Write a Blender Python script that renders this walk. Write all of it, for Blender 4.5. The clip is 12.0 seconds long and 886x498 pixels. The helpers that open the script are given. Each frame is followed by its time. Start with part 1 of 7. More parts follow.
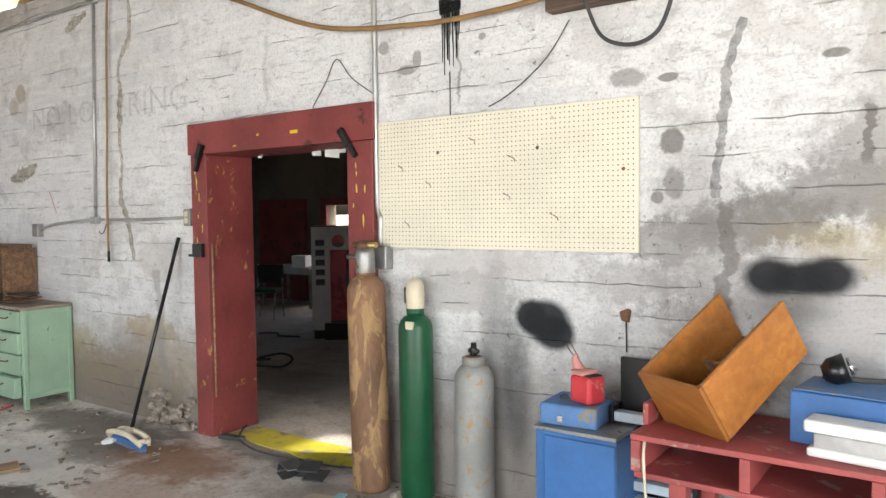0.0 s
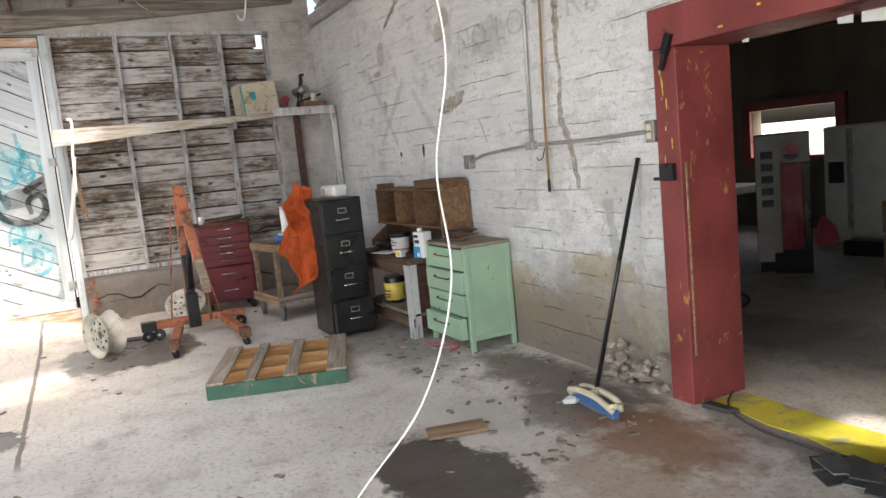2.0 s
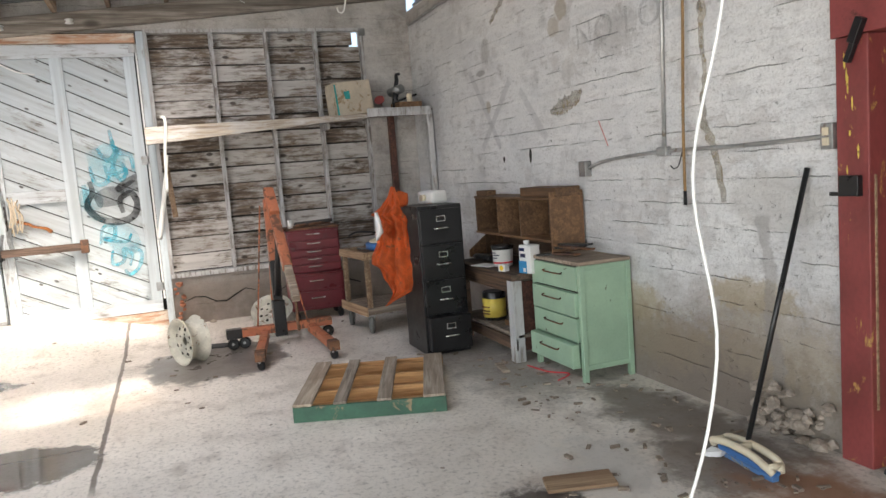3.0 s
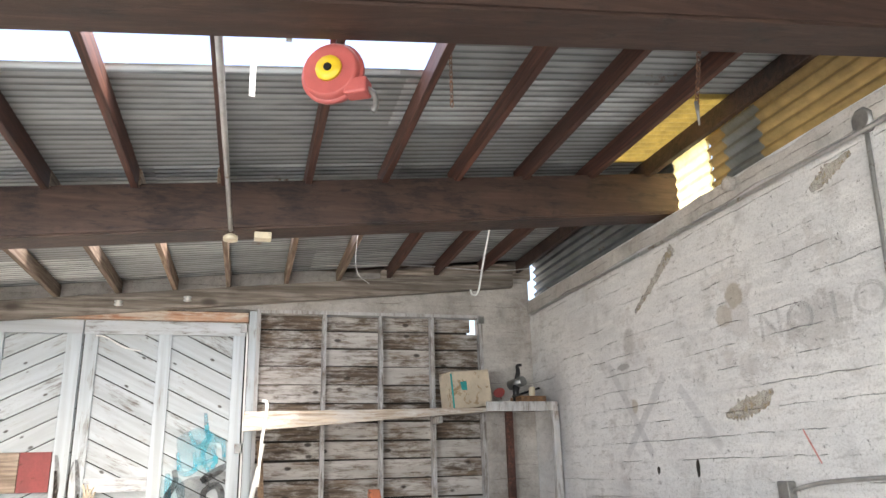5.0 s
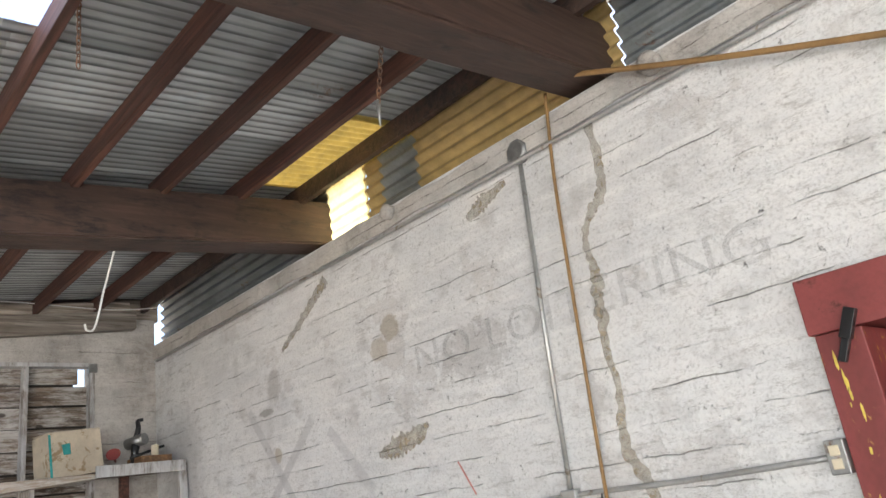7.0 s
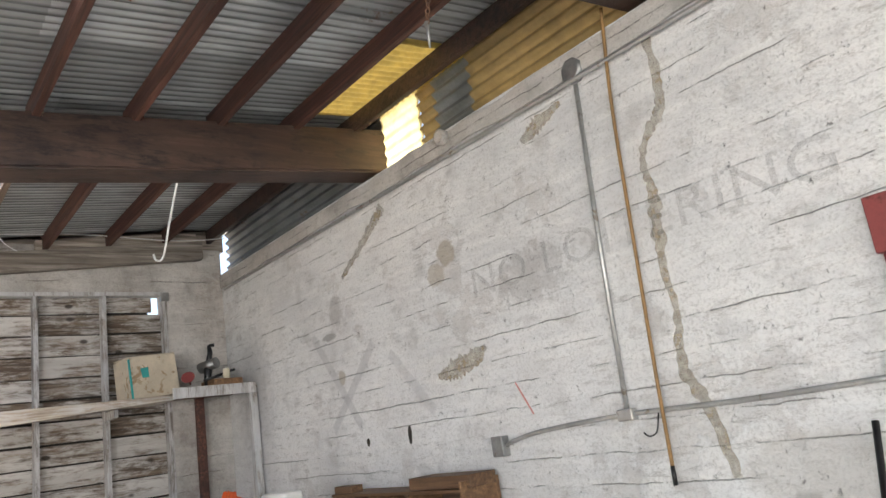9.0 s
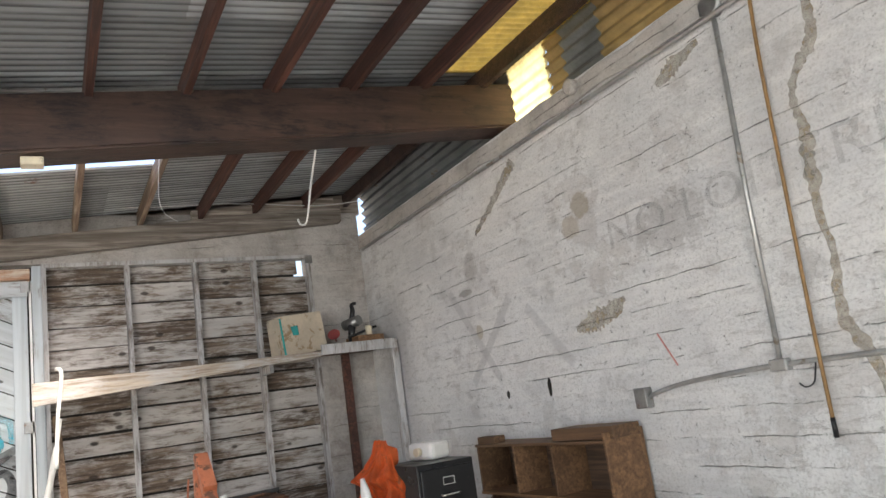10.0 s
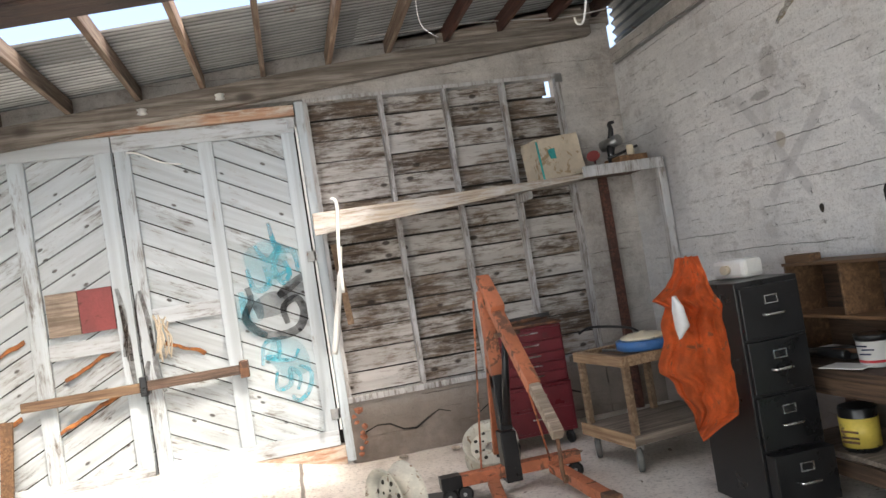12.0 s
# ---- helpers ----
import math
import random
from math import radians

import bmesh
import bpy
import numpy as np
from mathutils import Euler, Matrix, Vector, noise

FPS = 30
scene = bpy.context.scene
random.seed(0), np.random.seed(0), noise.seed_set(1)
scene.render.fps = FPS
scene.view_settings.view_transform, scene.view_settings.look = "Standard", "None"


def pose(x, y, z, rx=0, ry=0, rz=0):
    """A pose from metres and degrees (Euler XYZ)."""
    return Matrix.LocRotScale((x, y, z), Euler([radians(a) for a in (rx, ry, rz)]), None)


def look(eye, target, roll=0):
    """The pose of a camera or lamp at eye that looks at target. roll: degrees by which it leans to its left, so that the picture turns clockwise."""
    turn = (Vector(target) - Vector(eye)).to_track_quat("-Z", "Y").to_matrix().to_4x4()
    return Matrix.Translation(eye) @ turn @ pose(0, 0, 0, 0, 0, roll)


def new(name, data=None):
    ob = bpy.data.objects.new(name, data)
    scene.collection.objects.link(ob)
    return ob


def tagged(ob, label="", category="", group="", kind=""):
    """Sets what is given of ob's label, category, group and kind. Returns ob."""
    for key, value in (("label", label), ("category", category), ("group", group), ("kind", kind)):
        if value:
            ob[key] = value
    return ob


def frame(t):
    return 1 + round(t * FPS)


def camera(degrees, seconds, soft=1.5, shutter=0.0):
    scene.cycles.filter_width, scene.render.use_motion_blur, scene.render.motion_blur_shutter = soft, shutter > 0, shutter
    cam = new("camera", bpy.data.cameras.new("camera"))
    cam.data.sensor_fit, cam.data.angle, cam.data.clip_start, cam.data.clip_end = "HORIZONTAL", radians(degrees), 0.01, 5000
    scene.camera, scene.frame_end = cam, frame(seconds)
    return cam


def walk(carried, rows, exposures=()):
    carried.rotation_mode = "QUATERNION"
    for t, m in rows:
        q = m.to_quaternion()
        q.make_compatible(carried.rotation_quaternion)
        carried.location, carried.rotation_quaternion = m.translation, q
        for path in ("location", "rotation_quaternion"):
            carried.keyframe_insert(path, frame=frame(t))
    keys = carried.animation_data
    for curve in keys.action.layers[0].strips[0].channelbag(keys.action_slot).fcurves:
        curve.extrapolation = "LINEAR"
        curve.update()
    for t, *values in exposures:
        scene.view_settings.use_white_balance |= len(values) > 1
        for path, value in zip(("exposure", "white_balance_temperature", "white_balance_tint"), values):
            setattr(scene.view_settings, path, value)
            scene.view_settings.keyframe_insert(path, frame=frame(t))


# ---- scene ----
cam = camera(61.8, 12.0)
PATH = [
    (0, (0.049, 0.259, 1.657), (-1.112, 1.885, 1.559), -0.7),
    (0.5, (-0.314, 0.369, 1.644), (-1.67, 1.83, 1.479), -3.4),
    (1, (-0.682, 0.396, 1.674), (-2.143, 1.756, 1.549), -3.8),
    (1.5, (-1.049, 0.485, 1.651), (-2.749, 1.531, 1.517), -4.1),
    (2, (-1.317, 0.566, 1.63), (-3.101, 1.433, 1.377), -5.6),
    (2.5, (-1.653, 0.576, 1.652), (-3.441, 1.442, 1.421), -5.7),
    (3, (-1.953, 0.6, 1.638), (-3.822, 1.279, 1.419), -4.4),
    (3.2, (-2.053, 0.609, 1.667), (-3.982, 1.101, 1.48), -4.9),
    (4.8, (-2.852, 0.422, 1.712), (-4.738, 0.883, 2.189), -0.8),
    (5, (-2.974, 0.469, 1.728), (-4.827, 0.961, 2.296), -1.5),
    (5.5, (-3.225, 0.515, 1.729), (-5.038, 1.054, 2.377), -4.5),
    (6, (-3.485, 0.484, 1.717), (-5.213, 1.328, 2.264), -7.1),
    (6.5, (-3.57, 0.53, 1.711), (-5.092, 1.681, 2.311), -6.5),
    (7, (-3.596, 0.596, 1.717), (-4.942, 1.936, 2.345), -8.6),
    (7.2, (-3.592, 0.624, 1.727), (-4.885, 2.023, 2.335), -8.6),
    (8.8, (-3.574, 0.625, 1.707), (-5.032, 1.907, 2.186), -8.4),
    (9, (-3.587, 0.613, 1.694), (-5.09, 1.847, 2.16), -8.2),
    (9.5, (-3.598, 0.588, 1.69), (-5.212, 1.693, 2.107), -7.9),
    (10, (-3.595, 0.568, 1.69), (-5.31, 1.515, 2.089), -8.3),
    (10.5, (-3.613, 0.627, 1.657), (-5.377, 1.518, 1.967), -7.7),
    (11, (-3.718, 0.574, 1.618), (-5.59, 1.262, 1.768), -8.7),
    (11.5, (-3.998, 0.374, 1.621), (-5.916, 0.931, 1.73), -9.7),
    (12, (-4.237, 0.172, 1.627), (-6.193, 0.585, 1.693), -9.0),
]
EXPOSURES = [(0, 0.25), (1.5, 0.25), (3.0, 0.0), (5.0, 0.42), (6.0, 0.3), (7.0, 0.4), (9.0, 0.32), (9.5, 0.22), (10.0, 0.08), (10.5, -0.05), (12, -0.07)]
walk(cam, [(t, look(eye, target, roll)) for t, eye, target, roll in PATH], EXPOSURES)

# ---- daylight ----
SUN_WAY = Vector((-2.1, -1.05, -3.93)).normalized()
world = bpy.data.worlds.new("daylight")
scene.world = world
world.use_nodes = True
sky = world.node_tree.nodes.new("ShaderNodeTexSky")
sky.sky_type, sky.sun_disc = "NISHITA", False
sky.dust_density, sky.ozone_density = 8.0, 0.6
sky.sun_elevation = math.asin(-SUN_WAY.z)
sky.sun_rotation = math.atan2(-SUN_WAY.x, -SUN_WAY.y)
back = world.node_tree.nodes["Background"]
back.inputs["Strength"].default_value = 0.65
world.node_tree.links.new(sky.outputs[0], back.inputs["Color"])
sun_data = bpy.data.lights.new("sun", "SUN")
sun_data.energy, sun_data.angle, sun_data.color = 4.0, radians(3.0), (1.0, 0.95, 0.87)
sun = new("sun", sun_data)
sun.matrix_world = look((0, 0, 0), SUN_WAY)


def sky_lamp(name, eye, target, wide, tall, power, colour=(0.94, 0.99, 1.0)):
    """Sky light that falls in through an opening."""
    data = bpy.data.lights.new(name, "AREA")
    data.shape, data.size, data.size_y, data.energy, data.color = "RECTANGLE", wide, tall, power, colour
    lamp = new(name, data)
    lamp.matrix_world = look(eye, target)
    return lamp


sky_lamp("door_daylight", (3.4, -0.8, 1.75), (-4, 0.5, 0.7), 4.4, 2.6, 220)
sky_lamp("south_daylight", (-1.5, -4.4, 1.9), (-3.0, 3.7, 0.8), 5.0, 2.4, 255)
sky_lamp("roof_light_daylight", (-6.05, -0.6, 3.95), (-6.05, -0.6, 0), 1.1, 3.6, 55)
sky_lamp("roof_light_daylight", (-8.9, -0.6, 3.95), (-8.9, -0.6, 0), 0.85, 3.6, 9)

# ---- materials ----


class Graph:
    """A small shorthand for node materials."""

    def __init__(self, name):
        self.mat = bpy.data.materials.new(name)
        self.mat.use_nodes = True
        self.tree = self.mat.node_tree
        self.bsdf = self.tree.nodes["Principled BSDF"]

    def put(self, socket, value):
        if isinstance(value, bpy.types.NodeSocket):
            self.tree.links.new(value, socket)
        elif isinstance(value, (tuple, list)) and len(value) == 3 and socket.type == "RGBA":
            socket.default_value = (*value, 1)
        else:
            socket.default_value = value

    def node(self, kind, out=0, **ins):
        n = self.tree.nodes.new("ShaderNode" + kind)
        for key, value in ins.items():
            self.put(n.inputs[key.replace("_", " ")], value)
        return n.outputs[out]

    def maths(self, op, a, b=0.0, clamp=False):
        n = self.tree.nodes.new("ShaderNodeMath")
        n.operation, n.use_clamp = op, clamp
        self.put(n.inputs[0], a)
        self.put(n.inputs[1], b)
        return n.outputs[0]

    def ramp(self, value, lo, hi, to0=0.0, to1=1.0):
        n = self.tree.nodes.new("ShaderNodeMapRange")
        n.interpolation_type = "SMOOTHSTEP"
        for k, v in zip(("Value", "From Min", "From Max", "To Min", "To Max"), (value, lo, hi, to0, to1)):
            self.put(n.inputs[k], v)
        return n.outputs[0]

    def mix(self, fac, a, b, blend="MIX"):
        n = self.tree.nodes.new("ShaderNodeMix")
        n.data_type, n.blend_type = "RGBA", blend
        self.put(n.inputs[0], fac)
        self.put(n.inputs[6], a)
        self.put(n.inputs[7], b)
        return n.outputs[2]

    def noise(self, coords, scale, detail=4.0, rough=0.55, distort=0.0):
        return self.node("TexNoise", 0, Vector=coords, Scale=scale, Detail=detail, Roughness=rough, Distortion=distort)

    def place(self, shift=True, stretch=(1, 1, 1)):
        """Metres on the object, shifted by a random amount for each object."""
        c = self.node("TexCoord", 3)
        if shift:
            r = self.maths("MULTIPLY", self.node("ObjectInfo", 5), 37.0)
            n = self.tree.nodes.new("ShaderNodeVectorMath")
            n.operation = "ADD"
            self.put(n.inputs[0], c)
            self.put(n.inputs[1], r)
            c = n.outputs[0]
        return self.node("Mapping", 0, Vector=c, Scale=stretch)

    def bump(self, height, strength=0.3, distance=0.01):
        n = self.tree.nodes.new("ShaderNodeBump")
        n.inputs["Strength"].default_value, n.inputs["Distance"].default_value = strength, distance
        self.put(n.inputs["Height"], height)
        self.put(self.bsdf.inputs["Normal"], n.outputs[0])

    def done(self, colour, rough=0.7, metal=0.0, **more):
        for key, value in dict(Base_Color=colour, Roughness=rough, Metallic=metal, **more).items():
            self.put(self.bsdf.inputs[key.replace("_", " ")], value)
        return self.mat


def shade(c, k):
    return tuple(min(1.0, v * k) for v in c)


def plain(name, colour, rough=0.6, metal=0.0, var=0.18, scale=5.0, fine=60.0, relief=0.15, worn=None, amount=0.3, wear_scale=7.0, stretch=(1, 1, 1)):
    """Paint, metal or cloth: two scales of tone, fine relief, and a second colour where it is worn or dirty."""
    g = Graph(name)
    p = g.place(True, stretch)
    a = g.noise(p, scale, 5.0)
    b = g.noise(p, fine, 3.0)
    c = g.mix(g.ramp(a, 0.3, 0.7), shade(colour, 1 - var), shade(colour, 1 + var))
    c = g.mix(g.ramp(b, 0.35, 0.75, 0.0, var), c, shade(colour, 0.45))
    r = g.ramp(a, 0.2, 0.8, max(0.05, rough - 0.12), min(1.0, rough + 0.12))
    m = metal
    if worn:
        w = g.noise(p, wear_scale, 8.0, 0.68, 0.6)
        e = 0.72 - 0.4 * amount
        k = g.ramp(w, e - 0.035, e + 0.035)
        c = g.mix(k, c, g.mix(b, shade(worn, 0.7), shade(worn, 1.25)))
        r = g.ramp(k, 0, 1, r, 0.85)
        if metal:
            m = g.ramp(k, 0, 1, metal, 0.0)
    g.bump(g.maths("ADD", b, g.maths("MULTIPLY", a, 2.0)), relief, 0.004)
    return g.done(c, r, m)


def wood(name, light, dark, along="X", rough=0.75, paint=None, cover=0.5, relief=0.4, fine=1.0, knots=0.0, vary=0.16):
    """Sawn timber with grain along one axis; paint: flaking paint that still covers part of it."""
    g = Graph(name)
    k = {"X": (0.05, 1, 1), "Y": (1, 0.05, 1), "Z": (1, 1, 0.05)}[along]
    p = g.place(True, k)
    grain = g.noise(p, 46.0 * fine, 6.0, 0.62, 0.5)
    band = g.noise(p, 9.0 * fine, 4.0, 0.5, 1.4)
    q = g.place(True)
    blot = g.noise(q, 2.6, 5.0)
    tone = g.node("ObjectInfo", 5)
    c = g.mix(g.ramp(grain, 0.3, 0.72), light, dark)
    c = g.mix(g.ramp(band, 0.42, 0.62, 0.0, 0.6), c, dark)
    c = g.mix(g.ramp(blot, 0.5, 0.8, 0.0, 0.6), c, shade(dark, 0.55))
    c = g.mix(1.0, c, g.mix(tone, (0.7, 0.7, 0.7), (1.2, 1.17, 1.12)), "MULTIPLY")
    height = g.maths("ADD", grain, g.maths("MULTIPLY", band, 0.7))
    knot = None
    if knots:
        k3 = {"X": (0.55, 1, 1), "Y": (1, 0.55, 1), "Z": (1, 1, 0.55)}[along]
        cell = g.node("TexVoronoi", 0, Vector=g.place(True, k3), Scale=knots)
        knot = g.ramp(g.maths("ADD", cell, g.maths("MULTIPLY", g.maths("SUBTRACT", grain, 0.5), 0.12)), 0.15, 0.075)
        height = g.maths("SUBTRACT", height, knot)
    if paint:
        k2 = {"X": (0.22, 1, 1), "Y": (1, 0.22, 1), "Z": (1, 1, 0.22)}[along]
        w = g.noise(g.place(True, k2), 19.0, 10.0, 0.78, 0.4)
        w = g.maths("ADD", w, g.maths("MULTIPLY", g.maths("SUBTRACT", blot, 0.5), 0.5))
        w = g.maths("ADD", w, g.maths("MULTIPLY", g.maths("SUBTRACT", tone, 0.5), vary))
        w = g.maths("SUBTRACT", w, g.maths("MULTIPLY", g.maths("SUBTRACT", grain, 0.5), 0.35))
        e = 0.78 - 0.5 * cover
        film = g.ramp(w, e - 0.13, e + 0.16)
        c = g.mix(film, c, g.mix(g.ramp(band, 0.3, 0.7), shade(paint, 0.78), paint))
        height = g.maths("ADD", height, g.maths("MULTIPLY", film, 0.5))
    if knots:
        c = g.mix(g.maths("MULTIPLY", knot, 0.85), c, shade(dark, 0.4))
    g.bump(height, relief, 0.006)
    return g.done(c, rough)


def spot(g, x, z, d, cx, cz, rx, rz, ragged=0.6, soft=0.12):
    """A blot round (cx, cz) with an uneven outline."""
    a = g.maths("POWER", g.maths("DIVIDE", g.maths("SUBTRACT", x, cx), rx), 2.0)
    b = g.maths("POWER", g.maths("DIVIDE", g.maths("SUBTRACT", z, cz), rz), 2.0)
    r = g.maths("ADD", g.maths("SQRT", g.maths("ADD", a, b)), g.maths("MULTIPLY", g.maths("SUBTRACT", d, 0.5), ragged * 2))
    return g.ramp(r, 1 + soft, 1 - soft)


def run(g, x, z, w1, w2, x0, lean, z0, z1, wide):
    """A trickle stain that wanders down a wall from z1 to z0."""
    off = g.maths("ADD", g.maths("MULTIPLY", g.maths("SUBTRACT", w1, 0.5), 0.34), g.maths("MULTIPLY", g.maths("SUBTRACT", z, z1), lean))
    d = g.maths("ABSOLUTE", g.maths("SUBTRACT", g.maths("SUBTRACT", x, x0), off))
    k = g.ramp(g.maths("DIVIDE", d, g.maths("MULTIPLY", w2, 2 * wide)), 1.15, 0.7)
    return g.maths("MULTIPLY", g.maths("MULTIPLY", k, g.ramp(z, z0, z0 + 0.08)), g.ramp(z, z1, z1 - 0.04))


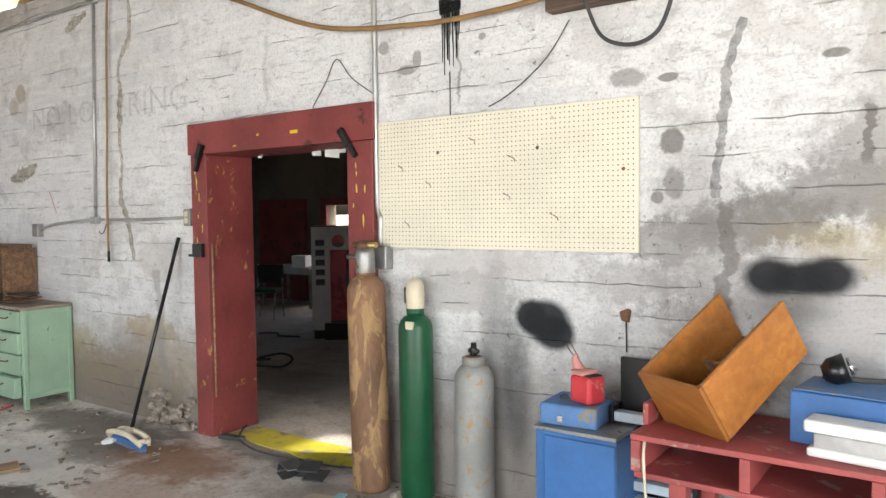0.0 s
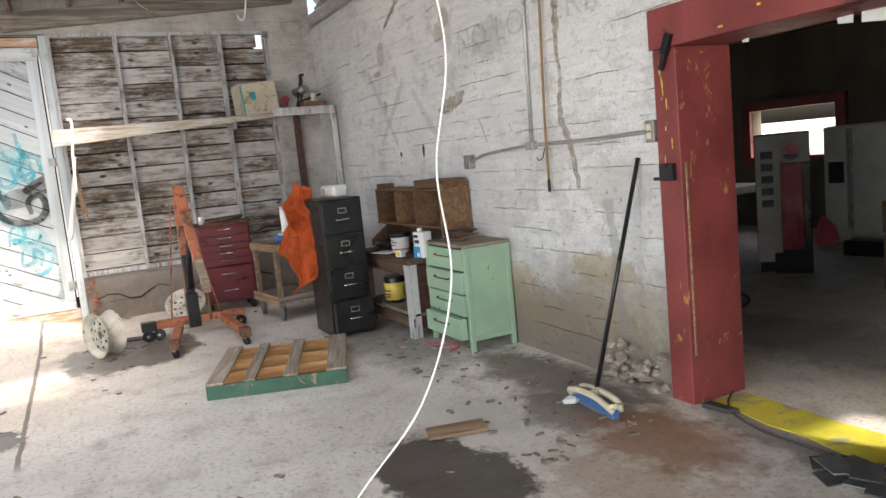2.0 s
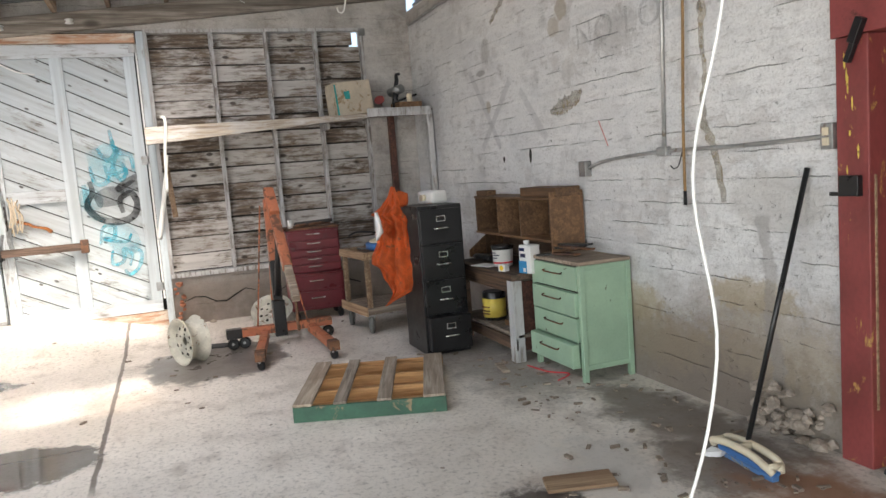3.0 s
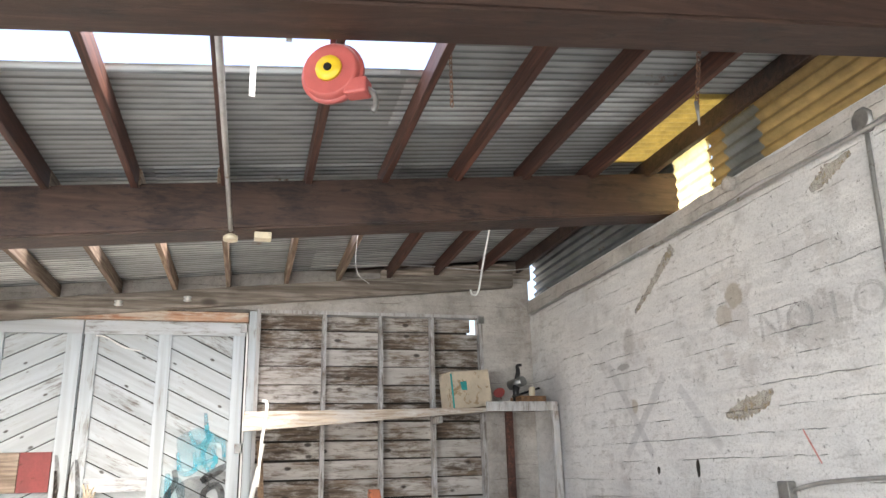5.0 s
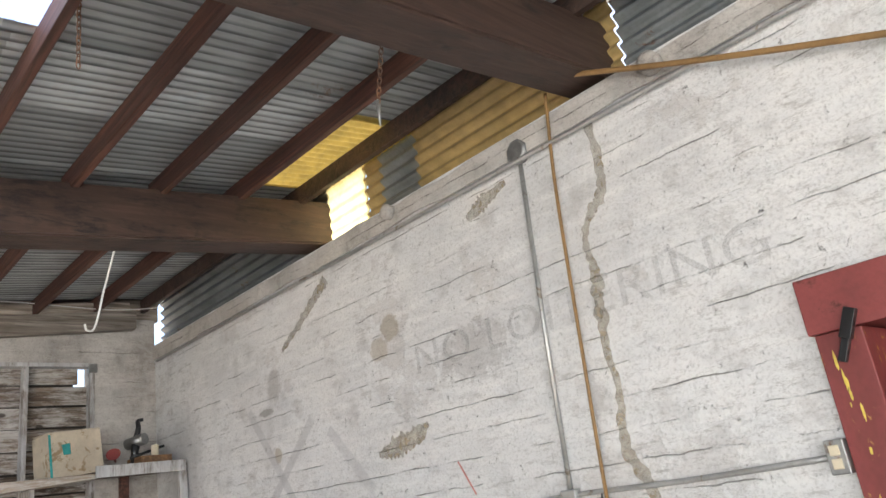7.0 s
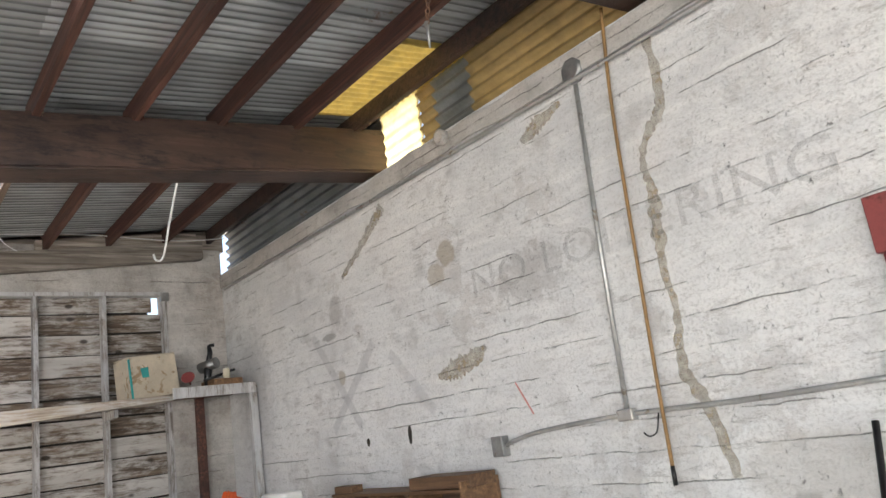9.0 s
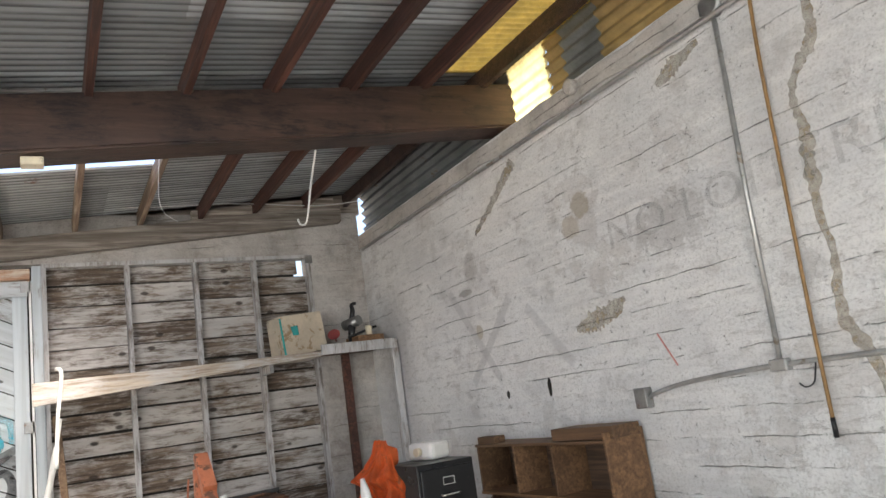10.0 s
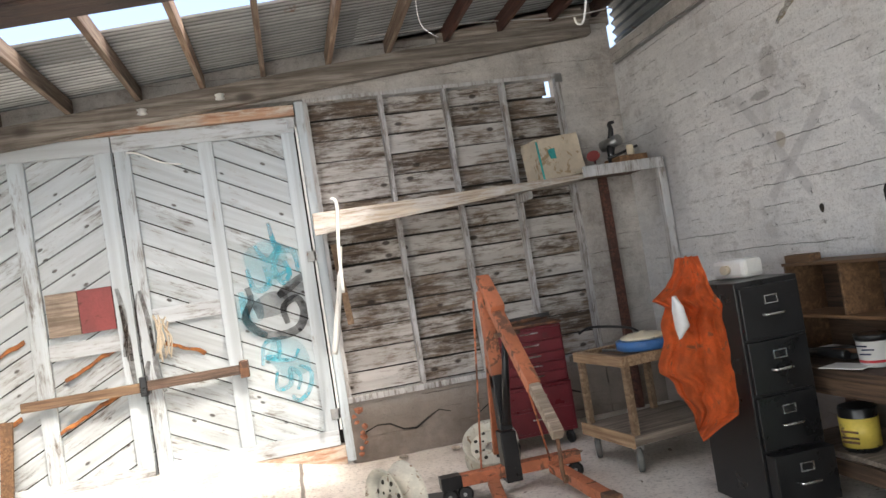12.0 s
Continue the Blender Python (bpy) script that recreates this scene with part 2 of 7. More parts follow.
def whitewashed_concrete(name, marks=True):
    """Board-marked concrete under worn whitewash, with patches, soft dark smudges, trickles, spray paint and a damp
    foot.
    """
    g = Graph(name)
    geo = g.tree.nodes.new("ShaderNodeNewGeometry")
    pos = geo.outputs["Position"]
    sep = g.tree.nodes.new("ShaderNodeSeparateXYZ")
    g.put(sep.inputs[0], pos)
    x, y, z = sep.outputs
    big = g.noise(pos, 0.9, 6.0, 0.6)
    mid = g.noise(pos, 4.5, 6.0, 0.6)
    fine = g.noise(pos, 62.0, 5.0, 0.7)
    flat = g.noise(g.node("Mapping", 0, Vector=pos, Scale=(0.7, 0.7, 6.0)), 3.0, 6.0, 0.6)
    # form-board joints: every 0.2 m, broken and wavering
    wob = g.maths("MULTIPLY", g.maths("SUBTRACT", mid, 0.5), 0.045)
    saw = g.maths("FRACT", g.maths("DIVIDE", g.maths("ADD", z, wob), 0.152))
    line = g.ramp(g.maths("ABSOLUTE", g.maths("SUBTRACT", saw, 0.5)), 0.006, 0.03, 1.0, 0.0)
    broken = g.ramp(g.noise(g.node("Mapping", 0, Vector=pos, Scale=(0.55, 0.55, 3.0)), 3.2, 9.0, 0.8), 0.5, 0.58)
    line = g.maths("MULTIPLY", line, broken)
    pits = g.ramp(g.noise(pos, 21.0, 10.0, 0.82), 0.615, 0.65)
    scuff = g.ramp(g.noise(g.node("Mapping", 0, Vector=pos, Scale=(0.6, 0.6, 2.6)), 9.0, 12.0, 0.85), 0.52, 0.62)
    c = g.mix(g.ramp(big, 0.3, 0.7), (0.62, 0.62, 0.62), (0.78, 0.78, 0.775))
    c = g.mix(g.ramp(flat, 0.42, 0.68, 0.0, 0.55), c, (0.83, 0.825, 0.81))
    c = g.mix(g.ramp(mid, 0.52, 0.75, 0.0, 0.5), c, (0.36, 0.355, 0.35))
    c = g.mix(g.ramp(fine, 0.46, 0.72, 0.0, 0.5), c, (0.36, 0.345, 0.33))
    c = g.mix(g.maths("MULTIPLY", line, 0.62), c, (0.2, 0.19, 0.175))
    c = g.mix(g.maths("MULTIPLY", pits, 0.8), c, (0.24, 0.23, 0.22))
    c = g.mix(g.maths("MULTIPLY", scuff, g.ramp(big, 0.35, 0.65, 0.3, 0.75)), c, (0.4, 0.385, 0.37))
    worn = g.noise(pos, 1.7, 9.0, 0.72)
    rub = g.ramp(worn, 0.56, 0.61)
    c = g.mix(g.maths("MULTIPLY", rub, 0.28), c, g.mix(fine, (0.3, 0.27, 0.25), (0.5, 0.46, 0.43)))
    # damp foot of the wall
    foot = g.ramp(g.maths("ADD", z, g.maths("MULTIPLY", g.maths("SUBTRACT", worn, 0.5), 1.2)), 0.95, 0.3)
    c = g.mix(g.maths("MULTIPLY", foot, 0.85), c, g.mix(mid, (0.13, 0.105, 0.09), (0.36, 0.3, 0.25)))
    if marks:
        d = g.noise(pos, 11.0, 8.0, 0.72)
        w1 = g.noise(g.node("CombineXYZ", 0, Z=z), 2.4, 9.0, 0.68)
        w2 = g.noise(pos, 7.0, 4.0, 0.6)
        tan, grey, dark, black = (0.36, 0.31, 0.24), (0.27, 0.255, 0.245), (0.16, 0.145, 0.135), (0.012, 0.013, 0.016)
        for cx, cz, rx, rz, col, k, ragged, soft in (
            
            (-7.5, 2.72, 0.09, 0.08, tan, 0.6, 0.7, 0.15), (-8.9, 2.2, 0.05, 0.06, tan, 0.7, 0.8, 0.15),
            (-5.15, 1.31, 0.36, 0.17, (0.52, 0.5, 0.47), 0.5, 0.25, 0.15), (-5.35, 0.75, 0.35, 0.1, (0.38, 0.3, 0.17), 0.6, 1.0, 0.2),
            (-6.5, 0.55, 0.3, 0.14, (0.4, 0.31, 0.16), 0.5, 1.1, 0.3), (-8.9, 2.75, 0.1, 0.12, grey, 0.5, 0.9, 0.3),
            (-1.1, 1.98, 0.055, 0.06, dark, 0.85, 0.5, 0.15), (-1.09, 1.78, 0.05, 0.075, dark, 0.7, 0.6, 0.2), (-1.17, 1.72, 0.03, 0.03, dark, 0.8, 0.5, 0.2),
            (-1.32, 2.3, 0.09, 0.045, grey, 0.75, 0.7, 0.2), (-1.12, 2.28, 0.05, 0.02, dark, 0.8, 0.5, 0.15), (-0.42, 2.3, 0.05, 0.02, dark, 0.8, 0.5, 0.15),
            (-0.6, 1.66, 0.24, 0.08, grey, 0.75, 1.0, 0.3), (-0.85, 1.55, 0.3, 0.09, grey, 0.7, 1.1, 0.3), (-0.2, 1.85, 0.3, 0.25, grey, 0.7, 1.1, 0.4),
            (-0.5, 1.55, 0.2, 0.06, (0.42, 0.33, 0.12), 0.55, 1.2, 0.4), (-0.15, 1.6, 0.12, 0.2, (0.42, 0.33, 0.12), 0.5, 1.2, 0.4),
            (-2.68, 2.5, 0.06, 0.03, grey, 0.85, 0.8, 0.2), (-2.6, 2.55, 0.03, 0.05, grey, 0.8, 0.8, 0.2), (-2.85, 2.65, 0.04, 0.04, grey, 0.8, 0.8, 0.2), (-2.15, 2.62, 0.025, 0.02, grey, 0.85, 0.6, 0.2),
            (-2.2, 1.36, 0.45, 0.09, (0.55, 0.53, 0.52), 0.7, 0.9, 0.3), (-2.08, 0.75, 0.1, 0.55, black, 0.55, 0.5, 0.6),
            
            
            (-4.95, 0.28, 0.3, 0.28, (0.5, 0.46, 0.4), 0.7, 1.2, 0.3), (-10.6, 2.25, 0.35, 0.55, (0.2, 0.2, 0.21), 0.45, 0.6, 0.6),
            (-0.35, 1.25, 0.75, 0.4, (0.36, 0.335, 0.32), 0.6, 1.3, 0.5), (-1.7, 0.45, 1.3, 0.4, (0.36, 0.335, 0.32), 0.5, 1.3, 0.5), (-1.0, 1.55, 0.2, 0.5, grey, 0.45, 1.2, 0.5), (-0.15, 2.2, 0.2, 0.5, (0.4, 0.38, 0.36), 0.5, 1.2, 0.5),
            (-5.7, 0.2, 1.1, 0.3, (0.2, 0.16, 0.125), 0.75, 1.0, 0.4), (-5.2, 0.5, 0.5, 0.25, (0.36, 0.3, 0.22), 0.5, 1.3, 0.4), (-6.2, 0.35, 0.5, 0.2, (0.3, 0.24, 0.17), 0.5, 1.2, 0.4),
            (-2.15, 0.2, 0.5, 0.25, (0.42, 0.37, 0.33), 0.6, 1.1, 0.3),
            (-0.25, 1.72, 0.5, 0.14, grey, 0.75, 1.5, 0.3), (-0.75, 1.6, 0.35, 0.1, dark, 0.5, 1.5, 0.3), (-1.15, 1.5, 0.2, 0.1, grey, 0.7, 1.4, 0.3), (-0.1, 1.5, 0.4, 0.1, (0.45, 0.36, 0.14), 0.25, 1.6, 0.3),
            (-1.3, 1.3, 0.25, 0.12, grey, 0.5, 1.5, 0.4), (-2.35, 1.2, 0.4, 0.12, (0.4, 0.39, 0.38), 0.6, 1.5, 0.3), (-6.6, 2.5, 0.28, 0.16, grey, 0.35, 1.7, 0.2), (-7.36, 2.84, 0.09, 0.09, tan, 0.7, 0.9, 0.15), (-9.05, 2.56, 0.1, 0.03, dark, 0.6, 1.2, 0.2),
            # Black spray blots, and a tall soft black smudge beside the grey cylinder.
            (-1.77, 1.08, 0.14, 0.11, black, 0.97, 0.12, 0.25), (-1.86, 1.1, 0.09, 0.09, black, 0.97, 0.2, 0.25), (-1.72, 1.02, 0.12, 0.09, black, 0.97, 0.12, 0.25),
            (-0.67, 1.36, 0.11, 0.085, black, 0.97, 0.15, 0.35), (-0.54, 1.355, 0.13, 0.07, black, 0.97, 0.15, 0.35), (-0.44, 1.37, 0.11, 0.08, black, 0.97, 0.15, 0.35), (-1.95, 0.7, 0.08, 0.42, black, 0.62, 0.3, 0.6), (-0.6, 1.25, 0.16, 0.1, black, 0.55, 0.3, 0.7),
        ):
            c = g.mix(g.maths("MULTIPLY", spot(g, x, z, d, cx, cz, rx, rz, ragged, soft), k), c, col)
        for x0, lean, z0, z1, wide, col, k in (
            
            (-0.86, 0.02, 0.7, 1.7, 0.035, dark, 0.7), (-5.25, -0.1, 0.2, 1.25, 0.05, grey, 0.5), (-0.3, 0.0, 1.8, 2.1, 0.02, dark, 0.8),
            (-3.9, 0.0, 2.4, 2.9, 0.02, grey, 0.25), (-2.3, 0.02, 2.25, 2.62, 0.01, dark, 0.6),
        ):
            c = g.mix(g.maths("MULTIPLY", run(g, x, z, w1, w2, x0, lean, z0, z1, wide), k), c, col)
        # a hairline of pale scrapes and faint painted strokes
        for cx, cz, ang, ln, col, k in ((-9.0, 2.2, 0.9, 0.55, (0.42, 0.42, 0.43), 0.5), (-8.75, 2.1, -0.7, 0.5, (0.42, 0.42, 0.43), 0.5), (-7.95, 2.05, 0.8, 0.35, (0.42, 0.42, 0.43), 0.4), (-6.83, 1.8, 1.05, 0.12, (0.55, 0.12, 0.1), 0.8)):
            u = g.maths("ADD", g.maths("MULTIPLY", g.maths("SUBTRACT", x, cx), math.cos(ang)), g.maths("MULTIPLY", g.maths("SUBTRACT", z, cz), -math.sin(ang)))
            v = g.maths("ADD", g.maths("MULTIPLY", g.maths("SUBTRACT", x, cx), math.sin(ang)), g.maths("MULTIPLY", g.maths("SUBTRACT", z, cz), math.cos(ang)))
            wide = 0.05 if k < 0.7 else 0.008
            m = g.maths("MULTIPLY", g.ramp(g.maths("ABSOLUTE", v), wide, wide * 0.6), g.ramp(g.maths("ABSOLUTE", u), ln, ln * 0.9))
            c = g.mix(g.maths("MULTIPLY", m, k), c, col)
    else:
        c = g.mix(1.0, c, g.mix(g.ramp(worn, 0.35, 0.65), (0.82, 0.79, 0.75), (0.58, 0.54, 0.5)), "MULTIPLY")
    h = g.maths("SUBTRACT", g.maths("ADD", g.maths("MULTIPLY", fine, 0.5), mid), g.maths("ADD", g.maths("MULTIPLY", line, 0.8), g.maths("MULTIPLY", pits, 0.8)))
    h = g.maths("SUBTRACT", h, g.maths("MULTIPLY", rub, 0.2))
    g.bump(h, 0.9, 0.014)
    return g.done(c, 0.88)


def floor_concrete(name):
    """Old workshop slab: dust, oil, rust, wet patches and a saw joint."""
    g = Graph(name)
    geo = g.tree.nodes.new("ShaderNodeNewGeometry")
    pos = geo.outputs["Position"]
    sep = g.tree.nodes.new("ShaderNodeSeparateXYZ")
    g.put(sep.inputs[0], pos)
    x, y, z = sep.outputs
    big = g.noise(pos, 0.7, 7.0, 0.62)
    mid = g.noise(pos, 3.3, 8.0, 0.66)
    fine = g.noise(pos, 30.0, 6.0, 0.7)
    grit = g.ramp(g.noise(pos, 75.0, 3.0, 0.7), 0.66, 0.72)
    d = g.noise(pos, 4.0, 7.0, 0.65)
    c = g.mix(g.ramp(big, 0.3, 0.7), (0.64, 0.585, 0.52), (0.84, 0.785, 0.715))
    c = g.mix(g.ramp(mid, 0.47, 0.72, 0.0, 0.6), c, (0.4, 0.34, 0.29))
    c = g.mix(g.ramp(fine, 0.48, 0.72, 0.0, 0.7), c, (0.24, 0.21, 0.18))
    c = g.mix(g.maths("MULTIPLY", grit, 0.8), c, (0.09, 0.08, 0.07))
    wet = 0.0
    for cx, cy, rx, ry, col, k, ragged, soft, w in (
        (-5.05, 2.5, 0.65, 0.22, (0.66, 0.62, 0.56), 0.6, 1.2, 0.25, 0.0), (-4.62, 2.1, 0.62, 0.33, (0.055, 0.038, 0.03), 0.93, 0.7, 0.1, 0.4), (-5.4, 3.35, 1.0, 0.3, (0.16, 0.125, 0.1), 0.65, 1.1, 0.35, 0.0), (-4.95, 3.05, 0.4, 0.24, (0.13, 0.1, 0.08), 0.75, 0.9, 0.2, 0.3), (-5.6, 3.4, 0.9, 0.25, (0.14, 0.115, 0.095), 0.6, 1.0, 0.3, 0.2),
        (-4.3, 3.2, 0.5, 0.35, (0.3, 0.14, 0.065), 0.8, 1.1, 0.4, 0.0), (-3.9, 2.7, 0.5, 0.3, (0.3, 0.16, 0.08), 0.5, 1.1, 0.4, 0.0),
        (-9.1, 0.85, 0.75, 0.62, (0.1, 0.085, 0.075), 0.85, 0.55, 0.1, 0.55), (-7.0, -0.75, 0.42, 0.8, (0.075, 0.068, 0.06), 0.9, 0.5, 0.08, 1.0), (-9.3, -1.4, 0.35, 0.6, (0.085, 0.078, 0.07), 0.85, 0.5, 0.1, 0.8),
        (-3.9, 3.75, 0.7, 0.2, (0.13, 0.11, 0.09), 0.6, 1.1, 0.3, 0.0), (-7.6, 2.9, 1.2, 0.35, (0.14, 0.12, 0.1), 0.6, 1.0, 0.4, 0.0), (-5.3, 2.7, 0.4, 0.2, (0.5, 0.48, 0.45), 0.5, 1.2, 0.3, 0.0),
        (-2.5, 3.3, 1.0, 0.3, (0.2, 0.14, 0.1), 0.6, 1.0, 0.4, 0.0), (-5.0, 5.3, 1.8, 0.5, (0.12, 0.1, 0.085), 0.5, 1.1, 0.4, 0.2), (-8.2, 0.1, 0.3, 0.3, (0.26, 0.17, 0.1), 0.35, 1.1, 0.4, 0.0),
    ):
        m = spot(g, x, y, d, cx, cy, rx, ry, ragged, soft)
        c = g.mix(g.maths("MULTIPLY", m, k), c, col)
        if w:
            wet = g.maths("MAXIMUM", wet, g.maths("MULTIPLY", m, w))
    joint = g.ramp(g.maths("ABSOLUTE", g.maths("SUBTRACT", y, g.maths("ADD", 0.0, g.maths("MULTIPLY", mid, 0.05)))), 0.022, 0.01)
    joint = g.maths("MULTIPLY", joint, g.ramp(x, -6.2, -6.5))
    joint = g.maths("MAXIMUM", joint, g.maths("MULTIPLY", g.ramp(g.maths("ABSOLUTE", g.maths("ADD", x, 7.15)), 0.016, 0.008), g.ramp(y, 0.02, -0.02)))
    c = g.mix(g.maths("MULTIPLY", joint, 0.8), c, (0.1, 0.075, 0.06))
    r = g.ramp(wet, 0.0, 1.0, g.ramp(mid, 0.2, 0.8, 0.5, 0.85), 0.04)
    h = g.maths("ADD", g.maths("MULTIPLY", fine, 0.6), g.maths("ADD", mid, g.maths("MULTIPLY", grit, 0.4)))
    h = g.maths("MULTIPLY", g.maths("SUBTRACT", h, joint), g.ramp(wet, 0.0, 0.8, 1.0, 0.08))
    g.bump(h, 0.4, 0.01)
    return g.done(c, r)


def sheet_metal(name, colour, rust, amount, rough=0.42, metal=0.75):
    g = Graph(name)
    p = g.place(False)
    isl = g.node("NewGeometry", 8)
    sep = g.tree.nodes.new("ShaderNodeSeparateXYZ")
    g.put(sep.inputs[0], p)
    # Shading of the corrugation put into the colour as dark lines.
    rib_shade = g.ramp(g.maths("SINE", g.maths("MULTIPLY", sep.outputs[0], 2 * math.pi / 0.072)), -0.2, -0.95)
    big = g.noise(p, 1.4, 6.0, 0.65)
    streak = g.noise(g.node("Mapping", 0, Vector=p, Scale=(7.0, 0.6, 1)), 2.6, 6.0, 0.65)
    fine = g.noise(p, 26.0, 5.0, 0.7)
    c = g.mix(isl, shade(colour, 0.62), shade(colour, 1.25))
    c = g.mix(g.ramp(streak, 0.4, 0.7, 0.0, 0.65), c, shade(colour, 0.5))
    c = g.mix(g.maths("MULTIPLY", rib_shade, g.ramp(streak, 0.25, 0.6, 0.35, 0.85)), c, shade(colour, 0.22))
    k = g.ramp(g.maths("ADD", big, g.maths("MULTIPLY", g.maths("SUBTRACT", fine, 0.5), 0.25)), 0.72 - 0.3 * amount, 0.8 - 0.3 * amount)
    c = g.mix(k, c, g.mix(fine, shade(rust, 0.6), shade(rust, 1.3)))
    g.bump(g.maths("ADD", fine, streak), 0.15, 0.004)
    return g.done(c, g.ramp(big, 0.2, 0.8, rough - 0.1, rough + 0.2), g.ramp(k, 0, 1, metal, 0.1))


def lit_sheet(name, colour, through_it):
    """Yellowed fibreglass sheet that lets daylight through."""
    g = Graph(name)
    p = g.place(False)
    n = g.noise(p, 7.0, 6.0, 0.65)
    c = g.mix(g.ramp(n, 0.3, 0.75), shade(colour, 0.6), colour)
    g.done(c, 0.5)
    t = g.tree.nodes.new("ShaderNodeBsdfTranslucent")
    g.put(t.inputs["Color"], c)
    m = g.tree.nodes.new("ShaderNodeMixShader")
    m.inputs[0].default_value = through_it
    g.put(m.inputs[1], g.bsdf.outputs[0])
    g.put(m.inputs[2], t.outputs[0])
    g.put(g.tree.nodes["Material Output"].inputs[0], m.outputs[0])
    return g.mat


def faded(name, colour, cover, scale=14.0):
    """Thin worn paint that lets the wall show through."""
    g = Graph(name)
    n = g.noise(g.place(False), scale, 7.0, 0.7)
    g.done(colour, 0.9)
    t = g.tree.nodes.new("ShaderNodeBsdfTransparent")
    m = g.tree.nodes.new("ShaderNodeMixShader")
    g.put(m.inputs[0], g.ramp(n, 0.3, 0.75, cover * 0.45, cover))
    g.put(m.inputs[1], t.outputs[0])
    g.put(m.inputs[2], g.bsdf.outputs[0])
    g.put(g.tree.nodes["Material Output"].inputs[0], m.outputs[0])
    return g.mat


WALL = whitewashed_concrete("whitewashed_concrete")
WALL_PLAIN = whitewashed_concrete("old_concrete", False)
FLOOR = floor_concrete("slab")
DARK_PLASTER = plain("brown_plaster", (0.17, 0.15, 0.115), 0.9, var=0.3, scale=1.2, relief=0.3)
BEAM = wood("stained_beam", (0.1, 0.06, 0.045), (0.05, 0.028, 0.022), "Y", 0.6, (0.016, 0.011, 0.011), 0.42, 0.5, 0.8, 1.2)
RAFTER = wood("red_brown_rafter", (0.15, 0.062, 0.042), (0.04, 0.018, 0.015), "X", 0.65)
RAFTER_LIT = wood("roof_lit_rafter", (0.42, 0.34, 0.26), (0.16, 0.1, 0.07), "X", 0.8)
PLATE = wood("grey_timber", (0.56, 0.51, 0.45), (0.17, 0.14, 0.115), "Y", 0.85, relief=0.8, fine=0.7, knots=2.0)
BOARD = wood("flaking_whitewashed_board", (0.29, 0.22, 0.16), (0.08, 0.056, 0.04), "Y", 0.85, (0.6, 0.575, 0.545), 0.59, 0.9, 0.8, 5.5, 0.2)
STUD = wood("painted_stud", (0.4, 0.36, 0.32), (0.16, 0.13, 0.11), "Z", 0.85, (0.58, 0.58, 0.58), 0.75, 0.5)
STILE = wood("white_door_stile", (0.4, 0.36, 0.32), (0.15, 0.12, 0.1), "Z", 0.8, (0.56, 0.62, 0.65), 0.9, 0.4)
RAIL = wood("white_door_rail", (0.4, 0.36, 0.32), (0.15, 0.12, 0.1), "Y", 0.8, (0.58, 0.62, 0.645), 0.92, 0.4)
DOORBOARD = wood("white_door_board", (0.38, 0.33, 0.28), (0.15, 0.12, 0.1), "X", 0.8, (0.55, 0.6, 0.62), 0.91, 0.5, 1.0, 8.5, 0.14)
LINTEL = wood("orange_stripped_lintel", (0.55, 0.36, 0.25), (0.3, 0.15, 0.09), "Y", 0.8, (0.7, 0.62, 0.52), 0.4)
BARE = wood("bare_pine", (0.46, 0.33, 0.21), (0.2, 0.12, 0.07), "X", 0.75)
GREYWOOD = wood("weathered_plank", (0.45, 0.38, 0.31), (0.17, 0.13, 0.1), "Y", 0.85)
SHELFWOOD = wood("pale_shelf_plank", (0.58, 0.52, 0.43), (0.25, 0.2, 0.16), "Y", 0.85, (0.6, 0.58, 0.55), 0.45)
PALLET = wood("orange_pallet_board", (0.62, 0.38, 0.18), (0.36, 0.19, 0.08), "X", 0.8)
SLAT = wood("grey_pallet_slat", (0.46, 0.4, 0.33), (0.22, 0.17, 0.13), "Y", 0.85)
DESK = wood("dark_workbench_wood", (0.2, 0.125, 0.08), (0.05, 0.033, 0.025), "X", 0.65)
HUTCH = wood("brown_plywood", (0.3, 0.17, 0.085), (0.11, 0.06, 0.033), "X", 0.6)
RED = plain("oxblood_paint", (0.225, 0.048, 0.045), 0.5, 0, 0.22, 3.0, 45, 0.3, (0.11, 0.035, 0.03), 0.28, 5.0)
RED_CHIP = plain("oxblood_paint_chipped", (0.235, 0.05, 0.047), 0.5, 0, 0.22, 3.0, 45, 0.3, (0.55, 0.33, 0.1), 0.2, 8.5, (1, 1, 0.6))
BLACK = plain("black_enamel", (0.012, 0.012, 0.013), 0.34, 0, 0.3, 4, 60, 0.1, (0.09, 0.08, 0.07), 0.12, 11)
CHROME = plain("worn_chrome", (0.72, 0.72, 0.7), 0.25, 0.95, 0.1, 8, 80, 0.05)
STEEL = plain("dull_steel", (0.36, 0.36, 0.35), 0.45, 0.8, 0.2, 8, 60, 0.15, (0.2, 0.11, 0.06), 0.2)
CONDUIT = plain("galvanised_conduit", (0.5, 0.5, 0.49), 0.4, 0.7, 0.15, 8, 60, 0.1, (0.3, 0.25, 0.2), 0.25)
RUST = plain("rusty_steel", (0.2, 0.1, 0.055), 0.85, 0.15, 0.35, 6, 50, 0.4, (0.09, 0.05, 0.035), 0.5)
GREEN = plain("mint_green_paint", (0.34, 0.49, 0.35), 0.45, 0, 0.1, 3, 60, 0.12, (0.13, 0.12, 0.09), 0.12, 12)
MAROON = plain("maroon_enamel", (0.15, 0.016, 0.024), 0.35, 0, 0.2, 5, 60, 0.1, (0.1, 0.05, 0.05), 0.15)
HOIST = plain("faded_orange_paint", (0.46, 0.15, 0.07), 0.55, 0, 0.25, 4, 40, 0.3, (0.16, 0.08, 0.05), 0.4, 8)
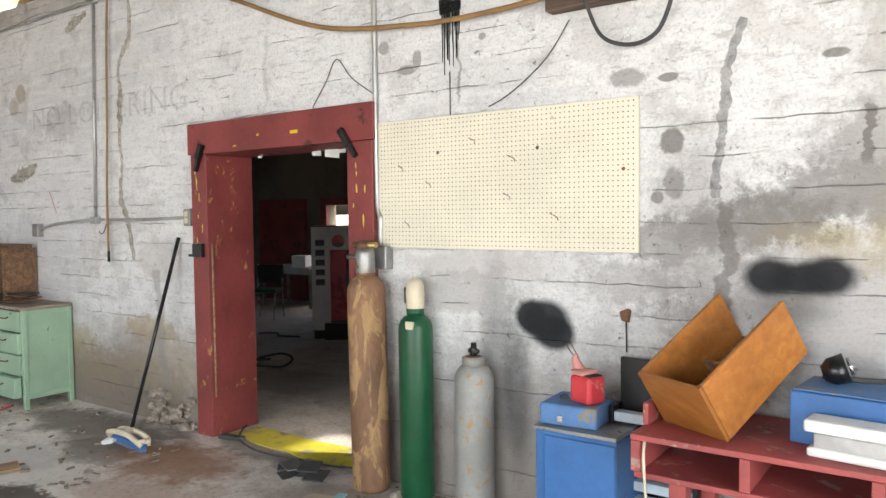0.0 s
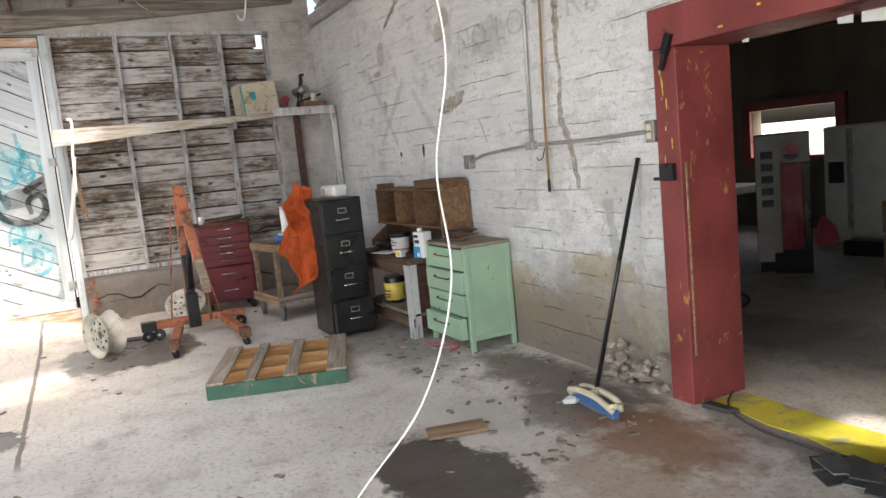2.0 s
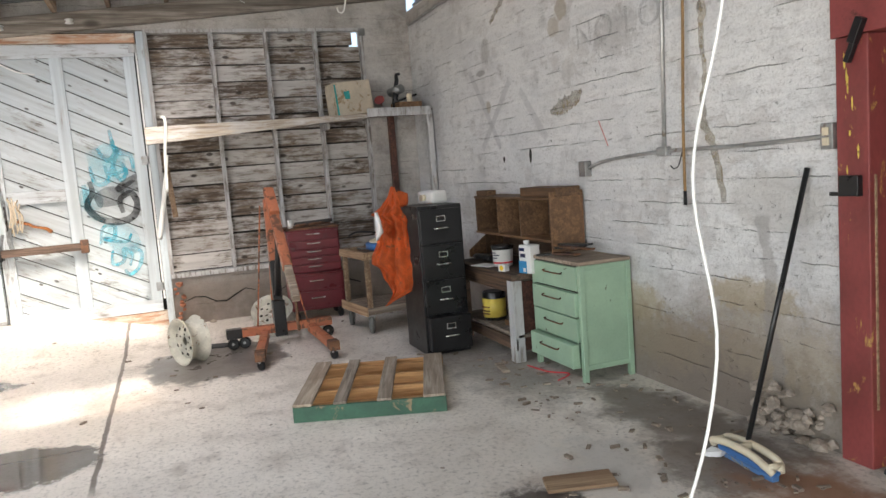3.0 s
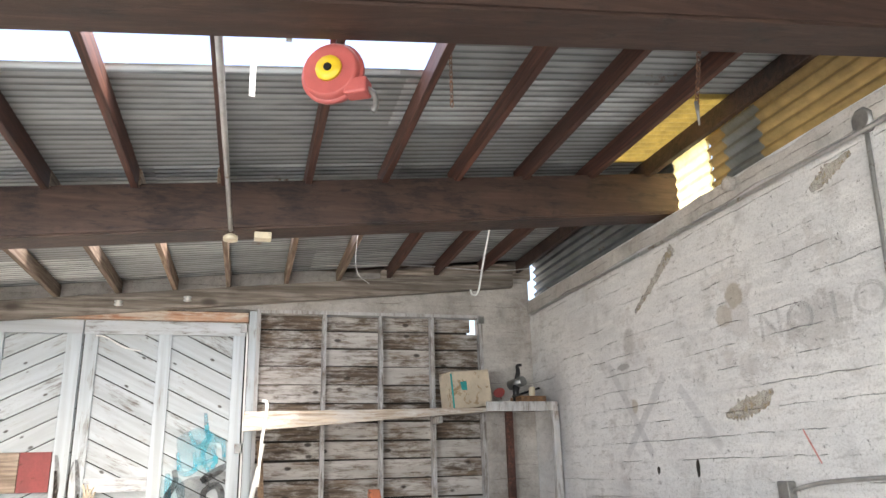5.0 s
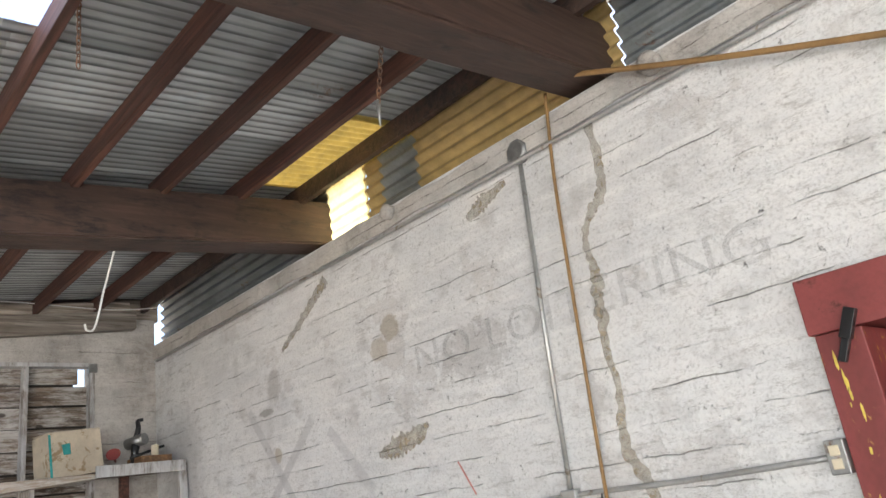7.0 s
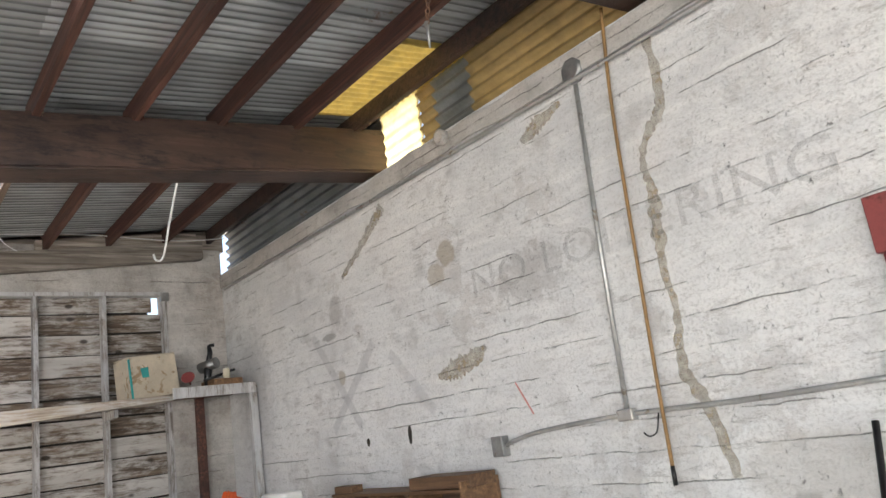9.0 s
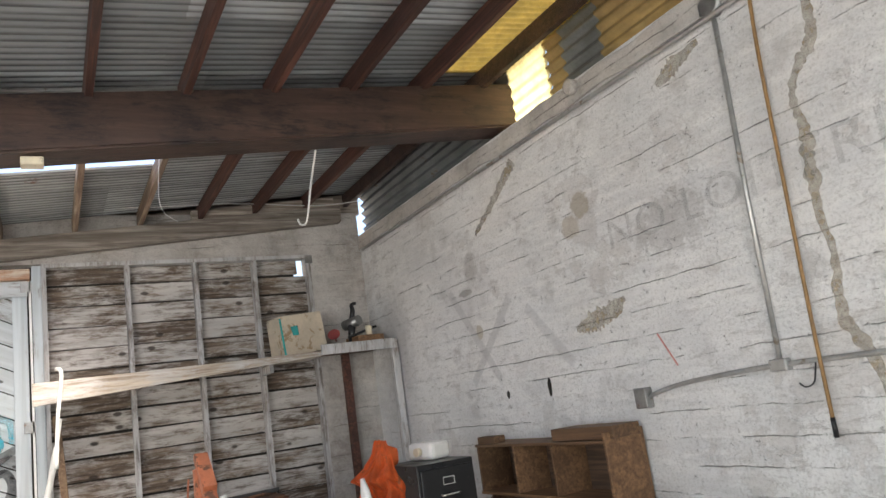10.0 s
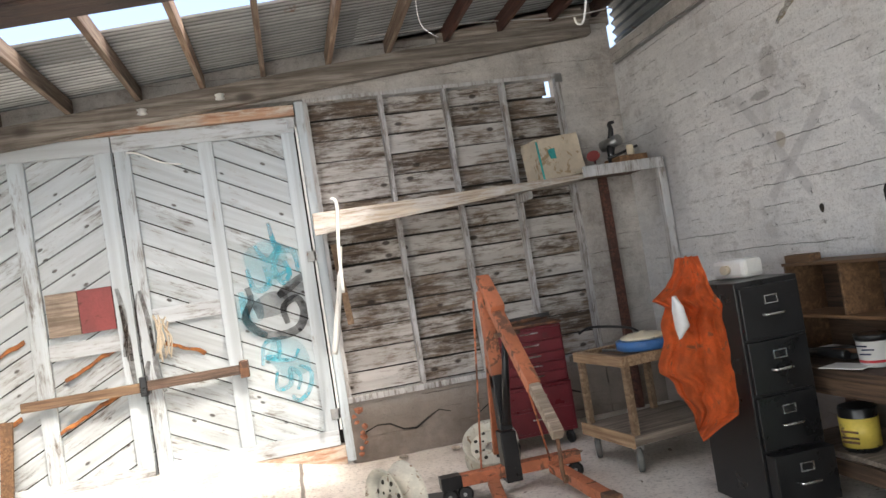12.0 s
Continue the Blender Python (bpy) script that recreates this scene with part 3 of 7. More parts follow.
ORANGE_CLOTH = plain("orange_cotton", (0.72, 0.145, 0.035), 0.95, 0, 0.22, 9, 70, 0.7, (0.42, 0.13, 0.05), 0.25, 9)
WHITE_CLOTH = plain("white_cotton", (0.75, 0.75, 0.75), 0.95, 0, 0.08)
WHITE = plain("white_plastic", (0.78, 0.78, 0.75), 0.45, 0, 0.06, 5, 60, 0.08, (0.5, 0.46, 0.4), 0.12)
RIM = plain("chalky_rim_paint", (0.55, 0.53, 0.45), 0.7, 0, 0.2, 7, 50, 0.3, (0.2, 0.12, 0.07), 0.28, 13)
BARWOOD = wood("dark_bar_wood", (0.15, 0.1, 0.075), (0.035, 0.025, 0.02), "Y", 0.8, relief=0.7)
BARWOOD_PALE = wood("worn_bar_wood", (0.33, 0.22, 0.13), (0.12, 0.07, 0.045), "Y", 0.8, relief=0.7)
CREAM = plain("cream_plastic", (0.7, 0.62, 0.46), 0.5, 0, 0.1, 5, 60, 0.1, (0.3, 0.25, 0.18), 0.2)
BLUE = plain("blue_enamel", (0.05, 0.16, 0.41), 0.4, 0, 0.15, 4, 60, 0.1, (0.1, 0.12, 0.16), 0.15)
BLUE_DUSTY = plain("dusty_blue_enamel", (0.09, 0.2, 0.42), 0.6, 0, 0.2, 4, 60, 0.2, (0.25, 0.23, 0.2), 0.38)
BROWN_GAS = plain("rusty_brown_cylinder_paint", (0.23, 0.125, 0.07), 0.7, 0.1, 0.3, 4, 40, 0.3, (0.4, 0.25, 0.12), 0.42, 9, (1, 1, 0.35))
GREEN_GAS = plain("dark_green_cylinder_paint", (0.008, 0.085, 0.035), 0.38, 0, 0.2, 4, 50, 0.15, (0.05, 0.06, 0.04), 0.12)
GREY_GAS = plain("grey_cylinder_paint", (0.33, 0.33, 0.31), 0.6, 0.1, 0.15, 4, 50, 0.35, (0.4, 0.24, 0.12), 0.3, 13)
BRASS = plain("brass", (0.45, 0.33, 0.14), 0.4, 0.85)
PEG = plain("cream_pegboard", (0.76, 0.71, 0.57), 0.7, 0, 0.06, 2.0, 50, 0.1, (0.5, 0.42, 0.28), 0.06)
# Near-black fill for holes and for the shaded gaps behind boards.
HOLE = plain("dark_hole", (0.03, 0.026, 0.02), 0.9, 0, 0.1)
OCHRE = plain("ochre_rubber_hose", (0.28, 0.16, 0.06), 0.6, 0, 0.2, 8, 60, 0.2)
WHITE_HOSE = plain("white_cable", (0.8, 0.8, 0.78), 0.5, 0, 0.08)
RUBBER = plain("grey_rubber", (0.06, 0.06, 0.06), 0.85, 0, 0.2)
CASTER = plain("dusty_grey_caster_tyre", (0.16, 0.16, 0.15), 0.8, 0, 0.2)
CARDBOARD = plain("stained_cardboard", (0.6, 0.52, 0.4), 0.85, 0, 0.15, 4, 50, 0.15, (0.35, 0.25, 0.15), 0.3)
BROWN_CARD = plain("brown_cardboard", (0.16, 0.11, 0.065), 0.9, 0, 0.2)
TEAL = plain("teal_print", (0.04, 0.36, 0.34), 0.7)
YELLOW_PAINT = plain("yellow_floor_paint", (0.68, 0.6, 0.06), 0.65, 0, 0.15, 5, 40, 0.3, (0.4, 0.36, 0.25), 0.35, 6)
TARP = plain("pale_blue_tarp", (0.3, 0.55, 0.6), 0.6, 0, 0.15)
ORANGE_DRAWER = wood("orange_lacquered_plywood", (0.58, 0.24, 0.05), (0.42, 0.15, 0.03), "X", 0.5, fine=0.5)
SALMON = plain("dusty_red_bench_paint", (0.36, 0.075, 0.07), 0.6, 0, 0.15, 4, 50, 0.2, (0.45, 0.3, 0.25), 0.28)
REEL = plain("red_reel_enamel", (0.44, 0.1, 0.09), 0.45, 0, 0.1)
YELLOW = plain("yellow_enamel", (0.8, 0.55, 0.03), 0.4, 0, 0.1)
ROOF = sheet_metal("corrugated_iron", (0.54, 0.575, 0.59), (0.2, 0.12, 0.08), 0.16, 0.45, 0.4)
GREY_SHEET = plain("grey_iron_sheet", (0.2, 0.215, 0.22), 0.5, 0.4, 0.25, 3, 40, 0.2, (0.16, 0.1, 0.07), 0.2)
# One fibreglass in three tones: how sunlit each sheet looks is coloured in.
AMBER = lit_sheet("yellowed_fibreglass", (0.4, 0.28, 0.11), 0.05)
AMBER_ROOF = lit_sheet("yellowed_roof_sheet", (0.6, 0.45, 0.12), 0.16)
AMBER_SUNLIT = lit_sheet("sunlit_yellow_fibreglass", (0.98, 0.86, 0.42), 0.95)
FOAM = plain("orange_brown_foam", (0.34, 0.13, 0.04), 0.9, 0, 0.35, 12, 70, 0.6, (0.16, 0.07, 0.035), 0.4, 14)
STAIN_TAN = faded("tan_damp_stain", (0.4, 0.325, 0.21), 0.62, 16.0)
STAIN_GREY = faded("grey_damp_stain", (0.24, 0.23, 0.22), 0.6, 16.0)
PAPER = plain("printed_paper", (0.75, 0.75, 0.73), 0.7, 0, 0.05)
RED_PLASTIC = plain("red_can_plastic", (0.62, 0.05, 0.06), 0.45, 0, 0.1, 4, 50, 0.1, (0.6, 0.3, 0.25), 0.2)
PALE_RED = plain("bleached_red_plastic", (0.62, 0.28, 0.24), 0.6, 0, 0.1)
RUBBLE = plain("broken_concrete", (0.38, 0.32, 0.265), 0.95, 0, 0.35, 14, 60, 0.6)
RUBBLE_PALE = plain("pale_plaster_crumbs", (0.6, 0.56, 0.5), 0.95, 0, 0.3, 14, 60, 0.6)
BRICK = plain("crumbled_brick", (0.4, 0.16, 0.09), 0.95, 0, 0.3, 12, 60, 0.5)
STRIPED = plain("pale_blue_slat_paint", (0.5, 0.58, 0.64), 0.6, 0, 0.15)
VEND_RED = plain("red_machine_panel", (0.55, 0.025, 0.06), 0.3, 0, 0.15)
VEND_WHITE = plain("white_machine_panel", (0.62, 0.62, 0.6), 0.35, 0, 0.1)
NAVY = plain("navy_print", (0.012, 0.02, 0.07), 0.4)
FRIDGE = plain("almond_fridge_enamel", (0.66, 0.66, 0.6), 0.35, 0, 0.08)
TAR = faded("black_tar", (0.012, 0.012, 0.012), 0.97, 9.0)
LETTER = faded("faded_grey_lettering", (0.3, 0.31, 0.33), 0.21)
SPRAY_BLACK = faded("black_spray_paint", (0.012, 0.012, 0.014), 0.92, 5.0)
SPRAY_SOFT = faded("thin_black_spray_paint", (0.04, 0.045, 0.05), 0.6, 4.0)
SPRAY_BLUE = faded("cyan_spray_paint", (0.05, 0.45, 0.58), 0.6, 5.0)
CHAR = faded("charred_smear", (0.05, 0.035, 0.025), 0.7, 22.0)
SPRAY_MIST = faded("thin_cyan_spray_paint", (0.12, 0.5, 0.62), 0.32, 4.0)
DIRT = plain("outdoor_ground", (0.42, 0.38, 0.32), 0.95, 0, 0.3, 0.5)
PINK = plain("pink_plastic_bag", (0.8, 0.2, 0.24), 0.5, 0, 0.1)
OIL_CAN = plain("yellow_label", (0.72, 0.55, 0.1), 0.5, 0, 0.15, 5, 60, 0.1, (0.2, 0.13, 0.06), 0.25)
BLUE_CAN = plain("blue_label", (0.04, 0.25, 0.5), 0.45)

# ---- building blocks ----


def mesh_of(name, bm, material):
    data = bpy.data.meshes.new(name)
    bm.normal_update()
    bm.to_mesh(data)
    bm.free()
    data.materials.append(material)
    return data


def part(name, bm, material, parent=None, label=""):
    """Links a bmesh as one mesh object, under a thing or a part."""
    ob = new(name, mesh_of(name, bm, material))
    ob.parent = parent
    if label:
        ob["label"] = label
    return ob


def thing(name, at, turn, label, category, group="", kind=""):
    """An empty at a thing's base, to which its parts belong."""
    ob = new(name)
    ob.empty_display_size = 0.1
    ob.matrix_world = pose(*at, *((0, 0, turn) if not isinstance(turn, tuple) else turn))
    return tagged(ob, label, category, group, kind)


def single(name, bm, material, label, category, at=(0, 0, 0), turn=0, group="", kind=""):
    ob = part(name, bm, material)
    ob.matrix_world = pose(*at, *((0, 0, turn) if not isinstance(turn, tuple) else turn))
    return tagged(ob, label, category, group, kind)


def box(bm, x0, x1, y0, y1, z0, z1, edge=0.0, m=None):
    """A block between two corners, with its edges rounded off by edge."""
    made = bmesh.ops.create_cube(bm, size=1.0)["verts"]
    for v in made:
        v.co = Vector(((x0 + x1) / 2 + v.co.x * (x1 - x0), (y0 + y1) / 2 + v.co.y * (y1 - y0), (z0 + z1) / 2 + v.co.z * (z1 - z0)))
    if edge:
        es = list({e for v in made for e in v.link_edges})
        res = bmesh.ops.bevel(bm, geom=es, offset=edge, segments=2, affect="EDGES", profile=0.5)
        made = list({v for f in res["faces"] for v in f.verts} | {v for v in made if v.is_valid})
    if m is not None:
        for v in made:
            v.co = m @ v.co
    return made


def block(x0, x1, y0, y1, z0, z1, edge=0.004, m=None):
    bm = bmesh.new()
    box(bm, x0, x1, y0, y1, z0, z1, edge, m)
    return bm


def tube(bm, pts, r, n=8, cap=True):
    """A round bar along a line of points; r: one radius, or one for each point."""
    pts = [Vector(p) for p in pts]
    rs = r if isinstance(r, (list, tuple)) else [r] * len(pts)
    rings, side = [], None
    for i, p in enumerate(pts):
        way = (pts[min(i + 1, len(pts) - 1)] - pts[max(i - 1, 0)]).normalized()
        if side is None:
            side = way.orthogonal().normalized()
        side = (side - way * side.dot(way)).normalized()
        up = way.cross(side)
        rings.append([bm.verts.new(p + (side * math.cos(a) + up * math.sin(a)) * rs[i]) for a in (2 * math.pi * k / n for k in range(n))])
    for a, b in zip(rings, rings[1:]):
        for k in range(n):
            f = bm.faces.new((a[k], a[(k + 1) % n], b[(k + 1) % n], b[k]))
            f.smooth = True
    if cap:
        bm.faces.new(rings[0][::-1])
        bm.faces.new(rings[-1])
    return bm


def pipe(pts, r, n=8):
    return tube(bmesh.new(), pts, r, n)


def lathe(profile, n=28, m=None):
    """A turned body from (radius, height) pairs."""
    bm = bmesh.new()
    rings = [[bm.verts.new((r * math.cos(2 * math.pi * k / n), r * math.sin(2 * math.pi * k / n), z)) for k in range(n)] for r, z in profile]
    for a, b in zip(rings, rings[1:]):
        for k in range(n):
            bm.faces.new((a[k], a[(k + 1) % n], b[(k + 1) % n], b[k])).smooth = True
    bm.faces.new(rings[0][::-1])
    bm.faces.new(rings[-1])
    if m is not None:
        bm.transform(m)
    return bm


def curve_pts(ctrl, steps=8):
    """A smooth line through a few points."""
    c = [Vector(p) for p in ctrl]
    out = []
    for i in range(len(c) - 1):
        a, b, d, e = c[max(i - 1, 0)], c[i], c[i + 1], c[min(i + 2, len(c) - 1)]
        for k in range(steps):
            t = k / steps
            out.append(0.5 * (2 * b + (d - a) * t + (2 * a - 5 * b + 4 * d - e) * t * t + (3 * b - a - 3 * d + e) * t ** 3))
    return out + [c[-1]]


def roughen(bm, amount, scale):
    for v in bm.verts:
        v.co += Vector(noise.noise_vector(v.co * scale)) * amount
    return bm


def lump(r, seed, flat=1.0):
    """A broken bit of stone or mortar."""
    bm = bmesh.new()
    bmesh.ops.create_icosphere(bm, subdivisions=1, radius=r)
    for v in bm.verts:
        v.co *= 0.75 + 0.5 * noise.noise(v.co * (2.2 / r) + Vector((seed * 3.1, 0, seed)))
        v.co.z *= flat
    return bm


def beam_z(y):
    """The underside of the main beams; the roof falls towards the south."""
    return 3.70 - 0.097 * (3.73 - y)


def roof_z(y):
    return 4.19 - 0.097 * (3.73 - y)


# ---- setting: floor and walls ----
X_FAR, Y_WALL, X_END, Y_SOUTH = -11.25, 3.73, 3.5, -4.5


def floor_height(x, y):
    a = min(max((-9.7 - x) / 1.5, 0), 1)
    b = min(max((0.75 - y) / 1.6, 0), 1)
    return 0.26 * a * a * (3 - 2 * a) * b * b * (3 - 2 * b)


bm = bmesh.new()
NX, NY = 110, 120
fv = [[bm.verts.new((-12.6 + 16.4 * i / NX, -4.8 + 15.6 * j / NY, 0)) for j in range(NY + 1)] for i in range(NX + 1)]
for i in range(NX):
    for j in range(NY):
        bm.faces.new((fv[i][j], fv[i + 1][j], fv[i + 1][j + 1], fv[i][j + 1])).smooth = True
for v in bm.verts:
    v.co.z = floor_height(v.co.x, v.co.y)
floor = single("floor", bm, FLOOR, "stained and dusty concrete workshop floor with oil and rust", "floor", kind="structure")
single("ground", block(-900, 900, -900, 900, -0.5, -0.06, 0), DIRT, "dry pale dirt ground outside the workshop", "ground", kind="structure")

DX0, DX1, DTOP = -4.70, -2.93, 2.33
bm = bmesh.new()
box(bm, -11.7, DX0, Y_WALL, 4.09, -0.05, 3.66)
box(bm, DX1, X_END + 0.3, Y_WALL, 4.09, -0.05, 3.66)
box(bm, DX0, DX1, Y_WALL, 4.09, DTOP, 3.66)
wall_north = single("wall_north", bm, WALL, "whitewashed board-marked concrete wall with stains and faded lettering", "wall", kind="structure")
bm = bmesh.new()
box(bm, -11.3, X_END, Y_WALL - 0.022, Y_WALL - 0.002, 3.50, 3.64, 0.006)
bmesh.ops.subdivide_edges(bm, edges=[e for e in bm.edges if e.calc_length() > 3], cuts=150)
part("ledge", roughen(bm, 0.02, 3.1), WALL_PLAIN, wall_north, "chipped concrete ledge along the wall head")

# far wall: concrete pier, lintel and kerb round the boarded bay and the doors
bm = bmesh.new()
box(bm, X_FAR - 0.3, X_FAR, 3.12, Y_WALL - 0.001, -0.05, 3.46)
wall_west = single("wall_west", bm, WALL_PLAIN, "grey concrete wall framing a boarded bay and doors", "wall", kind="structure")
bm = bmesh.new()
box(bm, X_FAR - 0.3, X_FAR - 0.003, -4.8, Y_WALL - 0.001, 3.46, 3.93)
part("lintel", bm, WALL_PLAIN, wall_west)
bm = bmesh.new()
box(bm, X_FAR - 0.3, X_FAR - 0.002, 0.5, 3.12, -0.05, 0.57, 0.01)
bmesh.ops.subdivide_edges(bm, edges=bm.edges[:], cuts=14, use_grid_fill=True)
part("kerb", roughen(bm, 0.03, 4.0), WALL_PLAIN, wall_west, "cracked concrete kerb")
part("wall_end", block(X_FAR - 0.3, X_FAR, -4.8, -2.95, -0.05, 3.46, 0), WALL_PLAIN, wall_west)
# a broken crack line in the kerb with loose mortar
random.seed(4)
pts = [(X_FAR + 0.004, 0.65 + 0.12 * i, 0.27 + 0.05 * math.sin(i * 1.3) + 0.04 * random.random()) for i in range(19)]
part("crack", pipe(pts, [0.004 + 0.007 * random.random() for _ in pts], 5), HOLE, wall_west)

wall_south = single("wall_south", block(-4.6, 1.6, Y_SOUTH - 0.3, Y_SOUTH, 3.1, 3.9, 0), WALL_PLAIN, "plain concrete wall with a wide opening", "wall", kind="structure")
part("wall_end", block(-11.6, -4.6, Y_SOUTH - 0.3, Y_SOUTH, -0.05, 3.9, 0), WALL_PLAIN, wall_south)
part("wall_end", block(1.6, X_END + 0.3, Y_SOUTH - 0.3, Y_SOUTH, -0.05, 3.9, 0), WALL_PLAIN, wall_south)
wall_east = single("wall_east", block(X_END, X_END + 0.3, 1.6, Y_WALL, -0.05, 3.9, 0), WALL_PLAIN, "plain concrete wall beside a wide doorway", "wall", kind="structure")
part("wall_end", block(X_END, X_END + 0.3, Y_SOUTH, -3.2, -0.05, 3.9, 0), WALL_PLAIN, wall_east)
part("lintel", block(X_END, X_END + 0.3, -3.2, 1.6, 3.25, 3.9, 0), WALL_PLAIN, wall_east)

# faded words on the wall
def lettering(body, x0, x1, z, tall, y, material, parent, name="lettering"):
    font = bpy.data.curves.new(name, "FONT")
    font.body, font.size, font.space_character = body, 1.0, 1.08
    tmp = new(name, font)
    bpy.context.view_layer.update()
    data = bpy.data.meshes.new_from_object(tmp.evaluated_get(bpy.context.evaluated_depsgraph_get()))
    bpy.data.objects.remove(tmp)
    xs = [v.co.x for v in data.vertices]
    ys = [v.co.y for v in data.vertices]
    for v in data.vertices:
        u = (v.co.x - min(xs)) / (max(xs) - min(xs))
        w = (v.co.y - min(ys)) / (max(ys) - min(ys))
        v.co = (x0 + u * (x1 - x0), y, z + w * tall)
    data.materials.clear()
    data.materials.append(material)
    ob = new(name, data)
    ob.parent = parent
    return ob


def wall_stain(line, wide, material, seed):
    """A damp trickle or blot on the north wall, along (x, z) points, with a ragged outline."""
    rnd = random.Random(seed)
    run_pts = curve_pts([(x, 0, z) for x, z in line], 14)
    bm = bmesh.new()
    prev = None
    for i, p in enumerate(run_pts):
        way = (run_pts[min(i + 1, len(run_pts) - 1)] - run_pts[max(i - 1, 0)]).normalized()
        t = i / (len(run_pts) - 1)
        k = wide(t) * (0.5 + 0.9 * abs(noise.noise(Vector((i * 0.23, seed, 0.3)))) + rnd.uniform(-0.05, 0.05))
        k2 = wide(t) * (0.5 + 0.9 * abs(noise.noise(Vector((i * 0.19, seed, 7.3)))) + rnd.uniform(-0.05, 0.05))
        a = bm.verts.new((p.x - way.z * k, Y_WALL - 0.003, p.z + way.x * k))
        b = bm.verts.new((p.x + way.z * k2, Y_WALL - 0.003, p.z - way.x * k2))
        if prev:
            bm.faces.new((prev[0], a, b, prev[1]))
        prev = (a, b)
    return part("damp_stain", bm, material, wall_north)


wall_stain(((-5.52, 3.49), (-5.51, 3.21), (-5.54, 3.07), (-5.63, 2.99), (-5.69, 2.86), (-5.67, 2.69), (-5.69, 2.52), (-5.7, 2.29), (-5.68, 2.06), (-5.71, 1.82), (-5.62, 1.62), (-5.55, 1.3)), lambda t: 0.028 + 0.02 * math.sin(t * 9) ** 2, STAIN_TAN, 1)
wall_stain(((-0.78, 2.5), (-0.85, 2.31), (-0.86, 2.19), (-0.87, 2.05), (-0.88, 1.94), (-0.9, 1.81), (-0.9, 1.71)), lambda t: 0.03, STAIN_GREY, 2)
wall_stain(((-8.05, 3.4), (-8.12, 3.34), (-8.32, 3.22), (-8.5, 3.12), (-8.73, 3.0)), lambda t: 0.075 - 0.045 * t, STAIN_TAN, 3)
wall_stain(((-7.62, 2.03), (-7.5, 2.05), (-7.38, 2.07), (-7.22, 2.1), (-7.1, 2.16)), lambda t: 0.02 + 0.075 * math.sin(math.pi * t), STAIN_TAN, 4)
wall_stain(((-6.5, 3.3), (-6.4, 3.33), (-6.3, 3.36), (-6.15, 3.4)), lambda t: 0.02 + 0.05 * math.sin(math.pi * t), STAIN_TAN, 5)
lettering("NO LOITERING", -7.13, -4.79, 2.47, 0.19, Y_WALL - 0.004, LETTER, wall_north)

# ---- setting: roof ----
PITCH = 0.072


def corrugated(bm, x0, x1, y0, y1, amp=0.017, lift=0.0):
    """A roof sheet whose ridges run along y."""
    n = max(2, round((x1 - x0) / PITCH * 6))
    rows = []
    for y in (y0, y1):
        rows.append([bm.verts.new((x0 + (x1 - x0) * i / n, y, roof_z(y) + lift + amp * math.sin(2 * math.pi * (x0 + (x1 - x0) * i / n) / PITCH))) for i in range(n + 1)])
    for i in range(n):
        bm.faces.new((rows[0][i], rows[0][i + 1], rows[1][i + 1], rows[1][i])).smooth = True


bm = bmesh.new()
random.seed(11)
# each bay: where the sheets lie; the gaps are the open roof lights
for xa, xb, ya, yb in ((-11.7, -9.86, -4.9, 3.93), (-9.86, -8.5, 1.47, 3.93), (-9.86, -8.5, -4.9, -2.6), (-8.5, -8.12, -4.9, 3.93), (-8.12, -6.74, -4.9, 3.3), (-6.74, -5.85, 1.42, 3.3), (-7.0, -5.85, 3.28, 3.93), (-6.74, -5.85, -4.9, -2.6), (-5.85, -2.4, -4.9, 3.93), (-2.4, 0.6, -4.9, 3.93), (0.6, 3.9, -4.9, 3.93)):
    y = ya
    while y < yb - 0.01:
        y2 = min(yb, y + random.uniform(1.5, 2.4))
        x = xa
        while x < xb - 0.01:
            x2 = min(xb, x + 0.66)
            corrugated(bm, x, x2 + (0.02 if x2 < xb else 0), y, y2 + (0.05 if y2 < yb else 0), 0.017, random.uniform(0, 0.012))
            x = x2
        y = y2
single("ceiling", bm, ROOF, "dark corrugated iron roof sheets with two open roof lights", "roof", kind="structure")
bm = bmesh.new()
corrugated(bm, -8.14, -6.96, 3.26, 3.93, 0.014, -0.008)
single("roof_patch", bm, AMBER_ROOF, "yellowed translucent corrugated roof sheet by the wall", "roof sheet", kind="structure")


def sloped_bar(x0, x1, y0, y1, low, high, edge=0.008):
    """A timber that follows the fall of the roof along y."""
    bm = bmesh.new()
    box(bm, x0, x1, y0, y1, 0, 1, 0)
    for v in bm.verts:
        v.co.z = (low(v.co.y) if v.co.z < 0.5 else high(v.co.y))
    if edge:
        bmesh.ops.bevel(bm, geom=bm.edges[:], offset=edge, segments=2, affect="EDGES")
    return bm


for x0, x1 in ((-8.38, -8.1), (-5.65, -5.37), (-2.75, -2.47), (0.2, 0.48)):
    single("roof_beam", sloped_bar(x0, x1, -4.6, 3.92, beam_z, lambda y: beam_z(y) + 0.36, 0.015), BEAM, "heavy dark-stained timber beam spanning under the roof", "beam", group="main roof beams", kind="structure")
random.seed(5)
RY = (3.62, 3.1, 2.54, 1.97, 1.4, 0.81, 0.23, -0.34, -0.92, -1.5, -2.1, -2.7, -3.3, -3.93)
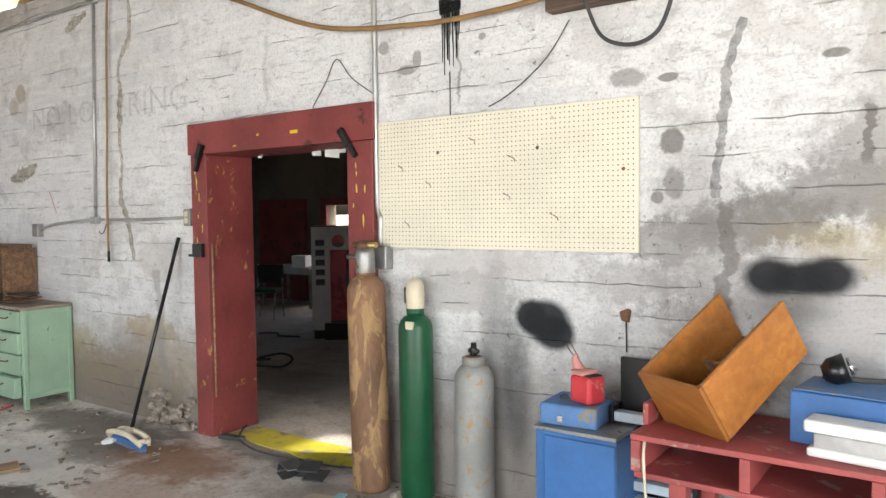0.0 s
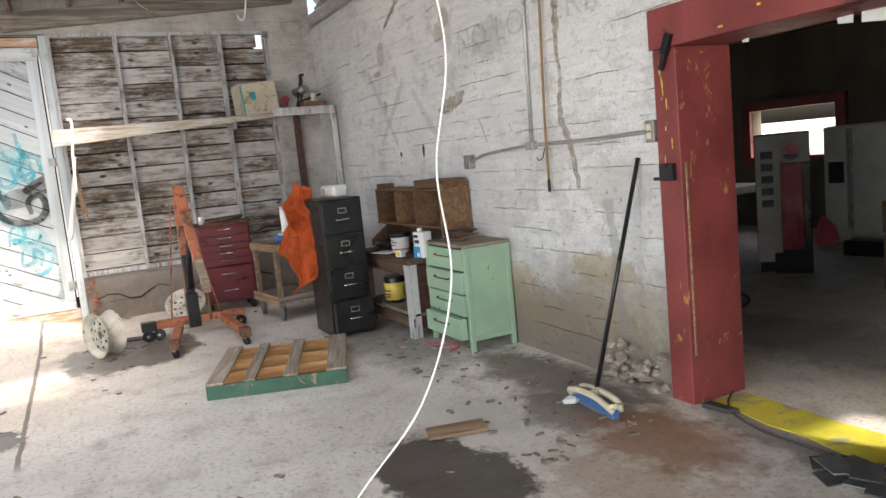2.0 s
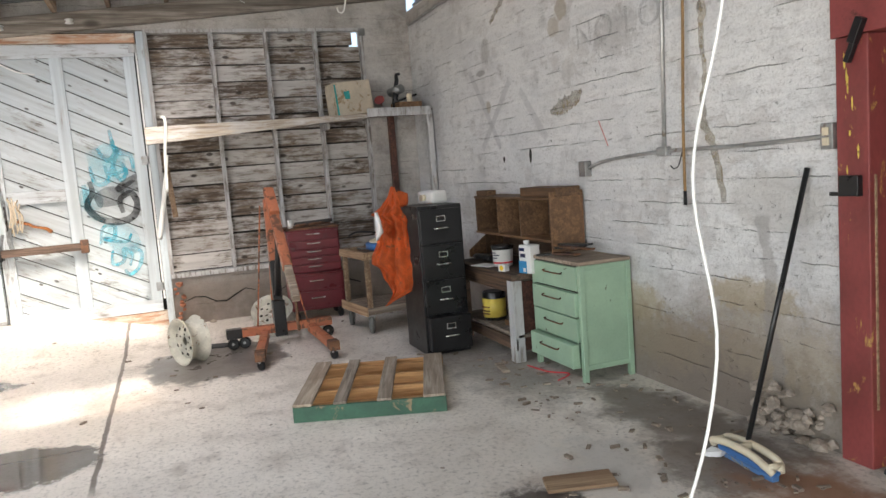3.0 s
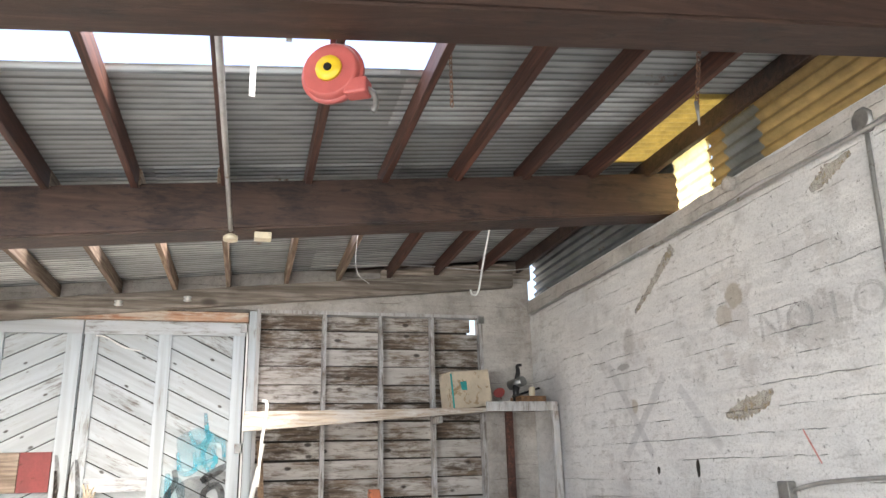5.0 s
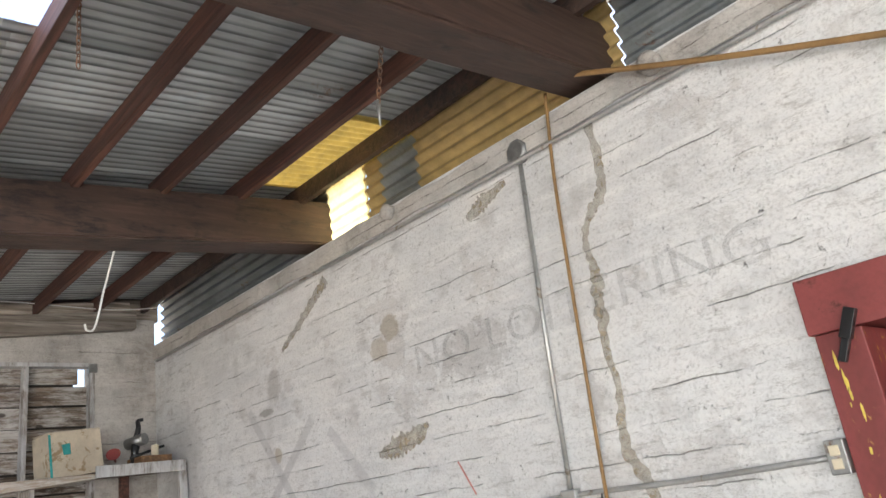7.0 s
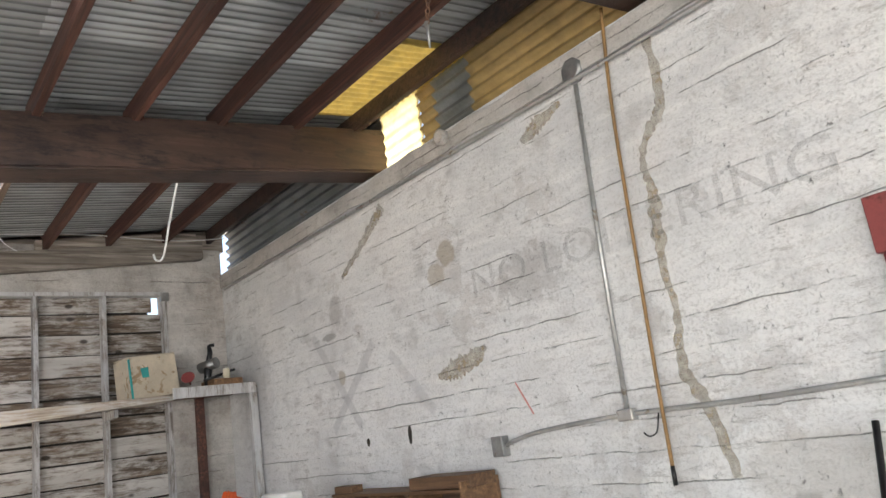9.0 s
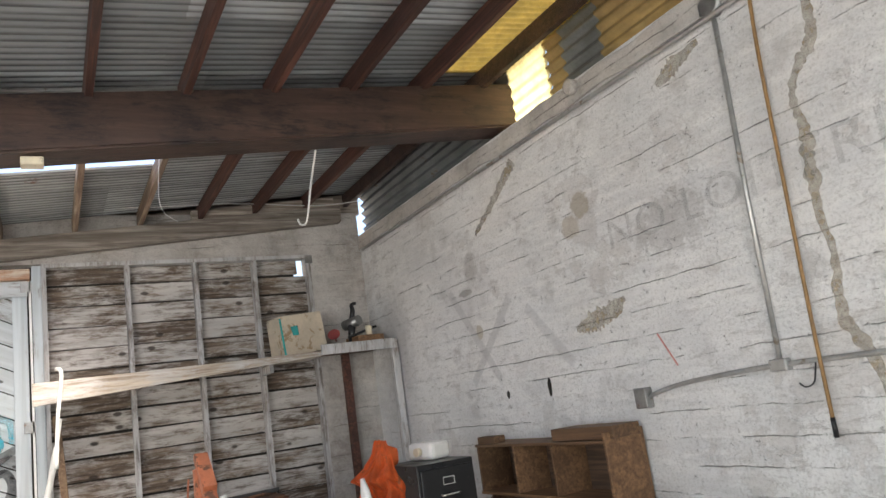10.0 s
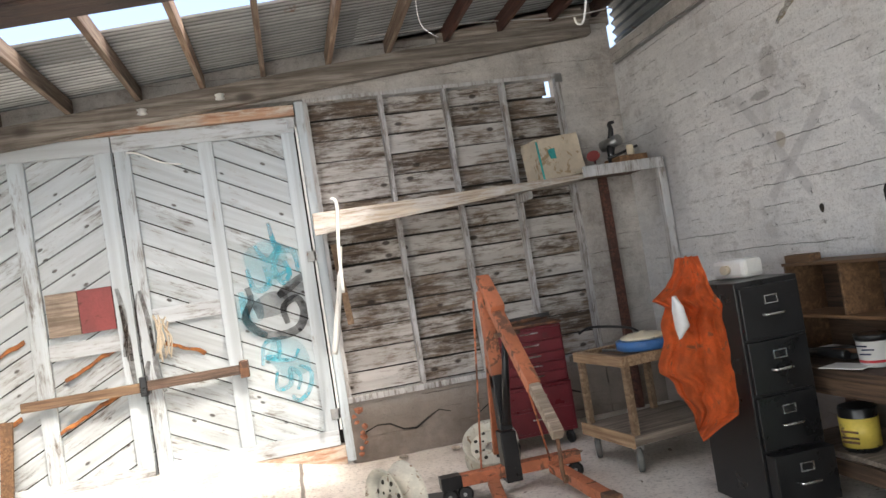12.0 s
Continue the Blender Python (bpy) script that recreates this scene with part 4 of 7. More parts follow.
for xa, xb in ((-11.3, -8.1), (-8.3, -5.45), (-5.6, -2.5), (-2.7, 0.4), (0.3, 3.5)):
    for y in RY:
        yy = y + random.uniform(-0.02, 0.02)
        low = roof_z(yy) - 0.165
        # Far-bay rafters by the roof light take a paler copy: brightness as colour.
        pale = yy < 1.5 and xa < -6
        ob = single("rafter", block(xa, xb, yy - 0.024, yy + 0.024, low, low + 0.145, 0.005), RAFTER_LIT if pale and xa < -9 else (BEAM if y > 3.5 else RAFTER), "timber rafter coloured pale as lit by the roof light" if pale and xa < -9 else "red-brown timber rafter under the iron roof", "rafter", group="roof rafters", kind="structure")
# wall plate above the doors and the boarded bay
single("wall_plate", sloped_bar(X_FAR + 0.01, X_FAR + 0.12, -4.6, 3.5, lambda y: roof_z(y) - 0.37, lambda y: roof_z(y) - 0.17, 0.012), PLATE, "weathered grey timber plate along the wall head", "beam", kind="structure")
single("wall_plate", sloped_bar(X_FAR + 0.004, X_FAR + 0.07, 1.9, 3.45, lambda y: roof_z(y) - 0.165, lambda y: roof_z(y) - 0.06, 0.008), PLATE, "short grey timber packing on the plate", "beam", kind="structure")
single("wall_head_board", sloped_bar(X_FAR - 0.25, X_FAR - 0.05, -4.6, 3.79, lambda y: 3.93, lambda y: roof_z(y) - 0.02, 0), PLATE, "grey boards closing the gap under the roof", "board", kind="structure")

# infill between the north wall and the roof
def upright_sheet(x0, x1, y, z0, z1, amp=0.022, pitch=0.095, lying=True):
    """A sheet that stands on the wall head, with its ridges lying along it."""
    bm = bmesh.new()
    n = 48
    rows = []
    for x in (x0, x1):
        rows.append([bm.verts.new((x, y + amp * math.sin(2 * math.pi * (z0 + (z1 - z0) * i / n) / pitch), z0 + (z1 - z0) * i / n)) for i in range(n + 1)])
    for i in range(n):
        bm.faces.new((rows[0][i], rows[0][i + 1], rows[1][i + 1], rows[1][i])).smooth = True
    return bm


single("infill_sheet", upright_sheet(-7.0, -5.3, 3.86, 3.62, 4.235), AMBER, "yellowed translucent corrugated sheet above the wall", "wall sheet", kind="structure")
single("infill_sheet", upright_sheet(-7.42, -6.95, 3.88, 3.62, 4.235), GREY_SHEET, "grey corrugated iron sheet above the wall", "wall sheet", kind="structure")
single("infill_sheet", upright_sheet(-8.12, -7.60, 3.875, 3.62, 4.235, 0.008), AMBER_SUNLIT, "yellow corrugated sheet above the wall, coloured bright as if sunlit", "wall sheet", kind="structure")
single("infill_sheet", upright_sheet(-7.62, -7.40, 3.885, 3.62, 4.235), AMBER, "narrow yellowed corrugated sheet above the wall", "wall sheet", kind="structure")
single("infill_sheet", upright_sheet(-11.4, -8.1, 3.88, 3.62, 4.235), GREY_SHEET, "dark corrugated iron sheet above the wall", "wall sheet", kind="structure")
single("infill_sheet", upright_sheet(-5.3, 3.6, 3.88, 3.62, 4.235), GREY_SHEET, "dark corrugated iron sheet above the wall", "wall sheet", kind="structure")

# ---- red door surround ----
door_surround = thing("door_frame_1", (0, 0, 0), 0, "wide oxblood-red timber door surround with chipped yellow paint", "door frame", kind="structure")
part("jamb", block(-4.71, -4.53, 3.69, 4.12, 0, 2.105, 0.006), RED_CHIP, door_surround)
part("jamb", block(-3.13, -2.92, 3.69, 4.12, 0, 2.105, 0.006), RED_CHIP, door_surround)
part("head", block(-4.73, -2.90, 3.68, 4.13, 2.108, 2.335, 0.006), RED, door_surround)
part("jamb_edge", block(-4.533, -4.525, 3.72, 3.735, 0.3, 1.45, 0.002), BARE, door_surround, "splintered bare edge of the jamb")
for x, z, sx, sz in ((-3.62, 2.19, 0.07, 0.022), (-3.95, 2.2, 0.02, 0.012), (-4.2, 2.14, 0.03, 0.01)):
    part("paint_chip", block(x, x + sx, 3.674, 3.681, z, z + sz, 0.001), YELLOW, door_surround)
random.seed(64)
for k in range(16):
    x = random.uniform(-4.66, -4.57) if k < 9 else random.uniform(-3.08, -2.98)
    z = random.uniform(1.45, 2.0)
    bm = lump(random.uniform(0.012, 0.026), k + 200, random.uniform(1.2, 3.0))
    bm.transform(Matrix.Translation((x, 3.6885, z)) @ Matrix.Diagonal((0.4, 0.05, 1.0, 1)))
    part("paint_chip", bm, OIL_CAN, door_surround, "chip of older yellow paint")
latch_box = thing("door_latch", (-4.62, 3.69, 1.40), 0, "black metal latch box on the red jamb", "latch")
part("case", block(-0.055, 0.055, -0.035, 0, -0.05, 0.05, 0.004), BLACK, latch_box)
part("bolt", block(-0.12, -0.05, -0.022, -0.01, -0.05, -0.03, 0.003), BLACK, latch_box)
latch_box = thing("door_latch", (-2.99, 3.69, 1.38), 0, "dull steel bolt on the red jamb", "latch")
part("case", block(-0.05, 0.03, -0.04, 0, -0.03, 0.03, 0.006), STEEL, latch_box)
part("bolt", pipe([(-0.12, -0.03, 0.01), (0.06, -0.03, 0.01)], 0.014, 8), STEEL, latch_box)
for x, z, t in ((-4.56, 2.13, 25), (-3.13, 2.14, -35)):
    br = thing("door_bracket", (x, 3.665, z), (0, t, 0), "small black steel bracket on the door head", "bracket")
    part("plate", block(-0.022, 0.022, -0.02, 0.015, -0.07, 0.05, 0.003), BLACK, br)
    part("strap", block(-0.015, 0.015, -0.008, 0.02, -0.16, -0.06, 0.003), BLACK, br)
for x, s in ((-4.35, 0.05), (-3.75, 0.09), (-3.6, 0.13), (-3.5, 0.07)):
    bm = block(-s / 2, s / 2, -0.004, 0.004, -s * 0.45, 0.0, 0.001)
    single("insulation_scrap", roughen(bm, 0.02, 9.0), WHITE, "torn white scrap hanging under the door head", "scrap", (x, 4.05, 2.108), 12)

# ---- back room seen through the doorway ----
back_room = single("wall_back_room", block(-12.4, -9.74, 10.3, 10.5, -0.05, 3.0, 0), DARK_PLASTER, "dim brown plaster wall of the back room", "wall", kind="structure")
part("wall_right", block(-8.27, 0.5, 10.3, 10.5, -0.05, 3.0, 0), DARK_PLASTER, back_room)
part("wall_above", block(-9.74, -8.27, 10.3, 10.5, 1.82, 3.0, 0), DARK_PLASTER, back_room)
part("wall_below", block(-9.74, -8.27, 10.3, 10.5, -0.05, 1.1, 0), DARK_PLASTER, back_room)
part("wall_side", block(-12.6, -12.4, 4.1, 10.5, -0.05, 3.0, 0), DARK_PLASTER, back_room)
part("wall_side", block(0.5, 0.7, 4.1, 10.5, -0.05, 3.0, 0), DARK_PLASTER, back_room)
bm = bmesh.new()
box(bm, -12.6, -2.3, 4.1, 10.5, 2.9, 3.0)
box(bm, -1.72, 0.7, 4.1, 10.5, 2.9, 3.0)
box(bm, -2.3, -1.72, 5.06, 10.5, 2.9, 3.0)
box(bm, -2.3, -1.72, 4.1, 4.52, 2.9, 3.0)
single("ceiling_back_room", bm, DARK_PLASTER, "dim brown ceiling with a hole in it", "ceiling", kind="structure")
win = thing("window_1", (0, 0, 0), 0, "bright window with a wide dark red frame", "window", kind="structure")
part("window_frame", block(-9.90, -9.74, 10.24, 10.32, 1.0, 1.96, 0.004), RED, win)
part("window_frame", block(-8.27, -8.11, 10.24, 10.32, 1.0, 1.96, 0.004), RED, win)
part("window_frame", block(-9.74, -8.27, 10.24, 10.32, 1.82, 1.96, 0.004), RED, win)
part("window_sill", block(-9.84, -8.17, 10.2, 10.32, 1.04, 1.1, 0.004), RED, win)
single("door_2", block(-11.6, -10.3, 10.22, 10.29, 0, 1.95, 0.005), RED, "closed dark red door in the back room", "door", kind="structure")

# ---- boarded bay in the far wall ----
bay = thing("wall_boarding", (0, 0, 0), 0, "old horizontal boards with flaking whitewash between upright studs", "wall boarding", kind="structure")
STUD_Y = (0.55, 1.27, 1.91, 2.51, 3.10)
for y in STUD_Y:
    part("stud", block(X_FAR - 0.1, X_FAR + 0.012, y - 0.022, y + 0.022, 0.6, 3.46, 0.004), STUD, bay)
part("sill_plate", block(X_FAR - 0.12, X_FAR + 0.03, 0.53, 3.12, 0.57, 0.625, 0.006), STUD, bay)
part("head_plate", block(X_FAR - 0.1, X_FAR + 0.02, 0.53, 3.12, 3.42, 3.458, 0.004), STUD, bay)


def board_mesh(length, tall):
    return mesh_of("board", block(-0.013, 0.013, -length / 2, length / 2, -tall / 2, tall / 2, 0.003), BOARD)


# Added dark sheet: blocks light leaks and keeps the gaps between boards black.
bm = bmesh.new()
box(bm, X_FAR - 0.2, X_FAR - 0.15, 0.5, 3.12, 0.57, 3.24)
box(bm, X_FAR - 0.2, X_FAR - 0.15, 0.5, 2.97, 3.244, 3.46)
part("lining", bm, HOLE, bay, "dark sheet added behind the boards to darken their gaps")
random.seed(21)
Z0, ROW = 0.63, 0.202
for j in range(14):
    for a, b in zip(STUD_Y, STUD_Y[1:]):
        if (j, a) in ((13, 2.51),):
            b = 3.0
        tall = ROW - random.choice((0.009, 0.013, 0.018, 0.026))
        ob = new("board", board_mesh(b - a - 0.01, tall))
        ob.parent = bay
        ob.location = (X_FAR - 0.11 + random.uniform(-0.005, 0.005), (a + b) / 2, Z0 + ROW * (j + 0.5))
        ob.rotation_euler = (radians(random.uniform(-0.5, 0.5)), radians(random.uniform(-5.0, 1.0)), 0)

# ---- pair of diagonal-boarded doors ----


def clip_half(poly, nx, ny, d):
    out = []
    for (ax, ay), (bx, by) in zip(poly, poly[1:] + poly[:1]):
        sa, sb = nx * ax + ny * ay - d, nx * bx + ny * by - d
        if sa <= 0:
            out.append((ax, ay))
        if sa * sb < 0:
            t = sa / (sa - sb)
            out.append((ax + (bx - ax) * t, ay + (by - ay) * t))
    return out


def door_leaf(y0, y1, z0, z1, lean, label):
    """lean: +1 where the boards fall towards the north, -1 towards the south."""
    leaf = thing("door_leaf", (X_FAR, 0, 0), 0, label, "door", group="pair of garage doors", kind="structure")
    ang = radians(-27 * lean)
    ux, uy = math.cos(ang), math.sin(ang)
    vx, vy = -uy, ux
    cy, cz = (y0 + y1) / 2, (z0 + z1) / 2
    step = 0.192
    for k in range(-11, 12):
        lo, hi = k * step + 0.005, (k + 1) * step - 0.007
        quad = [(cy + ux * s + vx * t, cz + uy * s + vy * t) for s, t in ((-4, lo), (4, lo), (4, hi), (-4, hi))]
        for nx, ny, d in ((-1, 0, -y0), (1, 0, y1), (0, -1, -z0), (0, 1, z1)):
            quad = clip_half(quad, nx, ny, d) if len(quad) > 2 else quad
        if len(quad) < 3 or max(p[1] for p in quad) - min(p[1] for p in quad) < 0.02:
            continue
        my, mz = sum(p[0] for p in quad) / len(quad), sum(p[1] for p in quad) / len(quad)
        bm = bmesh.new()
        f = bm.faces.new([bm.verts.new(((p[0] - my) * ux + (p[1] - mz) * uy, 0, (p[0] - my) * vx + (p[1] - mz) * vy)) for p in quad])
        ext = bmesh.ops.extrude_face_region(bm, geom=[f])
        for v in ext["geom"]:
            if isinstance(v, bmesh.types.BMVert):
                v.co.y += 0.026
        bmesh.ops.recalc_face_normals(bm, faces=bm.faces[:])
        ob = part("board", bm, DOORBOARD, leaf)
        m = Matrix(((0, -1, 0, -0.045), (ux, 0, vx, my), (uy, 0, vy, mz), (0, 0, 0, 1)))
        ob.matrix_basis = m
    return leaf


DZ0, DZ1, DJ = 0.22, 3.30, -1.20
# Unseen sheet added so the gaps between the door boards look shaded.
single("door_backing", block(X_FAR - 0.14, X_FAR - 0.1, -2.95, 0.45, 0.1, 3.45, 0), HOLE, "dark sheet added behind the garage doors to darken the board gaps", "lining", kind="structure")
right_leaf = door_leaf(DJ + 0.01, 0.41, DZ0, DZ1, 1, "white-painted garage door leaf of diagonal boards with blue graffiti")
left_leaf = door_leaf(-2.9, DJ - 0.01, DZ0 + 0.02, DZ1 - 0.02, -1, "white-painted garage door leaf of diagonal boards with a patched panel")
for leaf, stiles in ((right_leaf, ((0.29, 0.41), (-0.47, -0.34), (-1.19, -1.06))), (left_leaf, ((-1.36, -1.215), (-2.08, -1.94), (-2.9, -2.76)))):
    for a, b in stiles:
        part("stile", block(-0.045, 0.0, a, b, DZ0, DZ1, 0.004), STILE, leaf)
    lo, hi = stiles[0][1], stiles[2][0]
    y0, y1 = min(min(s) for s in stiles), max(max(s) for s in stiles)
    part("top_rail", block(-0.045, 0.006, y0 - 0.01, y1 + 0.005, DZ1 - 0.14, DZ1 + 0.005, 0.004), RAIL, leaf)
    part("bottom_rail", block(-0.045, 0.006, y0, y1, DZ0 - 0.01, DZ0 + 0.13, 0.004), RAIL, leaf)
part("mid_rail", block(-0.045, -0.004, -1.06, -0.47, 1.58, 1.72, 0.004), RAIL, right_leaf)
part("mid_rail", block(-0.045, -0.004, -1.94, -1.36, 1.40, 1.54, 0.004), RAIL, left_leaf)
part("patch_panel", block(-0.03, -0.008, -1.92, -1.66, 1.6, 1.98, 0.003), GREYWOOD, left_leaf, "weathered brown plywood patch")
part("patch_panel", block(-0.028, -0.006, -1.655, -1.37, 1.6, 1.98, 0.003), RED, left_leaf, "rust-red painted patch")
bar = thing("door_bar", (X_FAR + 0.03, 0, 1.06), 0, "dark timber bar across both doors in rusty hooks", "door bar")
part("bar", block(0.0, 0.05, -1.2, -0.36, -0.042, 0.042, 0.006), BARWOOD, bar)
part("bar", block(-0.002, 0.045, -2.2, -1.203, -0.05, 0.034, 0.006), BARWOOD_PALE, bar, "lighter brown half of the bar")
part("hook", block(-0.03, 0.07, -0.38, -0.3, -0.075, 0.075, 0.008), RUST, bar)
part("hook", block(-0.03, 0.07, -1.23, -1.17, -0.085, 0.085, 0.008), BLACK, bar)
def foam_bar(x0, x1, y0, y1, z0, z1, edge):
    bm = block(x0, x1, y0, y1, z0, z1, edge)
    bmesh.ops.subdivide_edges(bm, edges=[e for e in bm.edges if e.calc_length() > 0.2], cuts=14, use_grid_fill=True)
    return bm


for y, z, a, ln, leaf in ((-0.82, 1.33, -24, 0.36, right_leaf), (-1.62, 1.32, 26, 0.5, left_leaf), (-1.68, 0.9, 26, 0.62, left_leaf), (-2.35, 1.5, 26, 0.5, left_leaf), (-2.45, 0.85, 26, 0.5, left_leaf)):
    bm = roughen(foam_bar(-0.01, 0.012, -ln / 2, ln / 2, -0.017, 0.017, 0.004), 0.02, 9.0)
    ob = part("foam_strip", bm, FOAM, leaf, "orange-brown expanding foam in the joint")
    ob.matrix_basis = pose(-0.02, y, z, a, 0, 0)
for y, z in ((-2.36, 0.62), (-2.52, 0.58)):
    single("wood_stake", block(-0.015, 0.015, -0.05, 0.05, -0.38, 0.34, 0.004), HUTCH, "short brown board leaning on the door", "board", (X_FAR + 0.06, y, z), (-5, -3, 0), group="boards leaning on the door")
rope_knot = thing("rope_knot", (X_FAR + 0.03, -0.98, 1.5), 0, "frayed white rope tied through the door", "rope")
random.seed(8)
for k in range(9):
    y, z = random.uniform(-0.05, 0.03), random.uniform(-0.05, 0.05)
    part("strand", pipe(curve_pts([(0, y + random.uniform(-0.05, 0.05), 0.12 + z), (0.04, y, 0.03 + z), (0.02, y + random.uniform(-0.04, 0.04), -0.06), (0.01, y + random.uniform(-0.05, 0.05), -0.14 - 0.12 * random.random())], 4), 0.0075, 6), CARDBOARD, rope_knot)
part("loose_wire", pipe(curve_pts([(0.012, -1.08, 3.14), (0.02, -0.98, 3.12), (0.02, -0.8, 3.02), (0.012, -0.62, 2.98)], 5), 0.009, 6), WHITE, right_leaf, "white wire stapled to the boards")
for z in (0.45, 1.93, 3.2):
    part("hinge", block(-0.0, 0.012, 0.36, 0.5, z, z + 0.1, 0.003), STEEL, right_leaf, "galvanised strap hinge")
part("seal_strip", block(-0.02, 0.012, 0.425, 0.445, 0.35, 3.3, 0.002), WHITE, right_leaf, "pale weather strip beside the leaf")
jamb = thing("door_surround_2", (X_FAR, 0, 0), 0, "white-painted timber post and stripped lintel round the garage doors", "door frame", kind="structure")
part("post", block(-0.1, 0.03, 0.45, 0.53, 0.05, 3.44, 0.006), STILE, jamb)
part("lintel_board", block(-0.1, 0.035, -2.95, 0.44, DZ1 + 0.012, DZ1 + 0.115, 0.008), LINTEL, jamb, "orange stripped timber lintel")
part("threshold", block(-0.1, 0.0, -2.95, 0.45, 0.0, 0.205, 0.006), LINTEL, jamb)


def stroke(parent, pts, r, material, x, steps=10):
    """A flat spray-paint stroke on the doors, along (y, z) points."""
    line = curve_pts([(p[0], p[1], 0) for p in pts], steps)
    bm = bmesh.new()
    prev = None
    for i, p in enumerate(line):
        way = (line[min(i + 1, len(line) - 1)] - line[max(i - 1, 0)]).normalized()
        k = r * (0.75 + 0.5 * math.sin(math.pi * i / (len(line) - 1)))
        a, b = bm.verts.new((x, p.x - way.y * k, p.y + way.x * k)), bm.verts.new((x, p.x + way.y * k, p.y - way.x * k))
        if prev:
            bm.faces.new((prev[0], a, b, prev[1]))
        prev = (a, b)
    return part("graffiti", bm, material, parent)


GX = -0.012
random.seed(52)
for leaf, y in ((right_leaf, -1.13), (left_leaf, -1.29)):
    for k in range(5):
        a, z = y + random.uniform(-0.05, 0.05), random.uniform(1.15, 1.7)
        stroke(leaf, ((a, z + random.uniform(0.1, 0.3)), (a + random.uniform(-0.05, 0.05), z), (a + random.uniform(-0.05, 0.05), z - random.uniform(0.1, 0.35))), random.uniform(0.008, 0.022), CHAR, 0.0035 + 0.0012 * k)
for i, (pts, r, mtl) in enumerate((
    (((-0.22, 1.78), (-0.2, 1.66), (-0.27, 1.5), (-0.16, 1.36), (0.02, 1.3), (0.2, 1.35), (0.26, 1.5), (0.2, 1.62), (0.08, 1.55), (0.1, 1.4)), 0.032, SPRAY_BLACK),
    (((0.05, 1.66), (0.14, 1.72), (0.3, 1.82)), 0.035, SPRAY_BLACK),
    (((-0.18, 1.55), (0.0, 1.6), (0.12, 1.58)), 0.09, SPRAY_SOFT), (((0.1, 1.62), (0.22, 1.7), (0.36, 1.68)), 0.05, SPRAY_SOFT),
    (((-0.28, 1.75), (-0.26, 1.5), (-0.2, 1.38), (-0.1, 1.32)), 0.03, SPRAY_BLUE),
    (((-0.1, 2.15), (0.0, 2.0), (0.12, 2.12), (0.02, 1.85), (0.2, 1.9)), 0.02, SPRAY_BLUE), (((0.05, 2.35), (0.1, 2.1), (0.24, 2.05), (0.26, 1.86)), 0.022, SPRAY_BLUE),
    (((-0.2, 1.95), (-0.15, 1.75), (-0.02, 1.78), (-0.04, 1.95)), 0.022, SPRAY_BLUE), (((0.05, 1.95), (0.1, 1.78), (0.18, 1.85), (0.14, 1.98)), 0.02, SPRAY_BLUE),
    (((-0.18, 1.05), (-0.14, 1.24), (-0.02, 1.26), (-0.03, 1.12), (-0.14, 1.12), (0.08, 1.06), (0.16, 1.15)), 0.018, SPRAY_BLUE),
    (((-0.06, 0.98), (-0.08, 0.82), (0.04, 0.84), (0.06, 0.98), (0.14, 0.9), (0.1, 0.78)), 0.018, SPRAY_BLUE), (((0.14, 1.0), (0.24, 0.92), (0.2, 0.76), (0.1, 0.68), (0.04, 0.74)), 0.018, SPRAY_BLUE),
    (((-0.2, 1.95), (0.0, 1.98), (0.18, 2.0)), 0.17, SPRAY_MIST), (((-0.1, 1.2), (0.06, 1.1), (0.14, 0.9)), 0.13, SPRAY_MIST), (((-0.25, 1.7), (-0.2, 1.45)), 0.1, SPRAY_MIST),
)):
    stroke(right_leaf, pts, r, mtl, GX - 0.0015 * i if i else GX)

# ---- corner shelf ----
shelf = thing("corner_shelf", (0, 0, 0), 0, "sagging pale plank shelf with a white front edge and posts", "shelf")
bm = bmesh.new()
box(bm, X_FAR + 0.03, -10.66, 0.46, 2.98, 2.30, 2.335, 0.004)
for v in bm.verts:
    v.co.z += (v.co.y - 2.9) * 0.012
part("plank", bm, SHELFWOOD, shelf)
bm = bmesh.new()
box(bm, -10.69, -10.655, 0.44, 2.98, 2.235, 2.34, 0.005)
for v in bm.verts:
    v.co.z += (v.co.y - 2.9) * 0.012
    if v.co.z < 2.26:
        v.co.z += -0.085 + 0.15 * (v.co.y - 0.44) / 2.54
part("front_edge", bm, SHELFWOOD, shelf)
part("plank", block(X_FAR + 0.02, -10.53, 2.985, 3.715, 2.335, 2.365, 0.004), DESK, shelf, "dark plank")
part("front_edge", block(-10.545, -10.51, 2.9, 3.7, 2.29, 2.39, 0.004), STUD, shelf, "white-painted front edge")
part("post", block(-10.6, -10.52, 3.64, 3.715, 0, 2.29, 0.006), STUD, shelf)
part("post", block(X_FAR + 0.02, X_FAR + 0.09, 3.34, 3.42, 0, 2.334, 0.006), RAFTER, shelf, "red-brown post")
for y in (1.3, 2.5):
    part("bracket", block(X_FAR + 0.02, -10.9, y - 0.02, y + 0.02, 2.2, 2.275, 0.004), STUD, shelf)
for pts in (((-10.7, 0.62, 2.42), (-10.66, 0.66, 2.36), (-10.62, 0.62, 2.0), (-10.62, 0.6, 1.6)),):
    single("bent_strip", pipe(curve_pts(pts, 6), 0.017, 6), WHITE, "white bent strip hung over the shelf end", "strip")
single("bent_strip", pipe(curve_pts([(-10.66, 0.64, 2.0), (-10.7, 0.6, 1.75), (-10.78, 0.53, 1.4), (-10.84, 0.46, 1.08)], 6), [0.014] * 6 + [0.026] * 6 + [0.03] * 7, 6), WHITE, "broad white strip hanging beside the door post", "strip")
